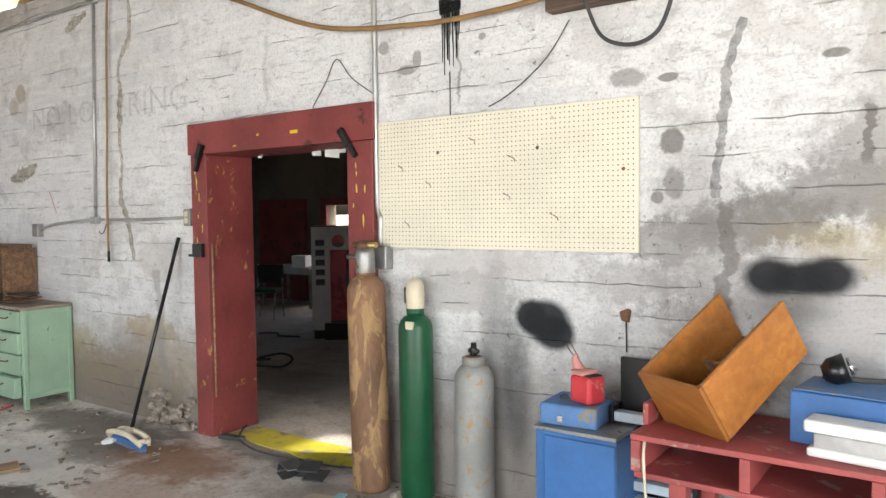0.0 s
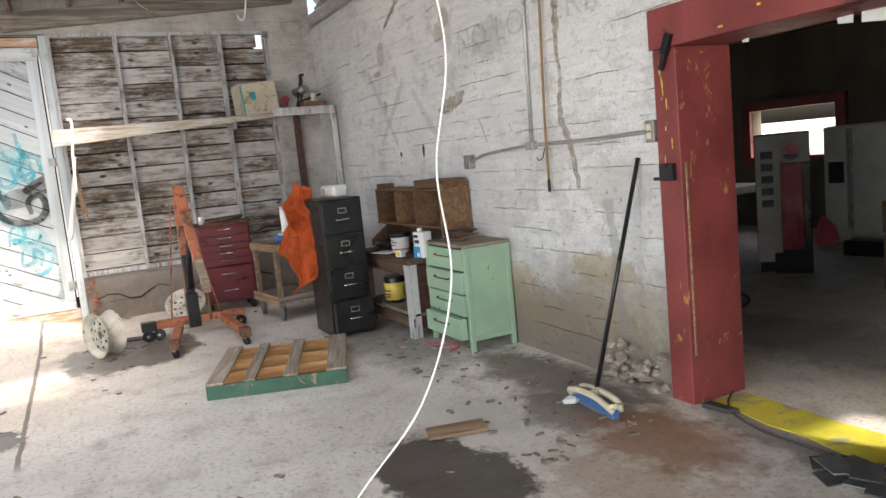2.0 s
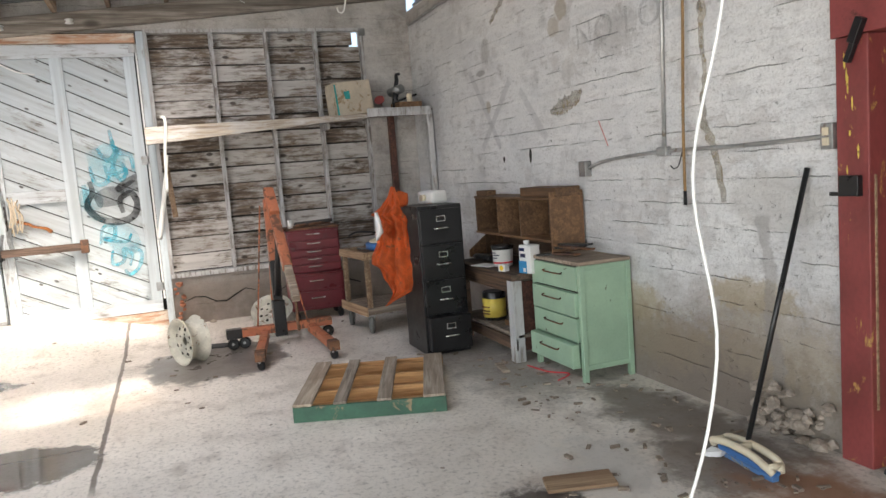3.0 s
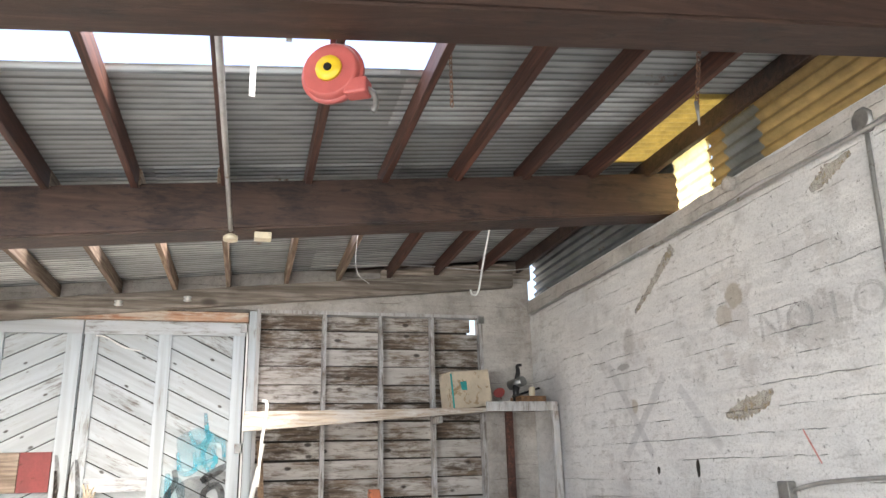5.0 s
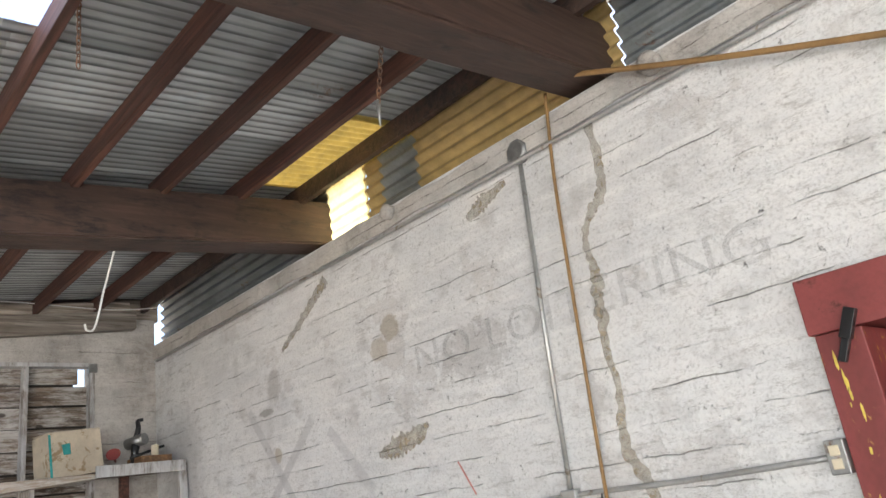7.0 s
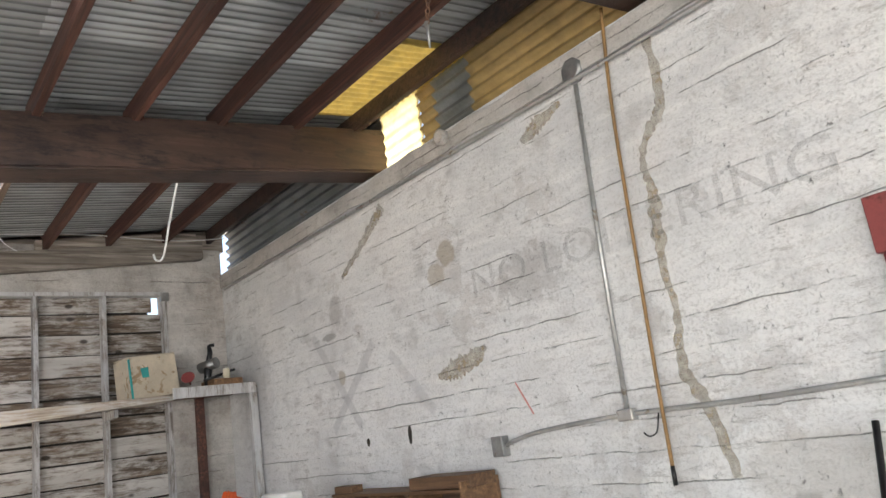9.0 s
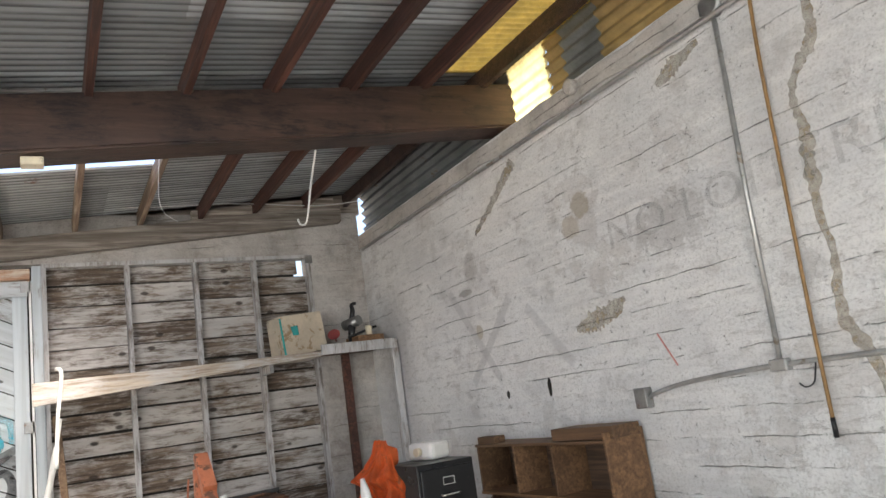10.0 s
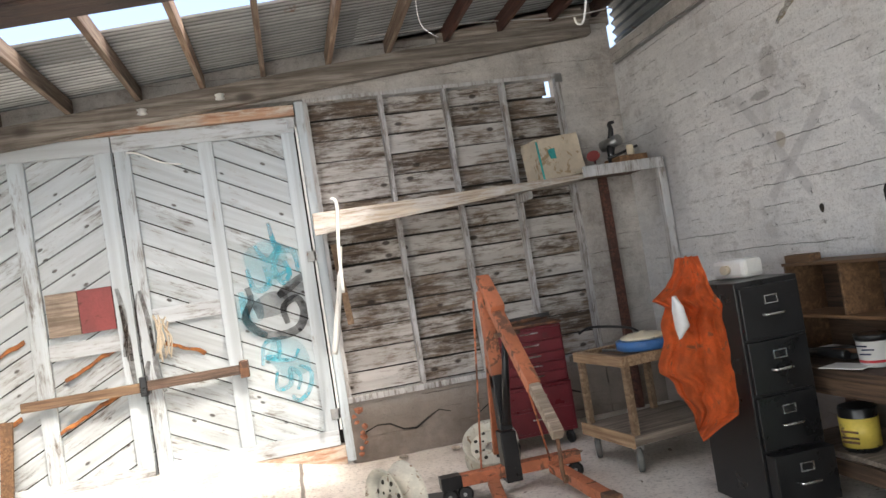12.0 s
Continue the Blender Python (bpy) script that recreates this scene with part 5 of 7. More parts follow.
single("wood_strip", block(-0.014, 0.014, -0.03, 0.03, 0, 0.75, 0.004), BARE, "pale split strip of wood leaning on the post", "strip of wood", (-11.1, 0.66, 1.3), (4, 3, 0))
carton = thing("cardboard_box", (-11.0, 2.83, 2.345), (5, 0, 10), "stained cardboard carton with a teal printed mark", "box")
bm = block(-0.15, 0.16, -0.24, 0.24, 0, 0.4, 0.008)
part("carton", roughen(bm, 0.02, 4.0), CARDBOARD, carton)
part("flap", block(-0.14, 0.15, -0.235, 0.235, 0.402, 0.412, 0.003), CARDBOARD, carton)
part("edge_print", block(0.162, 0.168, -0.245, -0.225, 0.01, 0.39, 0.001), TEAL, carton, "teal printed stripe")
part("mark", roughen(block(0.166, 0.173, -0.13, -0.06, 0.2, 0.3, 0.002), 0.012, 12.0), TEAL, carton, "teal printed mark")
pump = thing("grease_pump", (-10.86, 3.36, 2.367), 30, "blackened cast iron hand pump on the shelf", "pump")
part("body", pipe([(0, 0, 0), (0, 0, 0.16), (0, 0.02, 0.26)], [0.045, 0.035, 0.05], 10), BLACK, pump)
part("barrel", pipe([(-0.1, 0.02, 0.24), (0.1, 0.02, 0.27)], 0.055, 12), STEEL, pump)
part("handle", pipe(curve_pts([(0, 0.02, 0.28), (0.02, 0.03, 0.38), (-0.01, 0.06, 0.45), (0.03, 0.09, 0.46)], 4), [0.03 - 0.0012 * i for i in range(13)], 8), BLACK, pump)
tray = thing("parts_tray", (-10.85, 3.5, 2.367), 4, "small wooden tray filled with greasy parts", "tray")
part("tray", block(-0.14, 0.16, -0.16, 0.14, 0, 0.1, 0.005), HUTCH, tray)
part("lever", pipe([(0.02, -0.2, 0.1), (0.0, 0.14, 0.2)], 0.014, 6), BLACK, tray)
part("tin", lathe([(0.035, 0), (0.035, 0.09), (0.03, 0.1)], 14, Matrix.Translation((0.1, 0.0, 0.1))), CREAM, tray)
fun = thing("plastic_funnel", (-10.85, 3.18, 2.367), 0, "small red plastic funnel lying on the shelf", "funnel")
part("cone", lathe([(0.012, 0), (0.014, 0.06), (0.08, 0.15), (0.085, 0.16)], 18, pose(0, 0, 0.08, 60, 0, 60) @ Matrix.Scale(0.75, 4)), RED_CHIP, fun)

# ---- lamps and hanging things ----
bulb = thing("daylight_gap_plate", (X_FAR - 0.02, 3.0, 3.36), 0, "small steel box at the head of the boarding", "box")
part("box", block(-0.02, 0.05, 0.06, 0.14, 0, 0.09, 0.004), STEEL, bulb)


def chain(parent, top, bottom, links=14, r=0.012):
    a, b = Vector(top), Vector(bottom)
    for k in range(links):
        p = a.lerp(b, (k + 0.5) / links)
        ln = (b - a).length / links * 0.72
        ring = [(r * math.cos(t), 0, ln * math.sin(t)) for t in (2 * math.pi * i / 10 for i in range(11))]
        ob = part("link", pipe(ring, 0.0028, 5), RUST, parent)
        ob.matrix_basis = Matrix.Translation(p) @ pose(0, 0, 0, 0, 0, 90 * (k % 2) + 20)


reel = thing("hose_reel", (-5.75, 0.75, 3.32), 62, "red hose reel with a yellow hub hung on a chain", "hose reel")
drum = lambda r, h: lathe([(r * 0.9, -h), (r, -h * 0.7), (r, h * 0.7), (r * 0.9, h)], 32, pose(0, 0, 0, 90, 0, 0))
part("drum", drum(0.125, 0.045), REEL, reel)
part("flange", drum(0.138, 0.012), REEL, reel)
part("hub", lathe([(0.058, 0), (0.055, 0.012), (0.02, 0.014)], 24, pose(0, -0.046, 0, 90, 0, 0)), YELLOW, reel, "yellow hub")
part("hub_hole", lathe([(0.018, 0), (0.016, 0.008)], 16, pose(0, -0.06, 0, 90, 0, 0)), BLACK, reel)
part("guide", block(0.06, 0.16, -0.04, 0.04, -0.12, -0.05, 0.01), REEL, reel)
part("hanger", block(-0.012, 0.012, -0.01, 0.01, 0.11, 0.22, 0.003), RED, reel)
part("hose_end", pipe(curve_pts([(0.15, 0, -0.09), (0.18, 0, -0.12), (0.19, 0, -0.17), (0.175, 0, -0.2)], 4), 0.012, 8), STEEL, reel)
hang = thing("hanging_chain", (0, 0, 0), 0, "rusty chain holding the hose reel", "chain", group="hanging chains")
chain(hang, (-5.66, 0.78, beam_z(0.78) + 0.1), (-5.75, 0.77, 3.55), 5, 0.012)
hang = thing("hanging_chain", (0, 0, 0), 0, "thin rusty chain hanging from the beam", "chain", group="hanging chains")
chain(hang, (-5.66, 2.47, beam_z(2.47) + 0.06), (-5.74, 2.47, 3.36), 13, 0.011)
part("pin", pipe([(-5.74, 2.47, 3.37), (-5.745, 2.472, 3.25)], [0.012, 0.004], 6), STEEL, hang)
hang = thing("hanging_chain", (0, 0, 0), 0, "pale thin chain hanging from a rafter", "chain", group="hanging chains")
chain(hang, (-6.3, 1.42, 3.86), (-6.3, 1.42, 3.52), 12, 0.009)
strap = thing("hanging_strap", (0, 0, 0), 0, "perforated galvanised strap hanging from the beam", "strap")
part("strap", block(-5.675, -5.665, 0.55, 0.575, 3.4, 3.72, 0.001), WHITE, strap)
strap = thing("hanging_strap", (0, 0, 0), 0, "short grey strap hanging from the roof light", "strap")
part("strap", block(-6.6, -6.59, 0.40, 0.43, 3.62, 3.86, 0.001), STEEL, strap)
pole = thing("ceiling_conduit", (0, 0, 0), 0, "galvanised conduit with a black knuckle slung across the roof", "conduit")
part("conduit", pipe([(-5.72, 0.28, 3.47), (-7.0, 0.29, 3.42), (-8.09, 0.30, 3.36)], 0.016, 10), CONDUIT, pole)
part("knuckle", lathe([(0.02, -0.05), (0.06, -0.03), (0.07, 0), (0.06, 0.03), (0.03, 0.05)], 18, Matrix.Translation((-5.72, 0.28, 3.49))), BLACK, pole)
part("end_box", lathe([(0.05, 0), (0.05, 0.03), (0.02, 0.05)], 16, Matrix.Translation((-8.12, 0.30, 3.29))), CREAM, pole)
socket = thing("lamp_socket", (-8.2, 0.52, 3.36), 0, "empty cream lamp holder under the beam", "lamp holder")
part("base", block(-0.05, 0.05, -0.06, 0.06, -0.03, 0.02, 0.008), CREAM, socket)
hook_rod = thing("hanging_hook", (0, 0, 0), 0, "white hooked rod hanging from the beam", "hook")
part("rod", pipe(curve_pts([(-8.37, 2.3, beam_z(2.3) + 0.03), (-8.55, 2.29, 3.35), (-8.66, 2.27, 3.12), (-8.66, 2.22, 3.09), (-8.65, 2.2, 3.13)], 6), 0.0075, 8), WHITE, hook_rod)
hung = thing("hanging_cable", (0, 0, 0), 0, "thin white cable sagging along the wall plate", "cable")
part("cable", pipe(curve_pts([(X_FAR + 0.16, -1.6, 3.78), (X_FAR + 0.16, -0.3, 3.86), (X_FAR + 0.16, 0.9, 3.95), (X_FAR + 0.16, 1.5, 3.96), (X_FAR + 0.15, 2.3, 4.0), (X_FAR + 0.14, 3.2, 3.98), (-11.0, 3.7, 4.0)], 8), 0.006, 6), WHITE_HOSE, hung)
part("drop", pipe(curve_pts([(-9.4, 1.38, 3.86), (-9.5, 1.37, 3.6), (-9.52, 1.4, 3.45), (-9.5, 1.5, 3.36)], 6), 0.0026, 6), WHITE_HOSE, hung)
for y in (-0.88, -0.2):
    br = thing("insulator", (X_FAR + 0.13, y, roof_z(y) - 0.28), 0, "small pale porcelain insulator under a rafter", "insulator", group="insulators")
    part("knob", lathe([(0.02, -0.03), (0.045, -0.02), (0.03, 0.0), (0.045, 0.02), (0.02, 0.03)], 14), WHITE, br)

# long white hose that falls from the roof to the floor
hose = thing("white_hose", (0, 0, 0), 0, "thin white hose hanging from the roof beam down to the floor", "hose")
part("hose", pipe(curve_pts([(-2.6, 1.1, 3.6), (-2.5, 1.04, 3.1), (-2.5, 1.06, 2.7), (-2.57, 1.14, 2.4), (-2.68, 1.24, 2.1), (-2.78, 1.33, 1.85), (-2.82, 1.3, 1.6), (-2.76, 1.28, 1.35), (-2.74, 1.17, 1.1), (-2.8, 0.98, 0.85), (-2.86, 0.92, 0.5), (-2.86, 0.95, 0.06), (-2.7, 0.95, 0.01), (-2.4, 1.05, 0.008), (-2.0, 1.0, 0.008)], 8), 0.0024, 8), WHITE_HOSE, hose)
part("tape", pipe([(-2.87, 0.965, 0.12), (-2.862, 0.961, 0.07)], 0.007, 8), WHITE, hose)

# ---- pipes and wires on the north wall ----
Y0 = Y_WALL - 0.02
con = thing("wall_conduit", (0, 0, 0), 0, "galvanised conduit run with outlet boxes on the wall", "conduit")
part("conduit", pipe(curve_pts([(-7.02, Y0, 1.54), (-6.95, Y0 - 0.02, 1.56), (-6.7, Y0, 1.60), (-6.1, Y0, 1.63), (-5.4, Y0, 1.63), (-4.79, Y0, 1.645)], 6), 0.013, 8), CONDUIT, con)
part("conduit", pipe([(-6.08, Y0, 1.64), (-6.05, Y0, 2.5), (-6.0, Y0, 3.44)], 0.013, 8), CONDUIT, con)
part("conduit", pipe([(-11.1, Y0 - 0.02, 3.46), (-6.0, Y0 - 0.02, 3.46), (-2.0, Y0 - 0.02, 3.47), (3.4, Y0 - 0.02, 3.48)], 0.014, 8), CONDUIT, con)
part("outlet_box", block(-7.12, -7.02, Y_WALL - 0.06, Y_WALL, 1.48, 1.6, 0.006), STEEL, con)
part("junction_box", block(-6.13, -6.03, Y_WALL - 0.05, Y_WALL, 1.60, 1.66, 0.008), CONDUIT, con)
part("junction_box", lathe([(0.075, 0), (0.075, 0.04), (0.06, 0.05)], 8, pose(-6.0, Y_WALL, 3.52, 90, 22.5, 0)), STEEL, con, "octagonal steel box")
outlet = part("outlet_box", block(-4.79, -4.715, Y_WALL - 0.06, Y_WALL, 1.58, 1.71, 0.005), STEEL, con)
part("socket", block(-4.775, -4.735, Y_WALL - 0.066, Y_WALL - 0.058, 1.60, 1.64, 0.004), CREAM, outlet)
part("socket", block(-4.775, -4.735, Y_WALL - 0.066, Y_WALL - 0.058, 1.65, 1.69, 0.004), CREAM, outlet)
hz = thing("ochre_hose", (0, 0, 0), 0, "ochre rubber hose hanging down the wall", "hose")
part("hose", pipe(curve_pts([(-5.72, Y0 - 0.02, 3.75), (-5.78, Y0 - 0.02, 3.2), (-5.82, Y0 - 0.02, 2.4), (-5.84, Y0 - 0.03, 1.8), (-5.86, Y0 - 0.02, 1.36)], 8), 0.0095, 8), OCHRE, hz)
part("nozzle", pipe([(-5.86, Y0 - 0.02, 1.37), (-5.862, Y0 - 0.02, 1.28)], [0.011, 0.012], 8), BLACK, hz)
hk = thing("wall_hook", (-5.92, Y_WALL, 1.6), 0, "black iron hook on the conduit", "hook")
part("hook", pipe(curve_pts([(0.03, -0.02, 0.03), (0.03, -0.04, -0.02), (0.015, -0.05, -0.07), (-0.03, -0.05, -0.085), (-0.06, -0.05, -0.065)], 5), 0.004, 6), BLACK, hk)
hz = thing("ochre_hose", (0, 0, 0), 0, "ochre rubber hose slung across the wall", "hose")
part("hose", pipe(curve_pts([(-5.5, 3.6, 3.72), (-4.8, 3.63, 3.42), (-4.06, 3.64, 3.12), (-3.3, 3.65, 2.83), (-2.6, 3.66, 2.735), (-2.1, 3.66, 2.72), (-1.65, 3.67, 2.76), (-1.2, 3.67, 2.9), (-0.2, 3.67, 3.2)], 8), 0.015, 8), OCHRE, hz)
pv = thing("wall_pipe", (0, 0, 0), 0, "grey vertical pipe beside the red door surround", "pipe")
part("pipe", pipe(curve_pts([(-2.905, Y0, 3.45), (-2.905, Y0, 2.4), (-2.9, Y0, 1.75), (-2.87, Y0 - 0.01, 1.62), (-2.88, Y0, 1.46)], 6), 0.016, 8), CONDUIT, pv)
part("switch_box", block(-2.93, -2.80, Y_WALL - 0.07, Y_WALL, 1.32, 1.46, 0.008), STEEL, pv)
beam_piece = thing("wall_timber", (0, 0, 0), 0, "dark rust-spotted timber fixed across the wall", "timber")
part("timber", block(-1.72, 0.9, Y_WALL - 0.09, Y_WALL, 2.66, 2.76, 0.008, pose(0, 0, 0, 0, 0, 0)), DESK, beam_piece)
part("cable", pipe(curve_pts([(-1.5, 3.64, 2.68), (-1.42, 3.65, 2.5), (-1.28, 3.66, 2.44), (-1.15, 3.66, 2.48), (-1.08, 3.65, 2.62), (-1.08, 3.64, 2.7)], 6), 0.01, 6), RUBBER, beam_piece, "black cable loop")
wire = thing("wall_wire", (0, 0, 0), 0, "thin dark wires strung loosely on the wall", "wire")
part("wire", pipe(curve_pts([(-3.45, 3.72, 2.35), (-3.32, 3.715, 2.5), (-3.22, 3.71, 2.63), (-3.1, 3.715, 2.5), (-2.92, 3.72, 2.38)], 4), 0.003, 5), RUBBER, wire)
part("wire", pipe(curve_pts([(-1.62, 3.715, 2.62), (-1.75, 3.72, 2.45), (-1.95, 3.72, 2.3), (-2.1, 3.715, 2.23)], 4), 0.003, 5), RUBBER, wire)
part("wire", pipe([(-2.36, 3.72, 2.45), (-2.36, 3.72, 2.2)], 0.003, 5), RUBBER, wire)
random.seed(14)
drips = thing("tar_drips", (0, 0, 0), 0, "black tar run down the wall in thin drips", "tar stain")
for k in range(14):
    x = -2.41 + 0.009 * k + random.uniform(-0.004, 0.004)
    part("drip", pipe([(x, 3.727, 2.84), (x, 3.727, 2.84 - random.uniform(0.12, 0.42))], [0.006, 0.002], 5), TAR, drips)
part("blot", roughen(block(-2.43, -2.28, 3.726, 3.7295, 2.78, 2.86, 0.001), 0.015, 12.0), TAR, drips)
for x, z in ((-8.604, 1.667), (-8.04, 1.68)):
    single("wall_hole", roughen(lathe([(0.03, 0), (0.034, 0.003), (0.03, 0.004)], 12, pose(0, 0, 0, 90, 0, 0) @ Matrix.Diagonal((0.75, 1.9 if x > -8.3 else 1.0, 1, 1))), 0.008, 18), HOLE, "small dark broken hole in the wall", "hole", (x, Y_WALL - 0.001, z), group="holes in the wall")
stub = thing("wall_stub_pipe", (-7.18, Y_WALL, 3.6), 0, "short clay pipe stub set in the wall head", "pipe stub")
part("stub", lathe([(0.05, 0), (0.055, 0.07), (0.035, 0.075)], 14, pose(0, 0, 0, 90, 0, 0)), WALL_PLAIN, stub)
stub = thing("wall_stub_pipe", (-5.08, Y_WALL, 3.58), 0, "short clay pipe stub set in the wall head", "pipe stub")
part("stub", lathe([(0.06, 0), (0.06, 0.07), (0.04, 0.075)], 14, pose(0, 0, 0, 90, 0, 0)), WALL_PLAIN, stub)

# ---- pegboard ----
peg = thing("pegboard", (0, 0, 0), 0, "large cream pegboard with a few wire hooks on the wall", "pegboard")
PX0, PX1, PZ0, PZ1 = -2.885, -1.255, 1.452, 2.205
part("panel", block(PX0, PX1, Y_WALL - 0.024, Y_WALL - 0.006, PZ0, PZ1, 0.003), PEG, peg)
bm = bmesh.new()
nx, nz = 62, 29
for i in range(nx):
    for j in range(nz):
        cx, cz = PX0 + 0.025 + (PX1 - PX0 - 0.05) * i / (nx - 1), PZ0 + 0.02 + (PZ1 - PZ0 - 0.04) * j / (nz - 1)
        bm.faces.new([bm.verts.new((cx + 0.0036 * math.cos(t), Y_WALL - 0.0252, cz + 0.0036 * math.sin(t))) for t in (-math.pi * k / 3 for k in range(6))])
tagged(part("peg_holes", bm, HOLE, peg), kind="stuff")
for x, z in ((-2.70, 1.93), (-2.5, 1.83), (-2.2, 2.06), (-1.95, 1.95), (-1.98, 1.75), (-2.66, 1.6), (-1.7, 1.64)):
    part("peg_hook", pipe(curve_pts([(x - 0.03, Y_WALL - 0.026, z + 0.01), (x, Y_WALL - 0.05, z), (x + 0.035, Y_WALL - 0.07, z - 0.012), (x + 0.04, Y_WALL - 0.07, z - 0.03)], 3), 0.0022, 5), RUST, peg)
for x, z in ((-2.44, 2.0), (-1.8, 1.99), (-1.33, 1.86)):
    part("stain", lathe([(0.01, 0), (0.008, 0.002)], 10, pose(x, Y_WALL - 0.0255, z, 90, 0, 0)), RUST, peg)

# ---- furniture along the north wall ----
fc = thing("filing_cabinet", (-8.27, 2.79, 0), 0, "black four-drawer steel filing cabinet with the lowest drawer ajar", "filing cabinet")
part("body", block(-0.28, 0.262, -0.205, 0.205, 0.0, 1.315, 0.006), BLACK, fc)
for k in range(4):
    z0 = 0.05 + 0.312 * k
    out = 0.07 if k == 0 else 0.0
    d = part("drawer", block(0.2 + out, 0.285 + out, -0.19, 0.19, z0, z0 + 0.296, 0.006), BLACK, fc)
    part("pull", pipe(curve_pts([(0.286 + out, -0.06, z0 + 0.13), (0.31 + out, -0.05, z0 + 0.13), (0.31 + out, 0.05, z0 + 0.13), (0.286 + out, 0.06, z0 + 0.13)], 4), 0.008, 8), CHROME, d, "chrome pull")
    bm = bmesh.new()
    for a in ((-0.042, 0.042, 0.232, 0.238), (-0.042, 0.042, 0.188, 0.194), (-0.042, -0.036, 0.194, 0.232), (0.036, 0.042, 0.194, 0.232)):
        box(bm, 0.285 + out, 0.291 + out, a[0], a[1], z0 + a[2], z0 + a[3])
    part("label_holder", bm, CHROME, d, "chrome label holder")
jug = thing("plastic_jug", (-8.36, 2.86, 1.316), 14, "white plastic jug lying on the filing cabinet", "jug")
part("body", block(-0.13, 0.13, -0.085, 0.085, 0.0, 0.12, 0.028), WHITE, jug)
part("cap", pipe([(0.0, -0.085, 0.06), (0.0, -0.12, 0.06)], 0.028, 12), CREAM, jug)

# orange coverall hung from the cabinet's corner: the outline widens to a pointed shoulder and ends in two tails
EDGE_L = ((0, 0.285), (0.08, 0.30), (0.17, 0.325), (0.23, 0.42), (0.29, 0.345), (0.5, 0.345), (0.68, 0.355), (0.74, 0.28), (0.85, 0.2), (1.0, 0.13))
EDGE_R = ((0, 0.165), (0.15, 0.1), (0.3, 0.03), (0.5, -0.02), (0.75, -0.072), (0.9, -0.09), (0.94, -0.02), (1.0, 0.1))


def along_edge(table, v):
    for (a, p), (b, q) in zip(table, table[1:]):
        if v <= b:
            return p + (q - p) * (v - a) / (b - a)
    return table[-1][1]


bm = bmesh.new()
NU, NV = 60, 90
cv = []
for i in range(NU + 1):
    u = i / NU
    row = []
    for j in range(NV + 1):
        v = j / NV
        s = 0.12 - 0.2 * v + 0.02 * noise.noise(Vector((v * 9, round(u), 6.0))) - (along_edge(EDGE_L, v) * (1 - u) + along_edge(EDGE_R, v) * u)
        x = -8.45 + 0.4 * u
        y = 2.56 + (s - 0.48 * (x + 8.2)) / 0.88
        q = Vector((u * 2.6 + v * 1.8, v * 3.6 - u * 2.4, 4.0))
        w = u * 3.1 + 0.5 * v + 0.9 * noise.noise(Vector((u * 1.5, v * 2.4, 3.0)))
        bunch = math.exp(-((v - 0.22) / 0.14) ** 2)
        fold = 0.085 * abs(math.sin(math.pi * w)) ** 0.7 * (0.35 + 0.65 * v) + 0.06 * bunch * abs(math.sin(v * 24 + u * 4 + 3 * noise.noise(q))) + 0.03 * noise.noise(q * 2.6)
        cuff = 0.09 * math.exp(-(((v - 0.27) / 0.06) ** 2 + ((u - 0.6) / 0.3) ** 2)) - 0.07 * math.exp(-(((v - 0.37) / 0.05) ** 2 + ((u - 0.55) / 0.3) ** 2))
        rim = math.sin(math.pi * u) ** 0.5 if 0 < u < 1 else 0.0
        out = 0.03 + (fold + cuff) * (0.3 + 0.7 * rim) + 0.07 * rim * min(1, v * 3)
        z = 1.5 - 1.0 * v + 0.012 * noise.noise(q * 3)
        row.append(bm.verts.new((x + 0.88 * out, min(y, 2.575) - 0.48 * out, z)))
    cv.append(row)
for i in range(NU):
    for j in range(NV):
        bm.faces.new((cv[i][j], cv[i + 1][j], cv[i + 1][j + 1], cv[i][j + 1])).smooth = True
bmesh.ops.solidify(bm, geom=bm.faces[:], thickness=0.006)
coverall = thing("orange_coverall", (0, 0, 0), 0, "crumpled orange work coverall hung on the filing cabinet", "coverall")
part("cloth", bm, ORANGE_CLOTH, coverall)
part("collar", roughen(block(-8.5, -8.38, 2.53, 2.64, 1.317, 1.45, 0.03), 0.04, 9.0), ORANGE_CLOTH, coverall)
rag = roughen(lathe([(0.02, 0), (0.045, 0.06), (0.05, 0.14), (0.02, 0.2)], 14, Matrix.Diagonal((1.0, 0.6, 1, 1))), 0.05, 11.0)
single("white_rag", rag, WHITE_CLOTH, "white cotton rag tucked into the coverall", "rag", (-8.02, 2.24, 1.08))

bench = thing("workbench", (-7.93, 3.4, 0), 0, "dark wooden workbench with a lower shelf and scuffed legs", "workbench")
part("top", block(-0.68, 0.62, -0.29, 0.3, 0.68, 0.735, 0.006), DESK, bench)
for x in (-0.62, 0.5):
    part("leg", block(x, x + 0.1, -0.28, -0.19, 0, 0.68, 0.006), STUD if x > 0 else DESK, bench)
    part("leg", block(x, x + 0.1, 0.2, 0.29, 0, 0.68, 0.006), DESK, bench)
part("apron", block(-0.52, 0.5, -0.26, -0.23, 0.57, 0.68, 0.004), DESK, bench)
part("lower_shelf", block(-0.64, 0.6, -0.25, 0.28, 0.2, 0.23, 0.004), GREYWOOD, bench)
part("stretcher", block(-0.62, 0.6, -0.275, -0.25, 0.1, 0.195, 0.004), DESK, bench)
part("side_panel", block(0.53, 0.56, -0.18, 0.2, 0.08, 0.66, 0.003), RAFTER, bench, "red-brown side panel")
hutch = thing("pigeonhole_shelf", (-7.93, 3.55, 0.737), 0, "brown plywood pigeonhole unit standing on the workbench", "shelf unit")
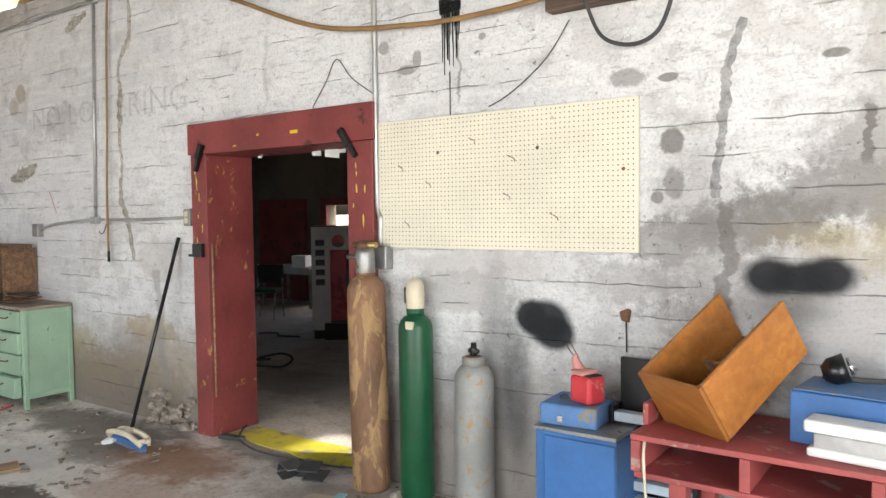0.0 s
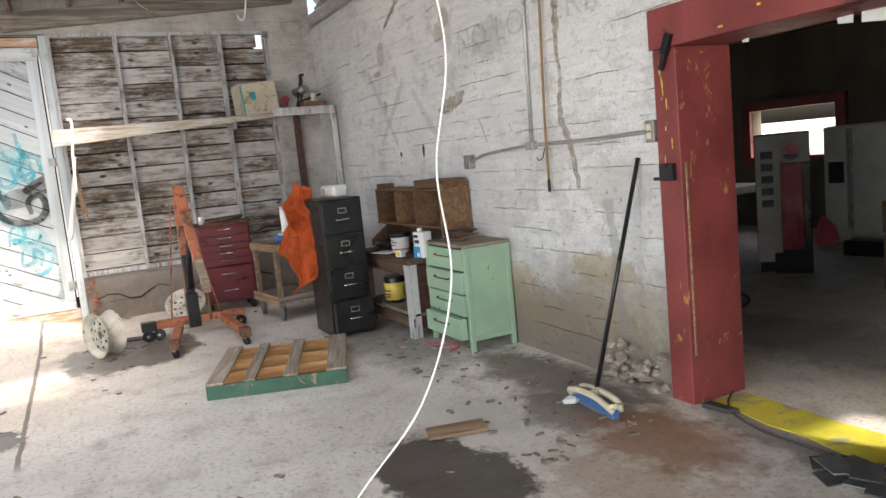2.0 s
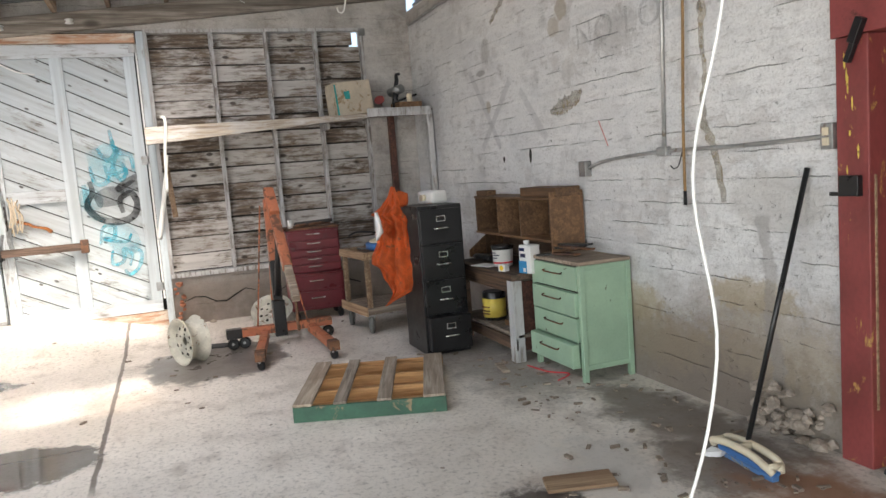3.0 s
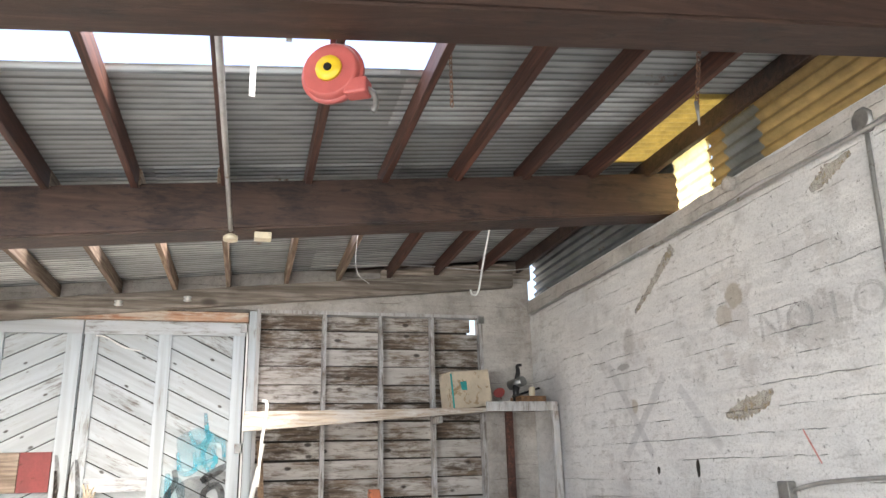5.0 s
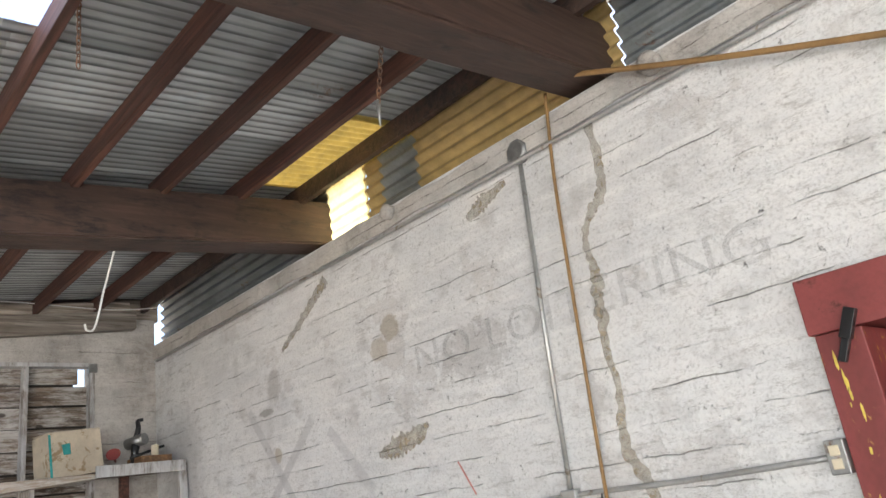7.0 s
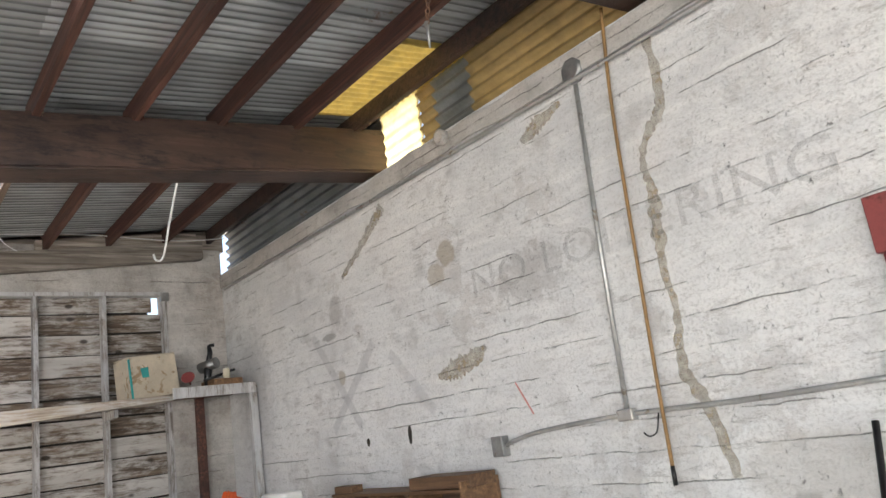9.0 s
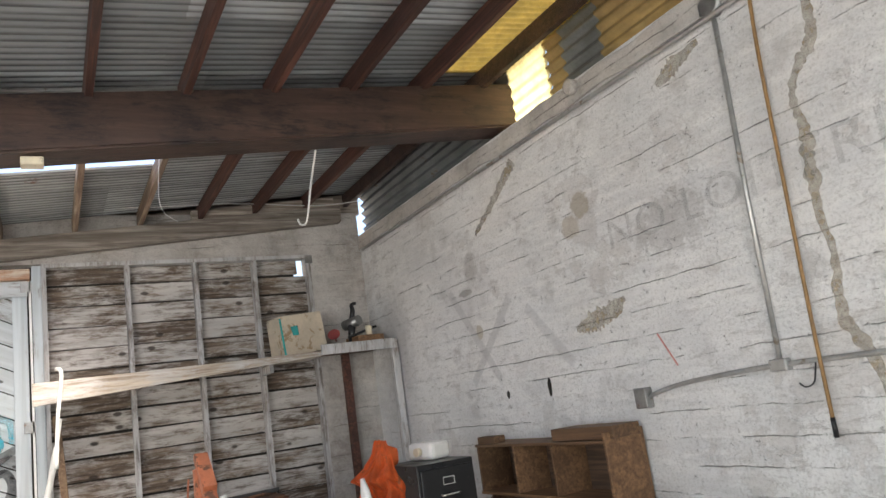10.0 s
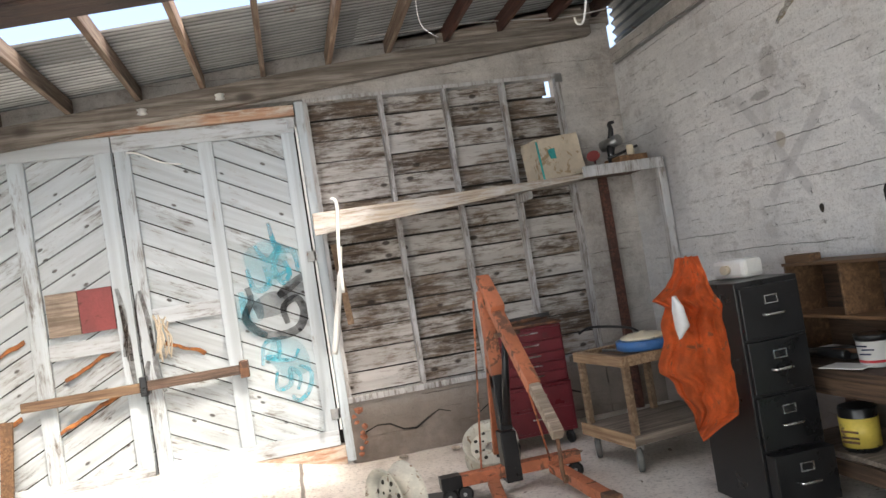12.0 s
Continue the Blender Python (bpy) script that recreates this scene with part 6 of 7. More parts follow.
part("top_board", block(-0.78, 0.76, -0.13, 0.16, 0.575, 0.595, 0.003), HUTCH, hutch)
part("bottom_board", block(-0.76, 0.76, -0.14, 0.16, 0.235, 0.257, 0.003), HUTCH, hutch)
part("back", block(-0.76, 0.76, 0.145, 0.16, 0.0, 0.575, 0.002), DESK, hutch)
for x in (-0.76, -0.26, 0.2):
    part("divider", block(x, x + 0.02, -0.13, 0.145, 0.257, 0.575, 0.002), HUTCH, hutch)
part("end_panel", block(0.765, 0.787, -0.14, 0.16, 0.0, 0.64, 0.003), HUTCH, hutch)
part("end_panel", block(-0.785, -0.763, -0.04, 0.16, 0.0, 0.595, 0.003), HUTCH, hutch)
bm = block(-0.782, -0.766, -0.22, -0.041, 0.0, 0.2, 0.002)
for v in bm.verts:
    if v.co.z > 0.1 and v.co.y < -0.1:
        v.co.z -= 0.13
part("curved_foot", bm, HUTCH, hutch)
single("cigar_box", block(-0.3, 0.28, -0.12, 0.1, 0, 0.075, 0.005), HUTCH, "flat brown wooden box on the pigeonhole unit", "box", (-7.4, 3.56, 1.337), 3)
single("wood_block", block(-0.1, 0.12, -0.05, 0.05, 0, 0.05, 0.004), HUTCH, "small brown offcut on the pigeonhole unit", "wood block", (-8.6, 3.5, 1.333), 5)
pail = thing("paint_pail", (-7.86, 3.3, 0.737), 20, "white paint pail with black drips and a red band", "pail")
part("pail", lathe([(0.075, 0), (0.085, 0.01), (0.094, 0.17), (0.098, 0.172), (0.098, 0.18), (0.088, 0.181)], 28), PAPER, pail)
part("band", lathe([(0.0865, 0.028), (0.0875, 0.043)], 28), RED_PLASTIC, pail)
part("paint_drip", lathe([(0.096, 0.15), (0.1, 0.172), (0.1, 0.183), (0.08, 0.1845)], 28), BLACK, pail, "black paint round the rim")
for a, z in ((4.4, 0.12), (4.9, 0.1), (4.65, 0.075)):
    part("print_bar", block(-0.035, 0.03, -0.097, -0.0925, z, z + 0.008, 0.001, pose(0, 0, 0, 0, 0, (a - 4.7) * 40)), NAVY, pail)
can = thing("solvent_can", (-7.3, 3.28, 0.737), 12, "rectangular solvent can with a white and blue label", "can")
part("can", block(-0.075, 0.075, -0.05, 0.05, 0, 0.23, 0.008), PAPER, can)
part("label", block(-0.076, 0.02, -0.054, -0.05, 0.0, 0.1, 0.001), BLUE_CAN, can)
part("print_bar", block(-0.05, 0.01, -0.0555, -0.05, 0.13, 0.16, 0.001), NAVY, can)
part("print_bar", block(-0.06, 0.0, -0.0555, -0.05, 0.18, 0.205, 0.001), NAVY, can)
part("barcode", block(-0.02, 0.012, -0.0575, -0.054, 0.012, 0.045, 0.001), PAPER, can)
part("cap", lathe([(0.024, 0), (0.024, 0.03), (0.02, 0.032)], 16, Matrix.Translation((-0.03, 0, 0.23))), WHITE, can)
box_y = thing("small_carton", (-7.55, 3.16, 0.737), 25, "small yellow and white carton on the workbench", "box")
part("carton", block(-0.035, 0.035, -0.03, 0.03, 0, 0.06, 0.003), PAPER, box_y)
part("print", lathe([(0.022, 0), (0.02, 0.002)], 14, pose(-0.0, -0.0305, 0.03, 90, 0, 0)), YELLOW, box_y)
single("paper_sheet", roughen(block(-0.14, 0.12, -0.08, 0.07, 0, 0.006, 0.001), 0.015, 6), PAPER, "crumpled printed paper on the workbench", "paper", (-7.92, 3.17, 0.745), 15)
tools = thing("tool_heap", (-8.25, 3.35, 0.737), 0, "dark heap of greasy tools at the back of the bench", "tools")
part("grip", pipe(curve_pts([(-0.25, -0.05, 0.03), (0, -0.12, 0.06), (0.2, -0.08, 0.05)], 5), [0.02 + 0.001 * i for i in range(11)], 8), BLACK, tools)
part("bar", pipe([(-0.3, 0.05, 0.02), (0.3, -0.02, 0.07)], 0.014, 8), RUST, tools)
part("cloth", roughen(block(-0.2, 0.15, -0.02, 0.14, 0, 0.05, 0.02), 0.05, 7.0), RUBBER, tools)
tub = thing("yellow_tub", (-8.05, 3.27, 0.232), 0, "oil tub with a yellow label under the workbench", "tub")
part("tub", lathe([(0.09, 0), (0.1, 0.01), (0.105, 0.25), (0.098, 0.26)], 26), BLACK, tub)
part("label", lathe([(0.1045, 0.03), (0.1075, 0.2)], 26), OIL_CAN, tub, "yellow printed label")
for z in (0.06, 0.085, 0.12):
    part("print_bar", block(-0.05, 0.05, -0.1125, -0.106, z, z + 0.012, 0.001, pose(0, 0, 0, 0, 0, 20)), RUST, tub)
single("wood_block", block(-0.12, 0.12, -0.05, 0.05, 0, 0.045, 0.004), HUTCH, "brown offcut on the lower bench shelf", "wood block", (-7.65, 3.3, 0.232), 10)

chest = thing("green_drawer_cabinet", (-6.915, 3.5, 0), 0, "mint-green steel drawer cabinet with worn edges and a drawer ajar", "drawer cabinet")
part("carcass", block(-0.36, 0.365, -0.19, 0.21, 0.09, 0.86, 0.006), GREEN, chest)
part("top", block(-0.38, 0.378, -0.225, 0.215, 0.862, 0.888, 0.005), GREYWOOD, chest, "worn bare wooden top")
for x in (-0.37, 0.335):
    for y in (-0.215, 0.175):
        part("leg", block(x, x + 0.04, y, y + 0.04, 0, 0.861, 0.004), GREEN, chest)
part("side_frame", block(0.364, 0.374, -0.175, 0.175, 0.09, 0.13, 0.003), GREEN, chest)
part("side_frame", block(0.364, 0.374, -0.175, 0.175, 0.82, 0.86, 0.003), GREEN, chest)
for k in range(4):
    z0 = 0.105 + 0.189 * k
    out = (0.06, 0.012, 0.02, 0.0)[k]
    d = part("drawer", block(-0.325, 0.33, -0.222 - out, -0.19 - out * 0.5, z0, z0 + 0.176, 0.005), GREEN, chest)
    part("pull", pipe(curve_pts([(-0.13, -0.224 - out, z0 + 0.12), (-0.12, -0.244 - out, z0 + 0.112), (0.12, -0.244 - out, z0 + 0.112), (0.13, -0.224 - out, z0 + 0.12)], 3), 0.0055, 6), RUST, d, "rusty wire pull")
    part("gap", block(-0.32, 0.33, -0.205, -0.195, z0 + 0.177, z0 + 0.188, 0), HOLE, chest)
random.seed(31)
for k in range(7):
    single("scrap_metal", block(-0.14 + 0.02 * (k % 3), 0.13, -0.025, 0.025, 0, 0.014, 0.003), RUST if k % 2 else BLACK, "flat rusty offcut lying on the drawer cabinet", "scrap metal", (-6.95 + random.uniform(-0.14, 0.12), 3.46 + random.uniform(-0.1, 0.12), 0.889 + 0.0145 * k), random.uniform(0, 180), group="scrap on the drawer cabinet")

# ---- engine hoist ----
hoist = thing("engine_hoist", (-9.46, 1.52, 0), 0, "faded orange engine hoist with its boom folded down", "engine hoist")
part("cross_bar", block(-0.05, 0.05, -0.5, 0.52, 0.12, 0.2, 0.006), HOIST, hoist)
part("bar_sleeve", block(-0.056, 0.056, -0.53, -0.38, 0.113, 0.207, 0.006), BLACK, hoist)
part("mast_foot", block(-0.065, 0.065, -0.06, 0.06, 0.08, 0.44, 0.008), BLACK, hoist)
part("mast_lower", block(-0.05, 0.05, -0.045, 0.045, 0.45, 0.85, 0.006), BLACK, hoist)
part("mast", block(-0.045, 0.045, -0.045, 0.045, 0.75, 1.46, 0.006), HOIST, hoist)
part("brace", block(-0.02, 0.02, -0.03, 0.03, 0, 1.15, 0.004, pose(-0.36, 0, 0.2, 0, 17, 0)), HOIST, hoist)
for y0, y1 in ((-0.16, -0.33), (0.30, 0.33)):
    ang = math.degrees(math.atan2(y1 - y0, 1.0))
    leg = part("leg", block(0, 0.98, -0.04, 0.04, 0.09, 0.165, 0.006, pose(0.05, y0, 0, 0, 0, ang)), HOIST, hoist)
    end = pose(0.05, y0, 0, 0, 0, ang) @ Vector((0.95, 0, 0))
    part("leg_sleeve", block(-0.07, 0.06, -0.046, 0.046, 0.085, 0.171, 0.006, Matrix.Translation((end.x, end.y, 0)) @ pose(0, 0, 0, 0, 0, ang)), RUST, leg)
    cst = part("caster", lathe([(0.03, -0.015), (0.042, -0.012), (0.042, 0.012), (0.03, 0.015)], 18, pose(end.x, end.y, 0.042, 90, 0, 30)), BLACK, leg)
    part("fork", block(end.x - 0.02, end.x + 0.02, end.y - 0.022, end.y + 0.022, 0.06, 0.09, 0.004), STEEL, leg)
for y in (-0.47, -0.36, 0.48):
    cst = part("caster", lathe([(0.04, -0.016), (0.058, -0.012), (0.058, 0.012), (0.04, 0.016)], 18, pose(0.0, y, 0.058, 90, 0, 70)), BLACK, hoist)
    part("caster_hub", lathe([(0.014, -0.02), (0.014, 0.02)], 10, pose(0.0, y, 0.058, 90, 0, 70)), STEEL, cst)
BOOM = Matrix.Translation((-0.02, 0.02, 1.46)) @ pose(0, 0, 0, 0, 37, 0)
part("boom", block(-0.05, 1.02, -0.042, 0.042, -0.045, 0.045, 0.006, BOOM), HOIST, hoist)
part("boom_extension", block(1.0, 1.42, -0.034, 0.034, -0.036, 0.036, 0.005, BOOM), GREYWOOD, hoist, "dull extension bar")
part("boom_head", block(-0.08, 0.3, -0.05, 0.05, 0.02, 0.085, 0.006, BOOM), HOIST, hoist)
part("pin", pipe([BOOM @ Vector((0.5, -0.09, 0)), BOOM @ Vector((0.5, 0.09, 0))], 0.015, 8), RUST, hoist)
tip = BOOM @ Vector((1.4, 0, -0.03))
part("chain_hook", pipe(curve_pts([tip, tip + Vector((0.01, 0, -0.1)), tip + Vector((0.0, 0.0, -0.2)), tip + Vector((0.03, 0, -0.26)), tip + Vector((0.06, 0, -0.22))], 4), 0.013, 8), RUST, hoist)
part("jack", pipe([(0.06, 0, 0.5), (0.3, 0.02, 1.12)], [0.035, 0.02], 10), BLACK, hoist)
part("rod", pipe([(-0.02, -0.08, 1.4), (0.0, -0.22, 0.2)], 0.008, 6), HOIST, hoist)
part("rod", pipe([(0.35, 0.06, 1.1), (0.12, 0.26, 0.2)], 0.008, 6), HOIST, hoist)


def wheel_rim(at, turn, label):
    """A bare steel car wheel: barrel, flanges, dished disc with a hub hole and slots."""
    ob = thing("wheel_rim", at, turn, label, "wheel rim", group="bare wheel rims")
    R = 0.215
    bm = bmesh.new()
    prof = ((R, -0.1), (R + 0.008, -0.092), (R - 0.012, -0.08), (R - 0.02, -0.04), (R - 0.045, -0.02), (R - 0.045, 0.03), (R - 0.02, 0.05), (R - 0.012, 0.08), (R + 0.008, 0.092), (R, 0.1), (R - 0.03, 0.06), (R - 0.057, 0.03), (R - 0.057, -0.02), (R - 0.03, -0.06), (R, -0.1))
    n = 40
    rings = [[bm.verts.new((r * math.cos(2 * math.pi * k / n), r * math.sin(2 * math.pi * k / n), z)) for k in range(n)] for r, z in prof]
    for a, b in zip(rings, rings[1:]):
        for k in range(n):
            bm.faces.new((a[k], a[(k + 1) % n], b[(k + 1) % n], b[k])).smooth = True
    part("barrel", bm, RIM, ob)
    bm = bmesh.new()
    prof = ((0.17, 0.03), (0.14, 0.05), (0.1, 0.062), (0.07, 0.05), (0.045, 0.05), (0.04, 0.04))
    rings = [[bm.verts.new((r * math.cos(2 * math.pi * k / n), r * math.sin(2 * math.pi * k / n), z)) for k in range(n)] for r, z in prof]
    for a, b in zip(rings, rings[1:]):
        for k in range(n):
            bm.faces.new((a[k], b[k], b[(k + 1) % n], a[(k + 1) % n])).smooth = True
    disc = part("disc", bm, RIM, ob, "rusty cream disc")
    for k in range(5):
        a = 2 * math.pi * k / 5
        part("bolt_hole", lathe([(0.01, 0), (0.01, 0.003)], 10, Matrix.Translation((0.072 * math.cos(a), 0.072 * math.sin(a), 0.053))), HOLE, disc)
    for k in range(8):
        a = 2 * math.pi * (k + 0.5) / 8
        part("slot", lathe([(0.016, 0), (0.016, 0.003)], 10, pose(0.125 * math.cos(a), 0.125 * math.sin(a), 0.055, 0, 12, math.degrees(a))), HOLE, disc)
    return ob


wheel_rim((-9.15, 0.64, 0.222), (90, 0, 28), "bare white steel wheel rim standing on its edge")
wheel_rim((-9.98, 1.52, 0.2), (38, 0, 75), "bare white steel wheel rim leaning behind the hoist")
single("floor_mat", roughen(block(-0.09, 0.09, -0.3, 0.3, 0, 0.012, 0.003), 0.01, 5), RUBBER, "flat strip of black rubber on the floor", "rubber strip", (-9.75, 0.85, 0.002), -15)

# ---- tool chest and cart ----
tc = thing("tool_chest", (-10.62, 2.11, 0), -3, "maroon rolling tool chest with many drawers", "tool chest")
part("cabinet", block(-0.24, 0.22, -0.31, 0.31, 0.12, 0.55, 0.008), MAROON, tc)
part("top_chest", block(-0.24, 0.215, -0.3, 0.3, 0.552, 1.05, 0.008), MAROON, tc)
part("lid", block(-0.245, 0.225, -0.31, 0.31, 1.052, 1.075, 0.005), RUST, tc, "dusty open lid")
for z0, h in ((0.15, 0.19), (0.36, 0.17), (0.57, 0.085), (0.66, 0.08), (0.745, 0.08), (0.83, 0.1), (0.935, 0.1)):
    d = part("drawer", block(0.2, 0.232, -0.285, 0.285, z0, z0 + h - 0.008, 0.004), MAROON, tc)
    part("pull", block(0.233, 0.245, -0.08, 0.08, z0 + h * 0.55, z0 + h * 0.55 + 0.012, 0.003), CHROME, d, "chrome pull")
for x in (-0.18, 0.17):
    for y in (-0.25, 0.25):
        part("caster", lathe([(0.04, -0.015), (0.055, -0.012), (0.055, 0.012), (0.04, 0.015)], 16, pose(x, y, 0.055, 90, 0, 20)), BLACK, tc)
        part("caster_fork", block(x - 0.03, x + 0.03, y - 0.02, y + 0.02, 0.08, 0.122, 0.004), BLACK, tc)
single("tape_roll", lathe([(0.03, 0), (0.03, 0.09)], 16), WHITE, "small pale cylinder on the tool chest", "tin", (-10.5, 1.87, 1.077))
tools = thing("tool_heap", (-10.6, 2.15, 1.077), 0, "low heap of dark tools on the tool chest", "tools")
part("bar", pipe([(-0.1, -0.2, 0.03), (0.05, 0.22, 0.05)], 0.02, 8), RUBBER, tools)
part("bar", pipe([(0.1, -0.22, 0.02), (0.0, 0.2, 0.03)], 0.016, 8), RUST, tools)

cart = thing("workshop_cart", (-9.58, 2.64, 0), 8, "wooden two-tier workshop cart on large grey casters", "cart")
for x in (-0.33, 0.29):
    for y in (-0.3, 0.3):
        part("post", block(x, x + 0.045, y, y + 0.05, 0.22, 0.80, 0.004), BARE, cart)
part("top_frame", block(-0.35, 0.355, -0.32, -0.27, 0.765, 0.84, 0.004), BARE, cart)
part("top_frame", block(-0.35, 0.355, 0.33, 0.38, 0.765, 0.84, 0.004), BARE, cart)
part("top_frame", block(-0.35, -0.30, -0.268, 0.328, 0.765, 0.84, 0.004), BARE, cart)
part("top_frame", block(0.305, 0.355, -0.268, 0.328, 0.765, 0.84, 0.004), BARE, cart)
part("top_board", block(-0.298, 0.303, -0.268, 0.328, 0.785, 0.805, 0.003), DESK, cart, "dark stained top")
part("lower_shelf", block(-0.35, 0.36, -0.32, 0.6, 0.2, 0.27, 0.004), GREYWOOD, cart)
part("lower_rail", block(-0.355, 0.365, -0.34, -0.322, 0.19, 0.285, 0.003), BARE, cart)
for x in (-0.28, 0.29):
    for y in (-0.26, 0.45):
        c = part("caster", lathe([(0.075, -0.022), (0.09, -0.017), (0.09, 0.017), (0.075, 0.022)], 24, pose(x, y, 0.09, 90, 0, -30)), CASTER, cart)
        part("caster_disc", lathe([(0.062, -0.026), (0.062, 0.026)], 18, pose(x, y, 0.09, 90, 0, -30)), STEEL, c)
        part("caster_fork", block(x - 0.025, x + 0.025, y - 0.036, y + 0.036, 0.15, 0.2, 0.005), STEEL, cart)
part("handle", pipe(curve_pts([(-0.33, 0.36, 0.8), (-0.45, 0.34, 0.92), (-0.6, 0.05, 0.98), (-0.58, -0.1, 0.95)], 5), 0.011, 6), BLACK, cart)
part("side_rod", pipe([(0.33, 0.5, 0.24), (0.2, 0.36, 0.78)], 0.012, 6), BLACK, cart)
cleaner = thing("air_cleaner", (-9.42, 2.68, 0.842), 0, "blue round engine air cleaner with a cream lid on the cart", "air cleaner")
part("pan", lathe([(0.19, 0), (0.21, 0.012), (0.21, 0.07), (0.2, 0.075)], 32), BLUE, cleaner)
part("lid", lathe([(0.165, 0.076), (0.175, 0.085), (0.16, 0.1), (0.13, 0.104), (0.12, 0.112), (0.04, 0.118), (0.02, 0.13)], 32), CREAM, cleaner, "dusty cream lid")
single("wrench", pipe([(-0.1, 0, 0.012), (0.12, 0.04, 0.012)], 0.012, 6), STEEL, "steel wrench on the cart", "wrench", (-9.5, 2.45, 0.842), 20)

# ---- pallet, broom and floor litter ----
pal = thing("pallet", (-7.24, 1.9, 0), 71, "wooden pallet with a green front board, grey slats and orange sides", "pallet")
L, Wd = 1.04, 1.12
part("front_board", block(-L / 2, L / 2, -Wd / 2, -Wd / 2 + 0.03, 0.0, 0.105, 0.004), plain("flaking_green_paint", (0.05, 0.13, 0.085), 0.6, 0, 0.2, 5, 50, 0.2, (0.35, 0.26, 0.16), 0.25), pal, "green-painted front board")
for k, y in enumerate((-0.2, 0.14, 0.42)):
    part("board", block(-L / 2 + 0.01, L / 2 - 0.01, Wd / 2 * 0 + y - 0.0, y + 0.03, 0.0, 0.095, 0.004), PALLET, pal)
part("back_board", block(-L / 2, L / 2, Wd / 2 - 0.03, Wd / 2, 0, 0.1, 0.004), PALLET, pal)
part("base_board", block(-L / 2 + 0.02, L / 2 - 0.02, -Wd / 2 + 0.032, Wd / 2 - 0.032, 0.0, 0.018, 0.003), PALLET, pal)
for x, w in ((-0.455, 0.13), (-0.2, 0.09), (0.1, 0.1), (0.44, 0.15)):
    part("slat", block(x - w / 2, x + w / 2, -Wd / 2 + 0.001, Wd / 2 - 0.002, 0.1065, 0.126, 0.004), SLAT, pal)
broom = thing("push_broom", (0, 0, 0), 0, "push broom with a black handle leaning on the wall", "broom")
part("handle", pipe([(-4.905, 3.705, 1.49), (-4.905, 3.26, 0.1)], 0.014, 10), BLACK, broom)
HB = Matrix.Translation((-4.87, 3.22, 0)) @ pose(0, 0, 0, 0, 0, -4) @ Matrix.Scale(0.82, 4)
part("head", block(-0.24, 0.27, -0.035, 0.03, 0.035, 0.075, 0.012, HB), BLUE, broom, "blue plastic head")
part("bristles", block(-0.23, 0.26, -0.028, 0.024, 0.0, 0.036, 0.006, HB), BLUE_DUSTY, broom, "worn blue bristles")
for y in (-0.055, 0.05):
    line = [HB @ p for p in curve_pts([(-0.28, y * 0.5, 0.06), (-0.25, y, 0.1), (-0.12, y, 0.125), (0.0, y, 0.13), (0.12, y, 0.125), (0.23, y, 0.1), (0.27, y * 0.5, 0.06)], 5)]
    part("brace", pipe(line, 0.02, 10), CREAM, broom, "cream plastic brace")
for x in (-0.26, 0.0, 0.25):
    z = 0.13 if x == 0 else 0.09
    part("brace_bar", pipe([HB @ Vector((x, -0.055, z)), HB @ Vector((x, 0.05, z))], 0.019, 10), CREAM, broom)
single("plank_scrap", roughen(block(-0.18, 0.18, -0.085, 0.085, 0, 0.02, 0.004), 0.02, 5), BARE, "split pale plywood scrap on the floor", "board", (-5.11, 2.38, 0.004), 75)
single("paper_scrap", roughen(block(-0.05, 0.05, -0.03, 0.03, 0, 0.03, 0.004), 0.03, 12), WHITE_CLOTH, "crumpled white scrap on the floor", "paper", (-5.05, 3.18, 0.004), 20)
single("plank_scrap", block(-0.13, 0.13, -0.03, 0.03, 0, 0.02, 0.004), GREYWOOD, "short pale offcut on the floor", "board", (-7.25, 2.95, 0.003), -10)
cord = thing("electric_cord", (0, 0, 0), 0, "thin red cord lying under the drawer cabinet", "cord")
part("cord", pipe(curve_pts([(-7.2, 3.15, 0.01), (-6.95, 3.2, 0.01), (-6.8, 3.3, 0.012), (-6.7, 3.15, 0.01)], 6), 0.006, 6), RED_PLASTIC, cord)
random.seed(77)
bm = bmesh.new()
for k in range(420):
    zone = random.random()
    if zone < 0.35:
        p = (random.uniform(-8.2, -5.2), random.uniform(2.7, 3.65))
    elif zone < 0.55:
        p = (random.uniform(-5.2, -4.4), random.uniform(2.2, 3.5))
    elif zone < 0.7:
        p = (random.uniform(-2.9, -1.6), random.uniform(3.2, 3.7))
    else:
        p = (random.uniform(-10.5, -3.0), random.uniform(-1.5, 3.2))
    s = random.choice((0.006, 0.008, 0.012, 0.02, 0.028))
    a = random.uniform(0, math.pi)
    box(bm, -s, s, -s * random.uniform(0.2, 0.6), s * 0.4, 0, s * random.uniform(0.15, 0.6), 0, pose(p[0], p[1], floor_height(*p) + 0.001, random.uniform(-8, 8), 0, math.degrees(a)))
single("floor_litter", bm, GREYWOOD, "scattered wood chips, grit and crumbs on the floor", "litter", kind="stuff")
random.seed(9)
for k in range(82):
    a = random.random()
    if k < 62:
        p = (random.uniform(-5.35, -4.78), 3.735 - abs(random.gauss(0, 0.045)), random.uniform(0.0, 0.05) + max(0, random.gauss(0.08, 0.12)))
        r = random.uniform(0.025, 0.075)
    else:
        p = (random.uniform(-2.7, -1.7), 3.66 - abs(random.gauss(0, 0.07)), 0.01)
        r = random.uniform(0.015, 0.05)
    single("rubble", lump(r, k, 0.7), RUBBLE, "broken lump of concrete at the foot of the wall", "rubble", (p[0], p[1], max(p[2], r * 0.4)), random.uniform(0, 360), group="rubble at the wall foot")
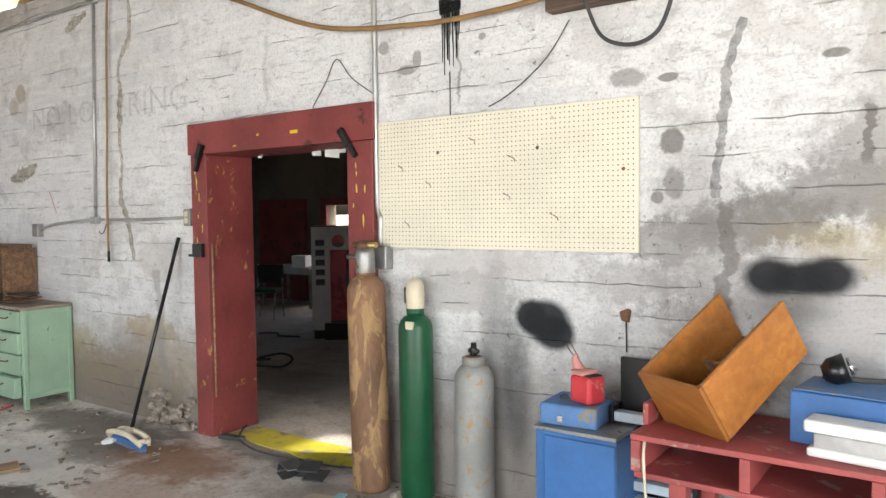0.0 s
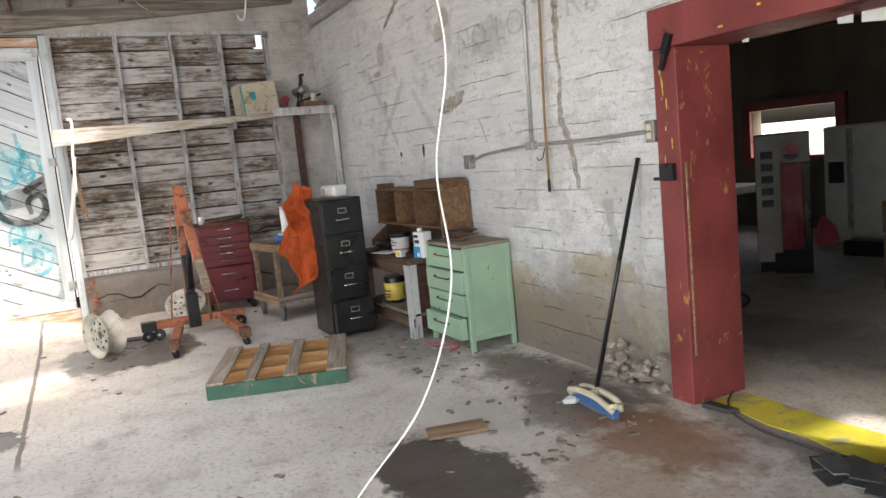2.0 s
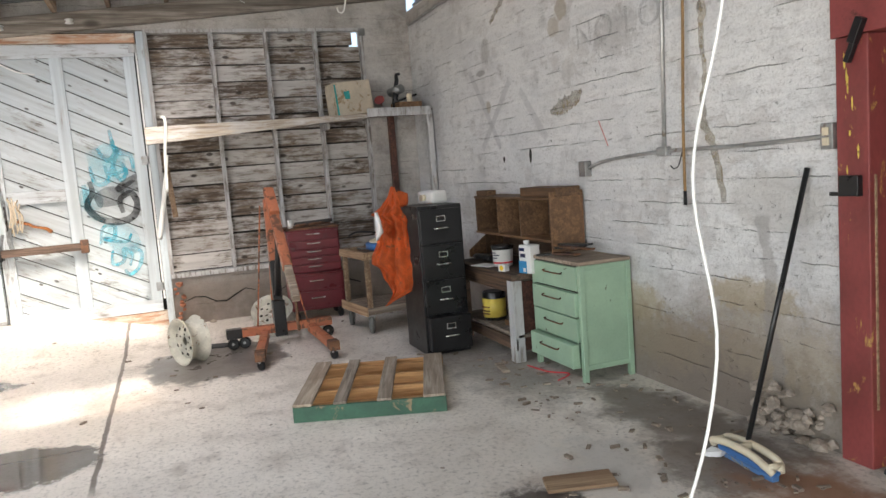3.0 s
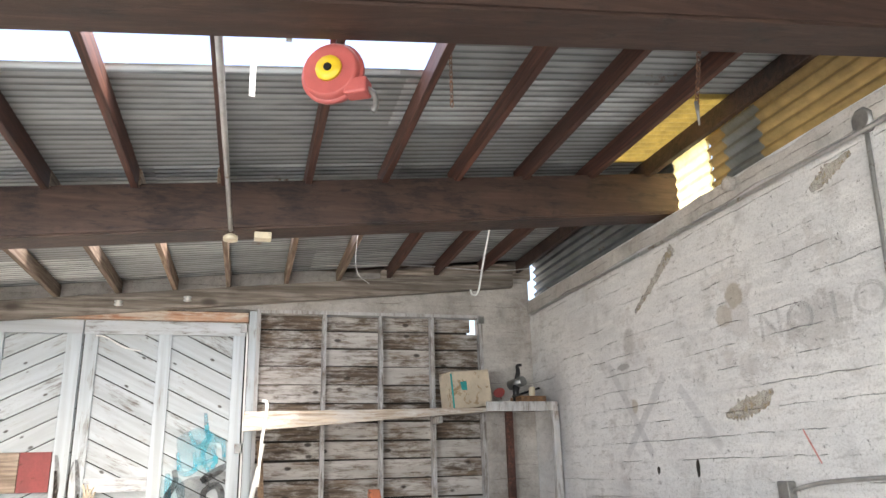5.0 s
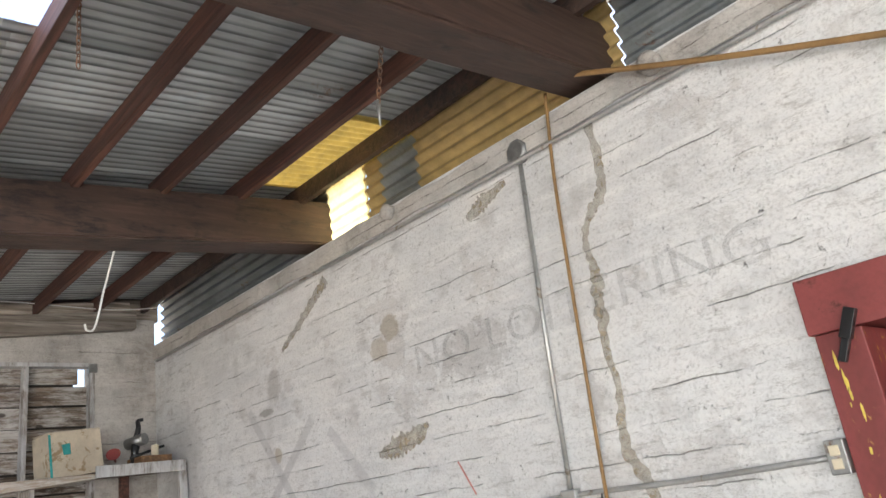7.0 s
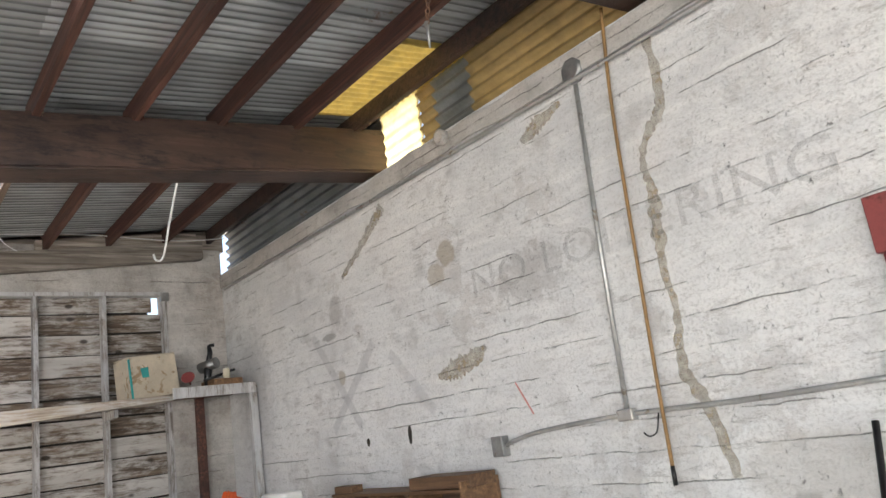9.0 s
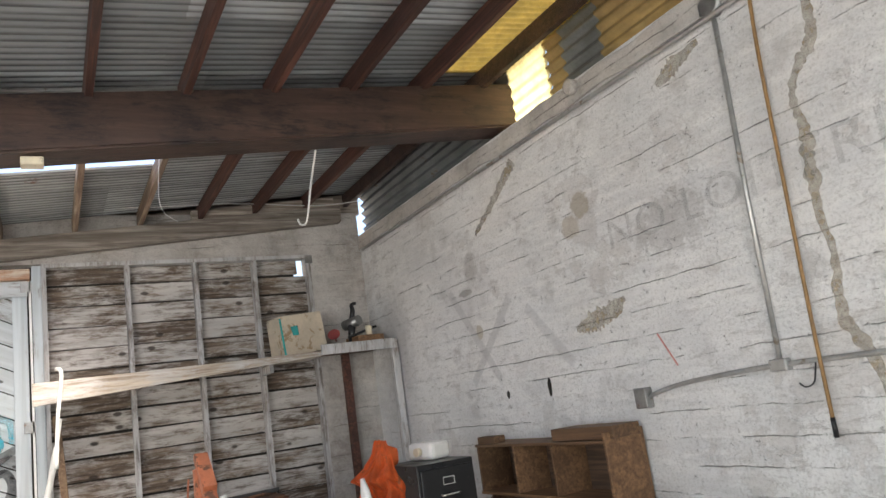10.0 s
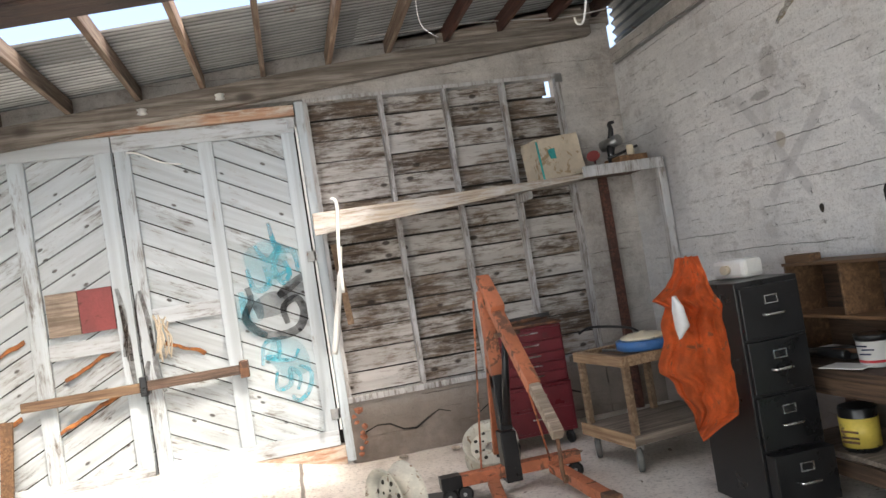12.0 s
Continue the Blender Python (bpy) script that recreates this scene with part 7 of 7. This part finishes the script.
for k in range(36):
    r = random.uniform(0.012, 0.04)
    single("rubble", lump(r, k + 150, 0.6), RUBBLE_PALE, "pale crumb of plaster at the foot of the wall", "rubble", (random.uniform(-2.4, -1.65), 3.72 - abs(random.gauss(0, 0.1)), r * 0.4), random.uniform(0, 360), group="plaster crumbs at the wall foot")
for k in range(9):
    single("brick_rubble", lump(random.uniform(0.03, 0.06), k + 60, 0.8), BRICK, "crumbled orange brick by the door post", "rubble", (X_FAR + 0.05 + 0.05 * random.random(), 0.56 + 0.09 * random.random(), 0.1 + 0.05 * k), 40 * k, group="crumbled brick by the doors")
for k in range(14):
    single("rubble", lump(random.uniform(0.03, 0.08), k + 90, 0.4), RUBBLE, "flat lump of broken kerb on the floor", "rubble", (X_FAR + 0.1 + 0.25 * random.random(), 0.8 + 2.0 * random.random(), 0.03), 50 * k, group="rubble at the kerb")

# painted doorway edge
sill = thing("painted_sill", (0, 0, 0), 0, "worn yellow paint strip across the doorway floor", "floor paint")
bm = block(-4.5, -3.0, 3.80, 4.06, 0.001, 0.006, 0)
bmesh.ops.subdivide_edges(bm, edges=bm.edges[:], cuts=12, use_grid_fill=True)
for v in bm.verts:
    if v.co.y < 3.9:
        v.co.y += 0.05 * noise.noise(v.co * 3.0) - 0.06 * math.sin((v.co.x + 4.5) * 1.9)
    v.co.y += 0.03 * noise.noise(v.co * 6.0)
part("paint", bm, YELLOW_PAINT, sill)
cb = thing("floor_cable", (0, 0, 0), 0, "black cable lying across the doorway", "cable")
part("cable", pipe(curve_pts([(-4.5, 3.98, 0.03), (-4.42, 3.85, 0.012), (-4.25, 3.72, 0.012), (-3.95, 3.64, 0.012), (-3.6, 3.66, 0.012), (-3.2, 3.75, 0.012), (-3.0, 4.0, 0.012), (-2.8, 4.5, 0.012)], 8), 0.007, 6), RUBBER, cb)
part("frayed_end", roughen(block(-4.48, -4.28, 3.70, 3.78, 0.0, 0.03, 0.008), 0.03, 12), RUBBER, cb)
random.seed(3)
for k in range(7):
    single("slate_scrap", roughen(block(-0.1, 0.08, -0.06, 0.07, 0, 0.008, 0.002), 0.02, 8), STEEL if k % 2 else RUBBER, "thin grey broken sheet scrap on the floor", "scrap", (-3.3 + random.uniform(-0.22, 0.15), 3.48 + random.uniform(-0.12, 0.1), 0.003 + 0.009 * k), random.uniform(0, 180), group="scraps by the doorway")
tarp = thing("folded_tarp", (-2.75, 3.25, 0.002), 12, "pale blue and tan tarpaulin on the floor by the cylinders", "tarpaulin")
part("sheet", roughen(block(-0.35, 0.3, -0.2, 0.14, 0, 0.012, 0.003), 0.03, 3.5), CARDBOARD, tarp)
part("fold", roughen(block(-0.16, -0.1, -0.2, 0.14, 0.014, 0.022, 0.003), 0.02, 4), TARP, tarp)

# ---- gas cylinders ----


def gas_cylinder(at, turn, r, tall, neck, material, label):
    ob = thing("gas_cylinder", at, turn, label, "gas cylinder", group="gas cylinders at the wall")
    s = tall
    part("body", lathe([(r * 0.9, 0), (r, 0.03), (r, s - 0.9 * r), (r * 0.97, s - 0.6 * r), (r * 0.86, s - 0.33 * r), (r * 0.66, s - 0.12 * r), (r * 0.42, s), (r * 0.36, s + 0.02)], 36), material, ob)
    part("neck_ring", lathe([(neck + 0.012, s - 0.005), (neck + 0.014, s + 0.035), (neck, s + 0.04)], 24), material, ob)
    return ob


g1 = gas_cylinder((-2.87, 3.58, 0), (0, -1, 0), 0.115, 1.29, 0.045, BROWN_GAS, "tall rust-brown gas cylinder with a grey cap")
part("cap", lathe([(0.056, 1.3), (0.06, 1.31), (0.058, 1.42), (0.05, 1.45)], 22), STEEL, g1, "grey steel valve cap")
part("valve", pipe([(-0.09, 0, 1.47), (0.1, -0.01, 1.47)], 0.018, 10), BRASS, g1)
part("valve_top", lathe([(0.045, 1.45), (0.05, 1.47), (0.03, 1.5)], 18), RUST, g1)
part("label", lathe([(0.082, 1.228), (0.104, 1.19)], 26), CREAM, g1, "worn cream label")
g2 = gas_cylinder((-2.545, 3.61, 0), (0, 0, 0), 0.1, 1.075, 0.038, GREEN_GAS, "dark green gas cylinder with a cream plastic cap")
part("cap", lathe([(0.042, 1.09), (0.052, 1.12), (0.055, 1.2), (0.048, 1.26), (0.02, 1.285)], 22), CREAM, g2, "cream plastic cap")
part("cap_slot", block(-0.058, -0.045, -0.03, 0.0, 1.14, 1.23, 0.004), HOLE, g2)
part("label", block(-0.0, 0.05, -0.098, -0.075, 1.0, 1.045, 0.004), CREAM, g2)
g3 = gas_cylinder((-2.14, 3.6, 0), (0, 0, 0), 0.108, 0.835, 0.05, GREY_GAS, "short grey gas cylinder with a black valve")
part("valve_base", lathe([(0.05, 0.85), (0.045, 0.875), (0.025, 0.88)], 18), RUST, g3)
part("valve", pipe([(0.0, 0, 0.87), (0.0, 0, 0.95)], [0.022, 0.016], 10), BLACK, g3)
part("valve_wheel", pipe([(-0.03, 0, 0.905), (0.03, 0, 0.905)], 0.014, 8), BLACK, g3)

# ---- blue cabinet, rack and red bench ----
bc = thing("blue_cabinet", (-1.4, 3.49, 0), 0, "blue enamelled steel cabinet with a dusty top", "cabinet")
part("body", block(-0.2, 0.2, -0.19, 0.2, 0, 0.64, 0.006), BLUE, bc)
part("door", block(-0.15, 0.197, -0.202, -0.191, 0.03, 0.62, 0.004), BLUE, bc)
part("top", block(-0.205, 0.205, -0.205, 0.205, 0.642, 0.66, 0.004), STEEL, bc, "dusty steel top")
lid = thing("blue_toolbox", (-1.45, 3.45, 0.661), 4, "dusty blue steel toolbox on the cabinet", "toolbox")
part("case", block(-0.15, 0.13, -0.12, 0.15, 0, 0.1, 0.012), BLUE_DUSTY, lid)
part("latch", block(-0.06, -0.03, -0.128, -0.12, 0.02, 0.05, 0.003), CHROME, lid)
gc = thing("fuel_can", (-1.4, 3.44, 0.762), -20, "broken red plastic fuel can with a spout", "fuel can")
bm = block(-0.065, 0.065, -0.055, 0.055, 0, 0.13, 0.018)
part("body", bm, RED_PLASTIC, gc)
part("shoulder", roughen(block(-0.066, 0.02, -0.056, 0.056, 0.128, 0.15, 0.012), 0.01, 20), PALE_RED, gc, "bleached broken shoulder")
part("opening", block(0.0, 0.055, -0.04, 0.04, 0.129, 0.133, 0.002), HOLE, gc)
part("spout", pipe([(-0.05, 0, 0.14), (-0.075, -0.01, 0.2), (-0.06, -0.01, 0.22)], [0.03, 0.016, 0.008], 8), PALE_RED, gc)
part("wire", pipe(curve_pts([(-0.06, 0, 0.2), (-0.11, 0, 0.26), (-0.13, 0, 0.24), (-0.07, 0, 0.19)], 4), 0.0025, 5), RUST, gc)
for x, y in ((-0.1, -0.02), (0.1, 0.06)):
    single("rubber_scrap", lump(0.028, 7, 0.6), RUBBER, "black rubber scrap on the toolbox", "scrap", (-1.42 + x, 3.45 + y, 0.775), 0)
rack = thing("slatted_rack", (-1.13, 3.62, 0), 0, "black rack with pale blue slats standing at the wall", "rack")
part("back_board", block(-0.19, 0.22, 0.02, 0.05, 0.0, 0.95, 0.004), BLACK, rack)
part("upright", block(-0.19, -0.17, -0.12, 0.02, 0, 0.74, 0.003), BLACK, rack)
part("upright", block(0.2, 0.22, -0.12, 0.02, 0, 0.74, 0.003), BLACK, rack)
for k in range(9):
    part("slat", block(-0.168, 0.198, -0.115, -0.06, 0.05 + 0.078 * k, 0.095 + 0.078 * k, 0.004, None), STRIPED, rack)
plug = thing("wall_bracket", (-1.32, Y_WALL, 1.14), 0, "small rusty bracket with a cord on the wall", "bracket")
part("bracket", roughen(block(-0.02, 0.02, -0.03, 0, -0.03, 0.03, 0.006), 0.02, 20), RUST, plug)
part("cord", pipe([(0, -0.015, -0.02), (0.0, -0.01, -0.18)], 0.004, 5), RUBBER, plug)
rb = thing("red_bench", (-1.06, 3.1, 0), 0, "dusty red-painted wooden bench with open cubbies", "bench")
part("top", block(0, 1.9, 0, 0.58, 0.73, 0.755, 0.005), SALMON, rb)
part("shelf", block(0.01, 1.89, 0.01, 0.57, 0.575, 0.6, 0.005), SALMON, rb)
for x in (0.0, 0.42, 0.85, 1.3, 1.86):
    part("divider", block(x, x + 0.04, 0.004, 0.55, 0.602, 0.728, 0.004), SALMON, rb)
for x in (0.14, 1.75):
    part("leg", block(x, x + 0.07, 0.05, 0.12, 0, 0.573, 0.005), SALMON, rb)
    part("leg", block(x, x + 0.07, 0.46, 0.53, 0, 0.573, 0.005), SALMON, rb)
part("end_stop", block(0.0, 0.025, 0.14, 0.5, 0.757, 0.85, 0.006), SALMON, rb)
dr = thing("plywood_bin", (-0.85, 3.26, 0.757), (0, 0, 0), "orange lacquered plywood drawer standing tilted on the bench", "drawer")
TILT = pose(0, 0, 0.0, 0, 0, 62) @ pose(0, 0, 0, 0, -34, 0)
part("front", block(-0.0, 0.018, -0.17, 0.17, 0.0, 0.27, 0.003, TILT), ORANGE_DRAWER, dr)
part("side", block(0.02, 0.55, -0.17, -0.152, 0.0, 0.27, 0.003, TILT), ORANGE_DRAWER, dr)
part("side", block(0.02, 0.55, 0.152, 0.17, 0.0, 0.27, 0.003, TILT), ORANGE_DRAWER, dr)
part("bottom", block(0.02, 0.55, -0.15, 0.15, 0.02, 0.03, 0.002, TILT), HUTCH, dr, "dusty plywood bottom")
part("stop", block(0.3, 0.32, -0.15, 0.15, 0.031, 0.09, 0.002, TILT), HUTCH, dr)
bt = thing("blue_parts_case", (-0.2, 3.4, 0.757), -6, "blue steel parts case with white trays in front", "parts case")
part("case", block(-0.3, 0.6, -0.1, 0.2, 0, 0.2, 0.006), BLUE, bt)
part("top_dust", block(-0.29, 0.59, -0.09, 0.19, 0.202, 0.208, 0.002), BLUE_DUSTY, bt)
tr = thing("white_tray", (-0.15, 3.22, 0.757), -6, "white plastic tray with a grey inside", "tray")
part("rim", block(-0.28, 0.55, -0.075, 0.05, 0.09, 0.135, 0.01), WHITE, tr)
part("inside", block(-0.25, 0.53, -0.06, 0.045, 0.03, 0.088, 0.006), CONDUIT, tr)
part("base", block(-0.27, 0.54, -0.07, 0.048, 0.0, 0.035, 0.01), WHITE, tr)
lamp = thing("headlamp", (-0.42, 3.5, 0.96), 10, "black lamp housing with a chrome rim", "lamp")
part("housing", lathe([(0.03, 0), (0.055, 0.03), (0.06, 0.09)], 18, pose(0, 0, 0.04, 0, 70, 0)), BLACK, lamp)
part("lens_rim", lathe([(0.035, 0.0), (0.035, 0.012)], 18, pose(0.09, 0, 0.075, 0, 70, 0)), CHROME, lamp)
part("cable", pipe(curve_pts([(0, 0, 0.03), (0.2, -0.02, 0.03), (0.5, 0.05, 0.05)], 4), 0.012, 6), RUBBER, lamp)
single("cord", pipe(curve_pts([(-1.04, 3.3, 0.74), (-1.0, 3.09, 0.7), (-0.98, 3.08, 0.4), (-0.96, 3.08, 0.01)], 5), 0.006, 6), CREAM, "thin cream cord hanging off the bench", "cord")

# ---- things in the back room ----
vm = thing("vending_machine", (-6.98, 7.55, 0), 38, "tall drinks vending machine with a red and white front", "vending machine")
part("cabinet", block(-0.27, 0.27, -0.25, 0.33, 0.1, 1.5, 0.01), BLACK, vm)
part("front_white", block(-0.265, -0.02, -0.275, -0.252, 0.12, 1.49, 0.006), VEND_WHITE, vm, "white front panel with dark upright bars")
part("front_red", block(-0.018, 0.19, -0.275, -0.252, 0.25, 1.18, 0.006), VEND_RED, vm, "red front panel")
part("front_top", block(-0.018, 0.265, -0.275, -0.252, 1.185, 1.49, 0.006), VEND_WHITE, vm)
part("front_side", block(0.192, 0.265, -0.273, -0.252, 0.12, 1.18, 0.006), BLACK, vm)
for k in range(5):
    part("print_bar", block(-0.21, -0.09, -0.28, -0.2755, 0.72 + 0.13 * k, 0.80 + 0.13 * k, 0.002), NAVY, vm)
part("round_mark", lathe([(0.085, 0), (0.084, 0.003)], 24, pose(0.09, -0.2755, 1.3, 90, 0, 0)), VEND_RED, vm)
part("round_mark_lower", block(0.02, 0.16, -0.2815, -0.279, 1.235, 1.275, 0.001), NAVY, vm)
part("foot_box", block(-0.1, 0.27, -0.34, -0.252, 0.0, 0.22, 0.006), BLACK, vm)
part("plinth", block(-0.25, 0.25, -0.22, 0.31, 0, 0.1, 0.003), BLACK, vm)
fr = thing("fridge", (-7.35, 9.6, 0), 6, "almond side-by-side fridge with dark handles", "fridge")
part("cabinet", block(-0.4, 0.4, -0.28, 0.36, 0.02, 1.5, 0.01), FRIDGE, fr)
d = part("door", block(-0.4, -0.06, -0.34, -0.285, 0.08, 1.49, 0.012), FRIDGE, fr)
part("dispenser", block(-0.34, -0.14, -0.347, -0.335, 0.78, 1.05, 0.004), BLACK, d)
part("handle", block(-0.09, -0.065, -0.38, -0.34, 0.2, 1.46, 0.008), STEEL, d)
d = part("door", block(-0.052, 0.4, -0.34, -0.285, 0.08, 1.49, 0.012), FRIDGE, fr)
part("handle", block(-0.048, -0.022, -0.38, -0.34, 0.2, 1.46, 0.008), STEEL, d)
st = thing("box_stack", (-5.3, 7.35, 0), 4, "stack of dark brown cardboard boxes", "boxes")
part("box", block(-0.28, 0.3, -0.24, 0.3, 0, 0.52, 0.01), BROWN_CARD, st)
part("box", block(-0.3, 0.26, -0.22, 0.28, 0.522, 0.82, 0.01), BROWN_CARD, st)
part("box", roughen(block(-0.24, 0.28, -0.2, 0.26, 0.822, 1.1, 0.01), 0.03, 4), BROWN_CARD, st)
single("tall_cabinet", block(-0.5, 0.5, -0.3, 0.3, 0, 1.56, 0.01), BLACK, "tall dark cabinet in the back room", "cabinet", (-5.9, 9.2, 0), 0)
cs = thing("tool_case", (-6.7, 8.7, 0), 10, "low black tool case on the floor", "case")
part("case", block(-0.3, 0.3, -0.15, 0.15, 0, 0.18, 0.02), BLACK, cs)
single("plastic_bag", roughen(lathe([(0.08, 0), (0.13, 0.08), (0.1, 0.22), (0.03, 0.34)], 16), 0.06, 6), PINK, "pink plastic bag on the floor", "bag", (-7.55, 9.0, 0.02))
tb = thing("side_table", (-9.9, 9.7, 0), 0, "grey metal table against the back wall", "table")
part("top", block(-0.7, 0.6, -0.35, 0.35, 0.6, 0.72, 0.006), CONDUIT, tb)
for x in (-0.66, 0.54):
    for y in (-0.32, 0.28):
        part("leg", block(x, x + 0.04, y, y + 0.04, 0, 0.6, 0.004), STEEL, tb)
single("carton", block(-0.15, 0.15, -0.1, 0.1, 0, 0.2, 0.008), PAPER, "white carton on the table", "box", (-9.75, 9.6, 0.722), 10)
chair = thing("metal_chair", (-9.1, 8.2, 0), 30, "chrome-legged chair with a dark green seat", "chair")
part("seat", block(-0.22, 0.22, -0.22, 0.22, 0.42, 0.48, 0.02), GREEN_GAS, chair)
part("backrest", block(-0.22, 0.22, 0.2, 0.24, 0.55, 0.85, 0.02), BLACK, chair)
for x in (-0.2, 0.2):
    part("leg", pipe([(x, -0.2, 0.42), (x, -0.26, 0.0)], 0.012, 8), CHROME, chair)
    part("leg", pipe([(x, 0.22, 0.86), (x, 0.2, 0.42), (x, 0.26, 0.0)], 0.012, 8), CHROME, chair)
cb = thing("floor_cable", (0, 0, 0), 0, "looped black cable on the back room floor", "cable")
part("cable", pipe(curve_pts([(-7.3, 7.2, 0.012), (-7.6, 7.1, 0.012), (-7.8, 7.25, 0.012), (-8.0, 7.1, 0.012)], 6), 0.012, 6), RUBBER, cb)
part("cable", pipe(curve_pts([(-6.6, 5.9, 0.012), (-6.4, 6.05, 0.06), (-6.1, 5.95, 0.05), (-6.0, 5.7, 0.012), (-6.3, 5.6, 0.012), (-6.6, 5.7, 0.012), (-6.3, 5.8, 0.05)], 6), 0.014, 6), RUBBER, cb)
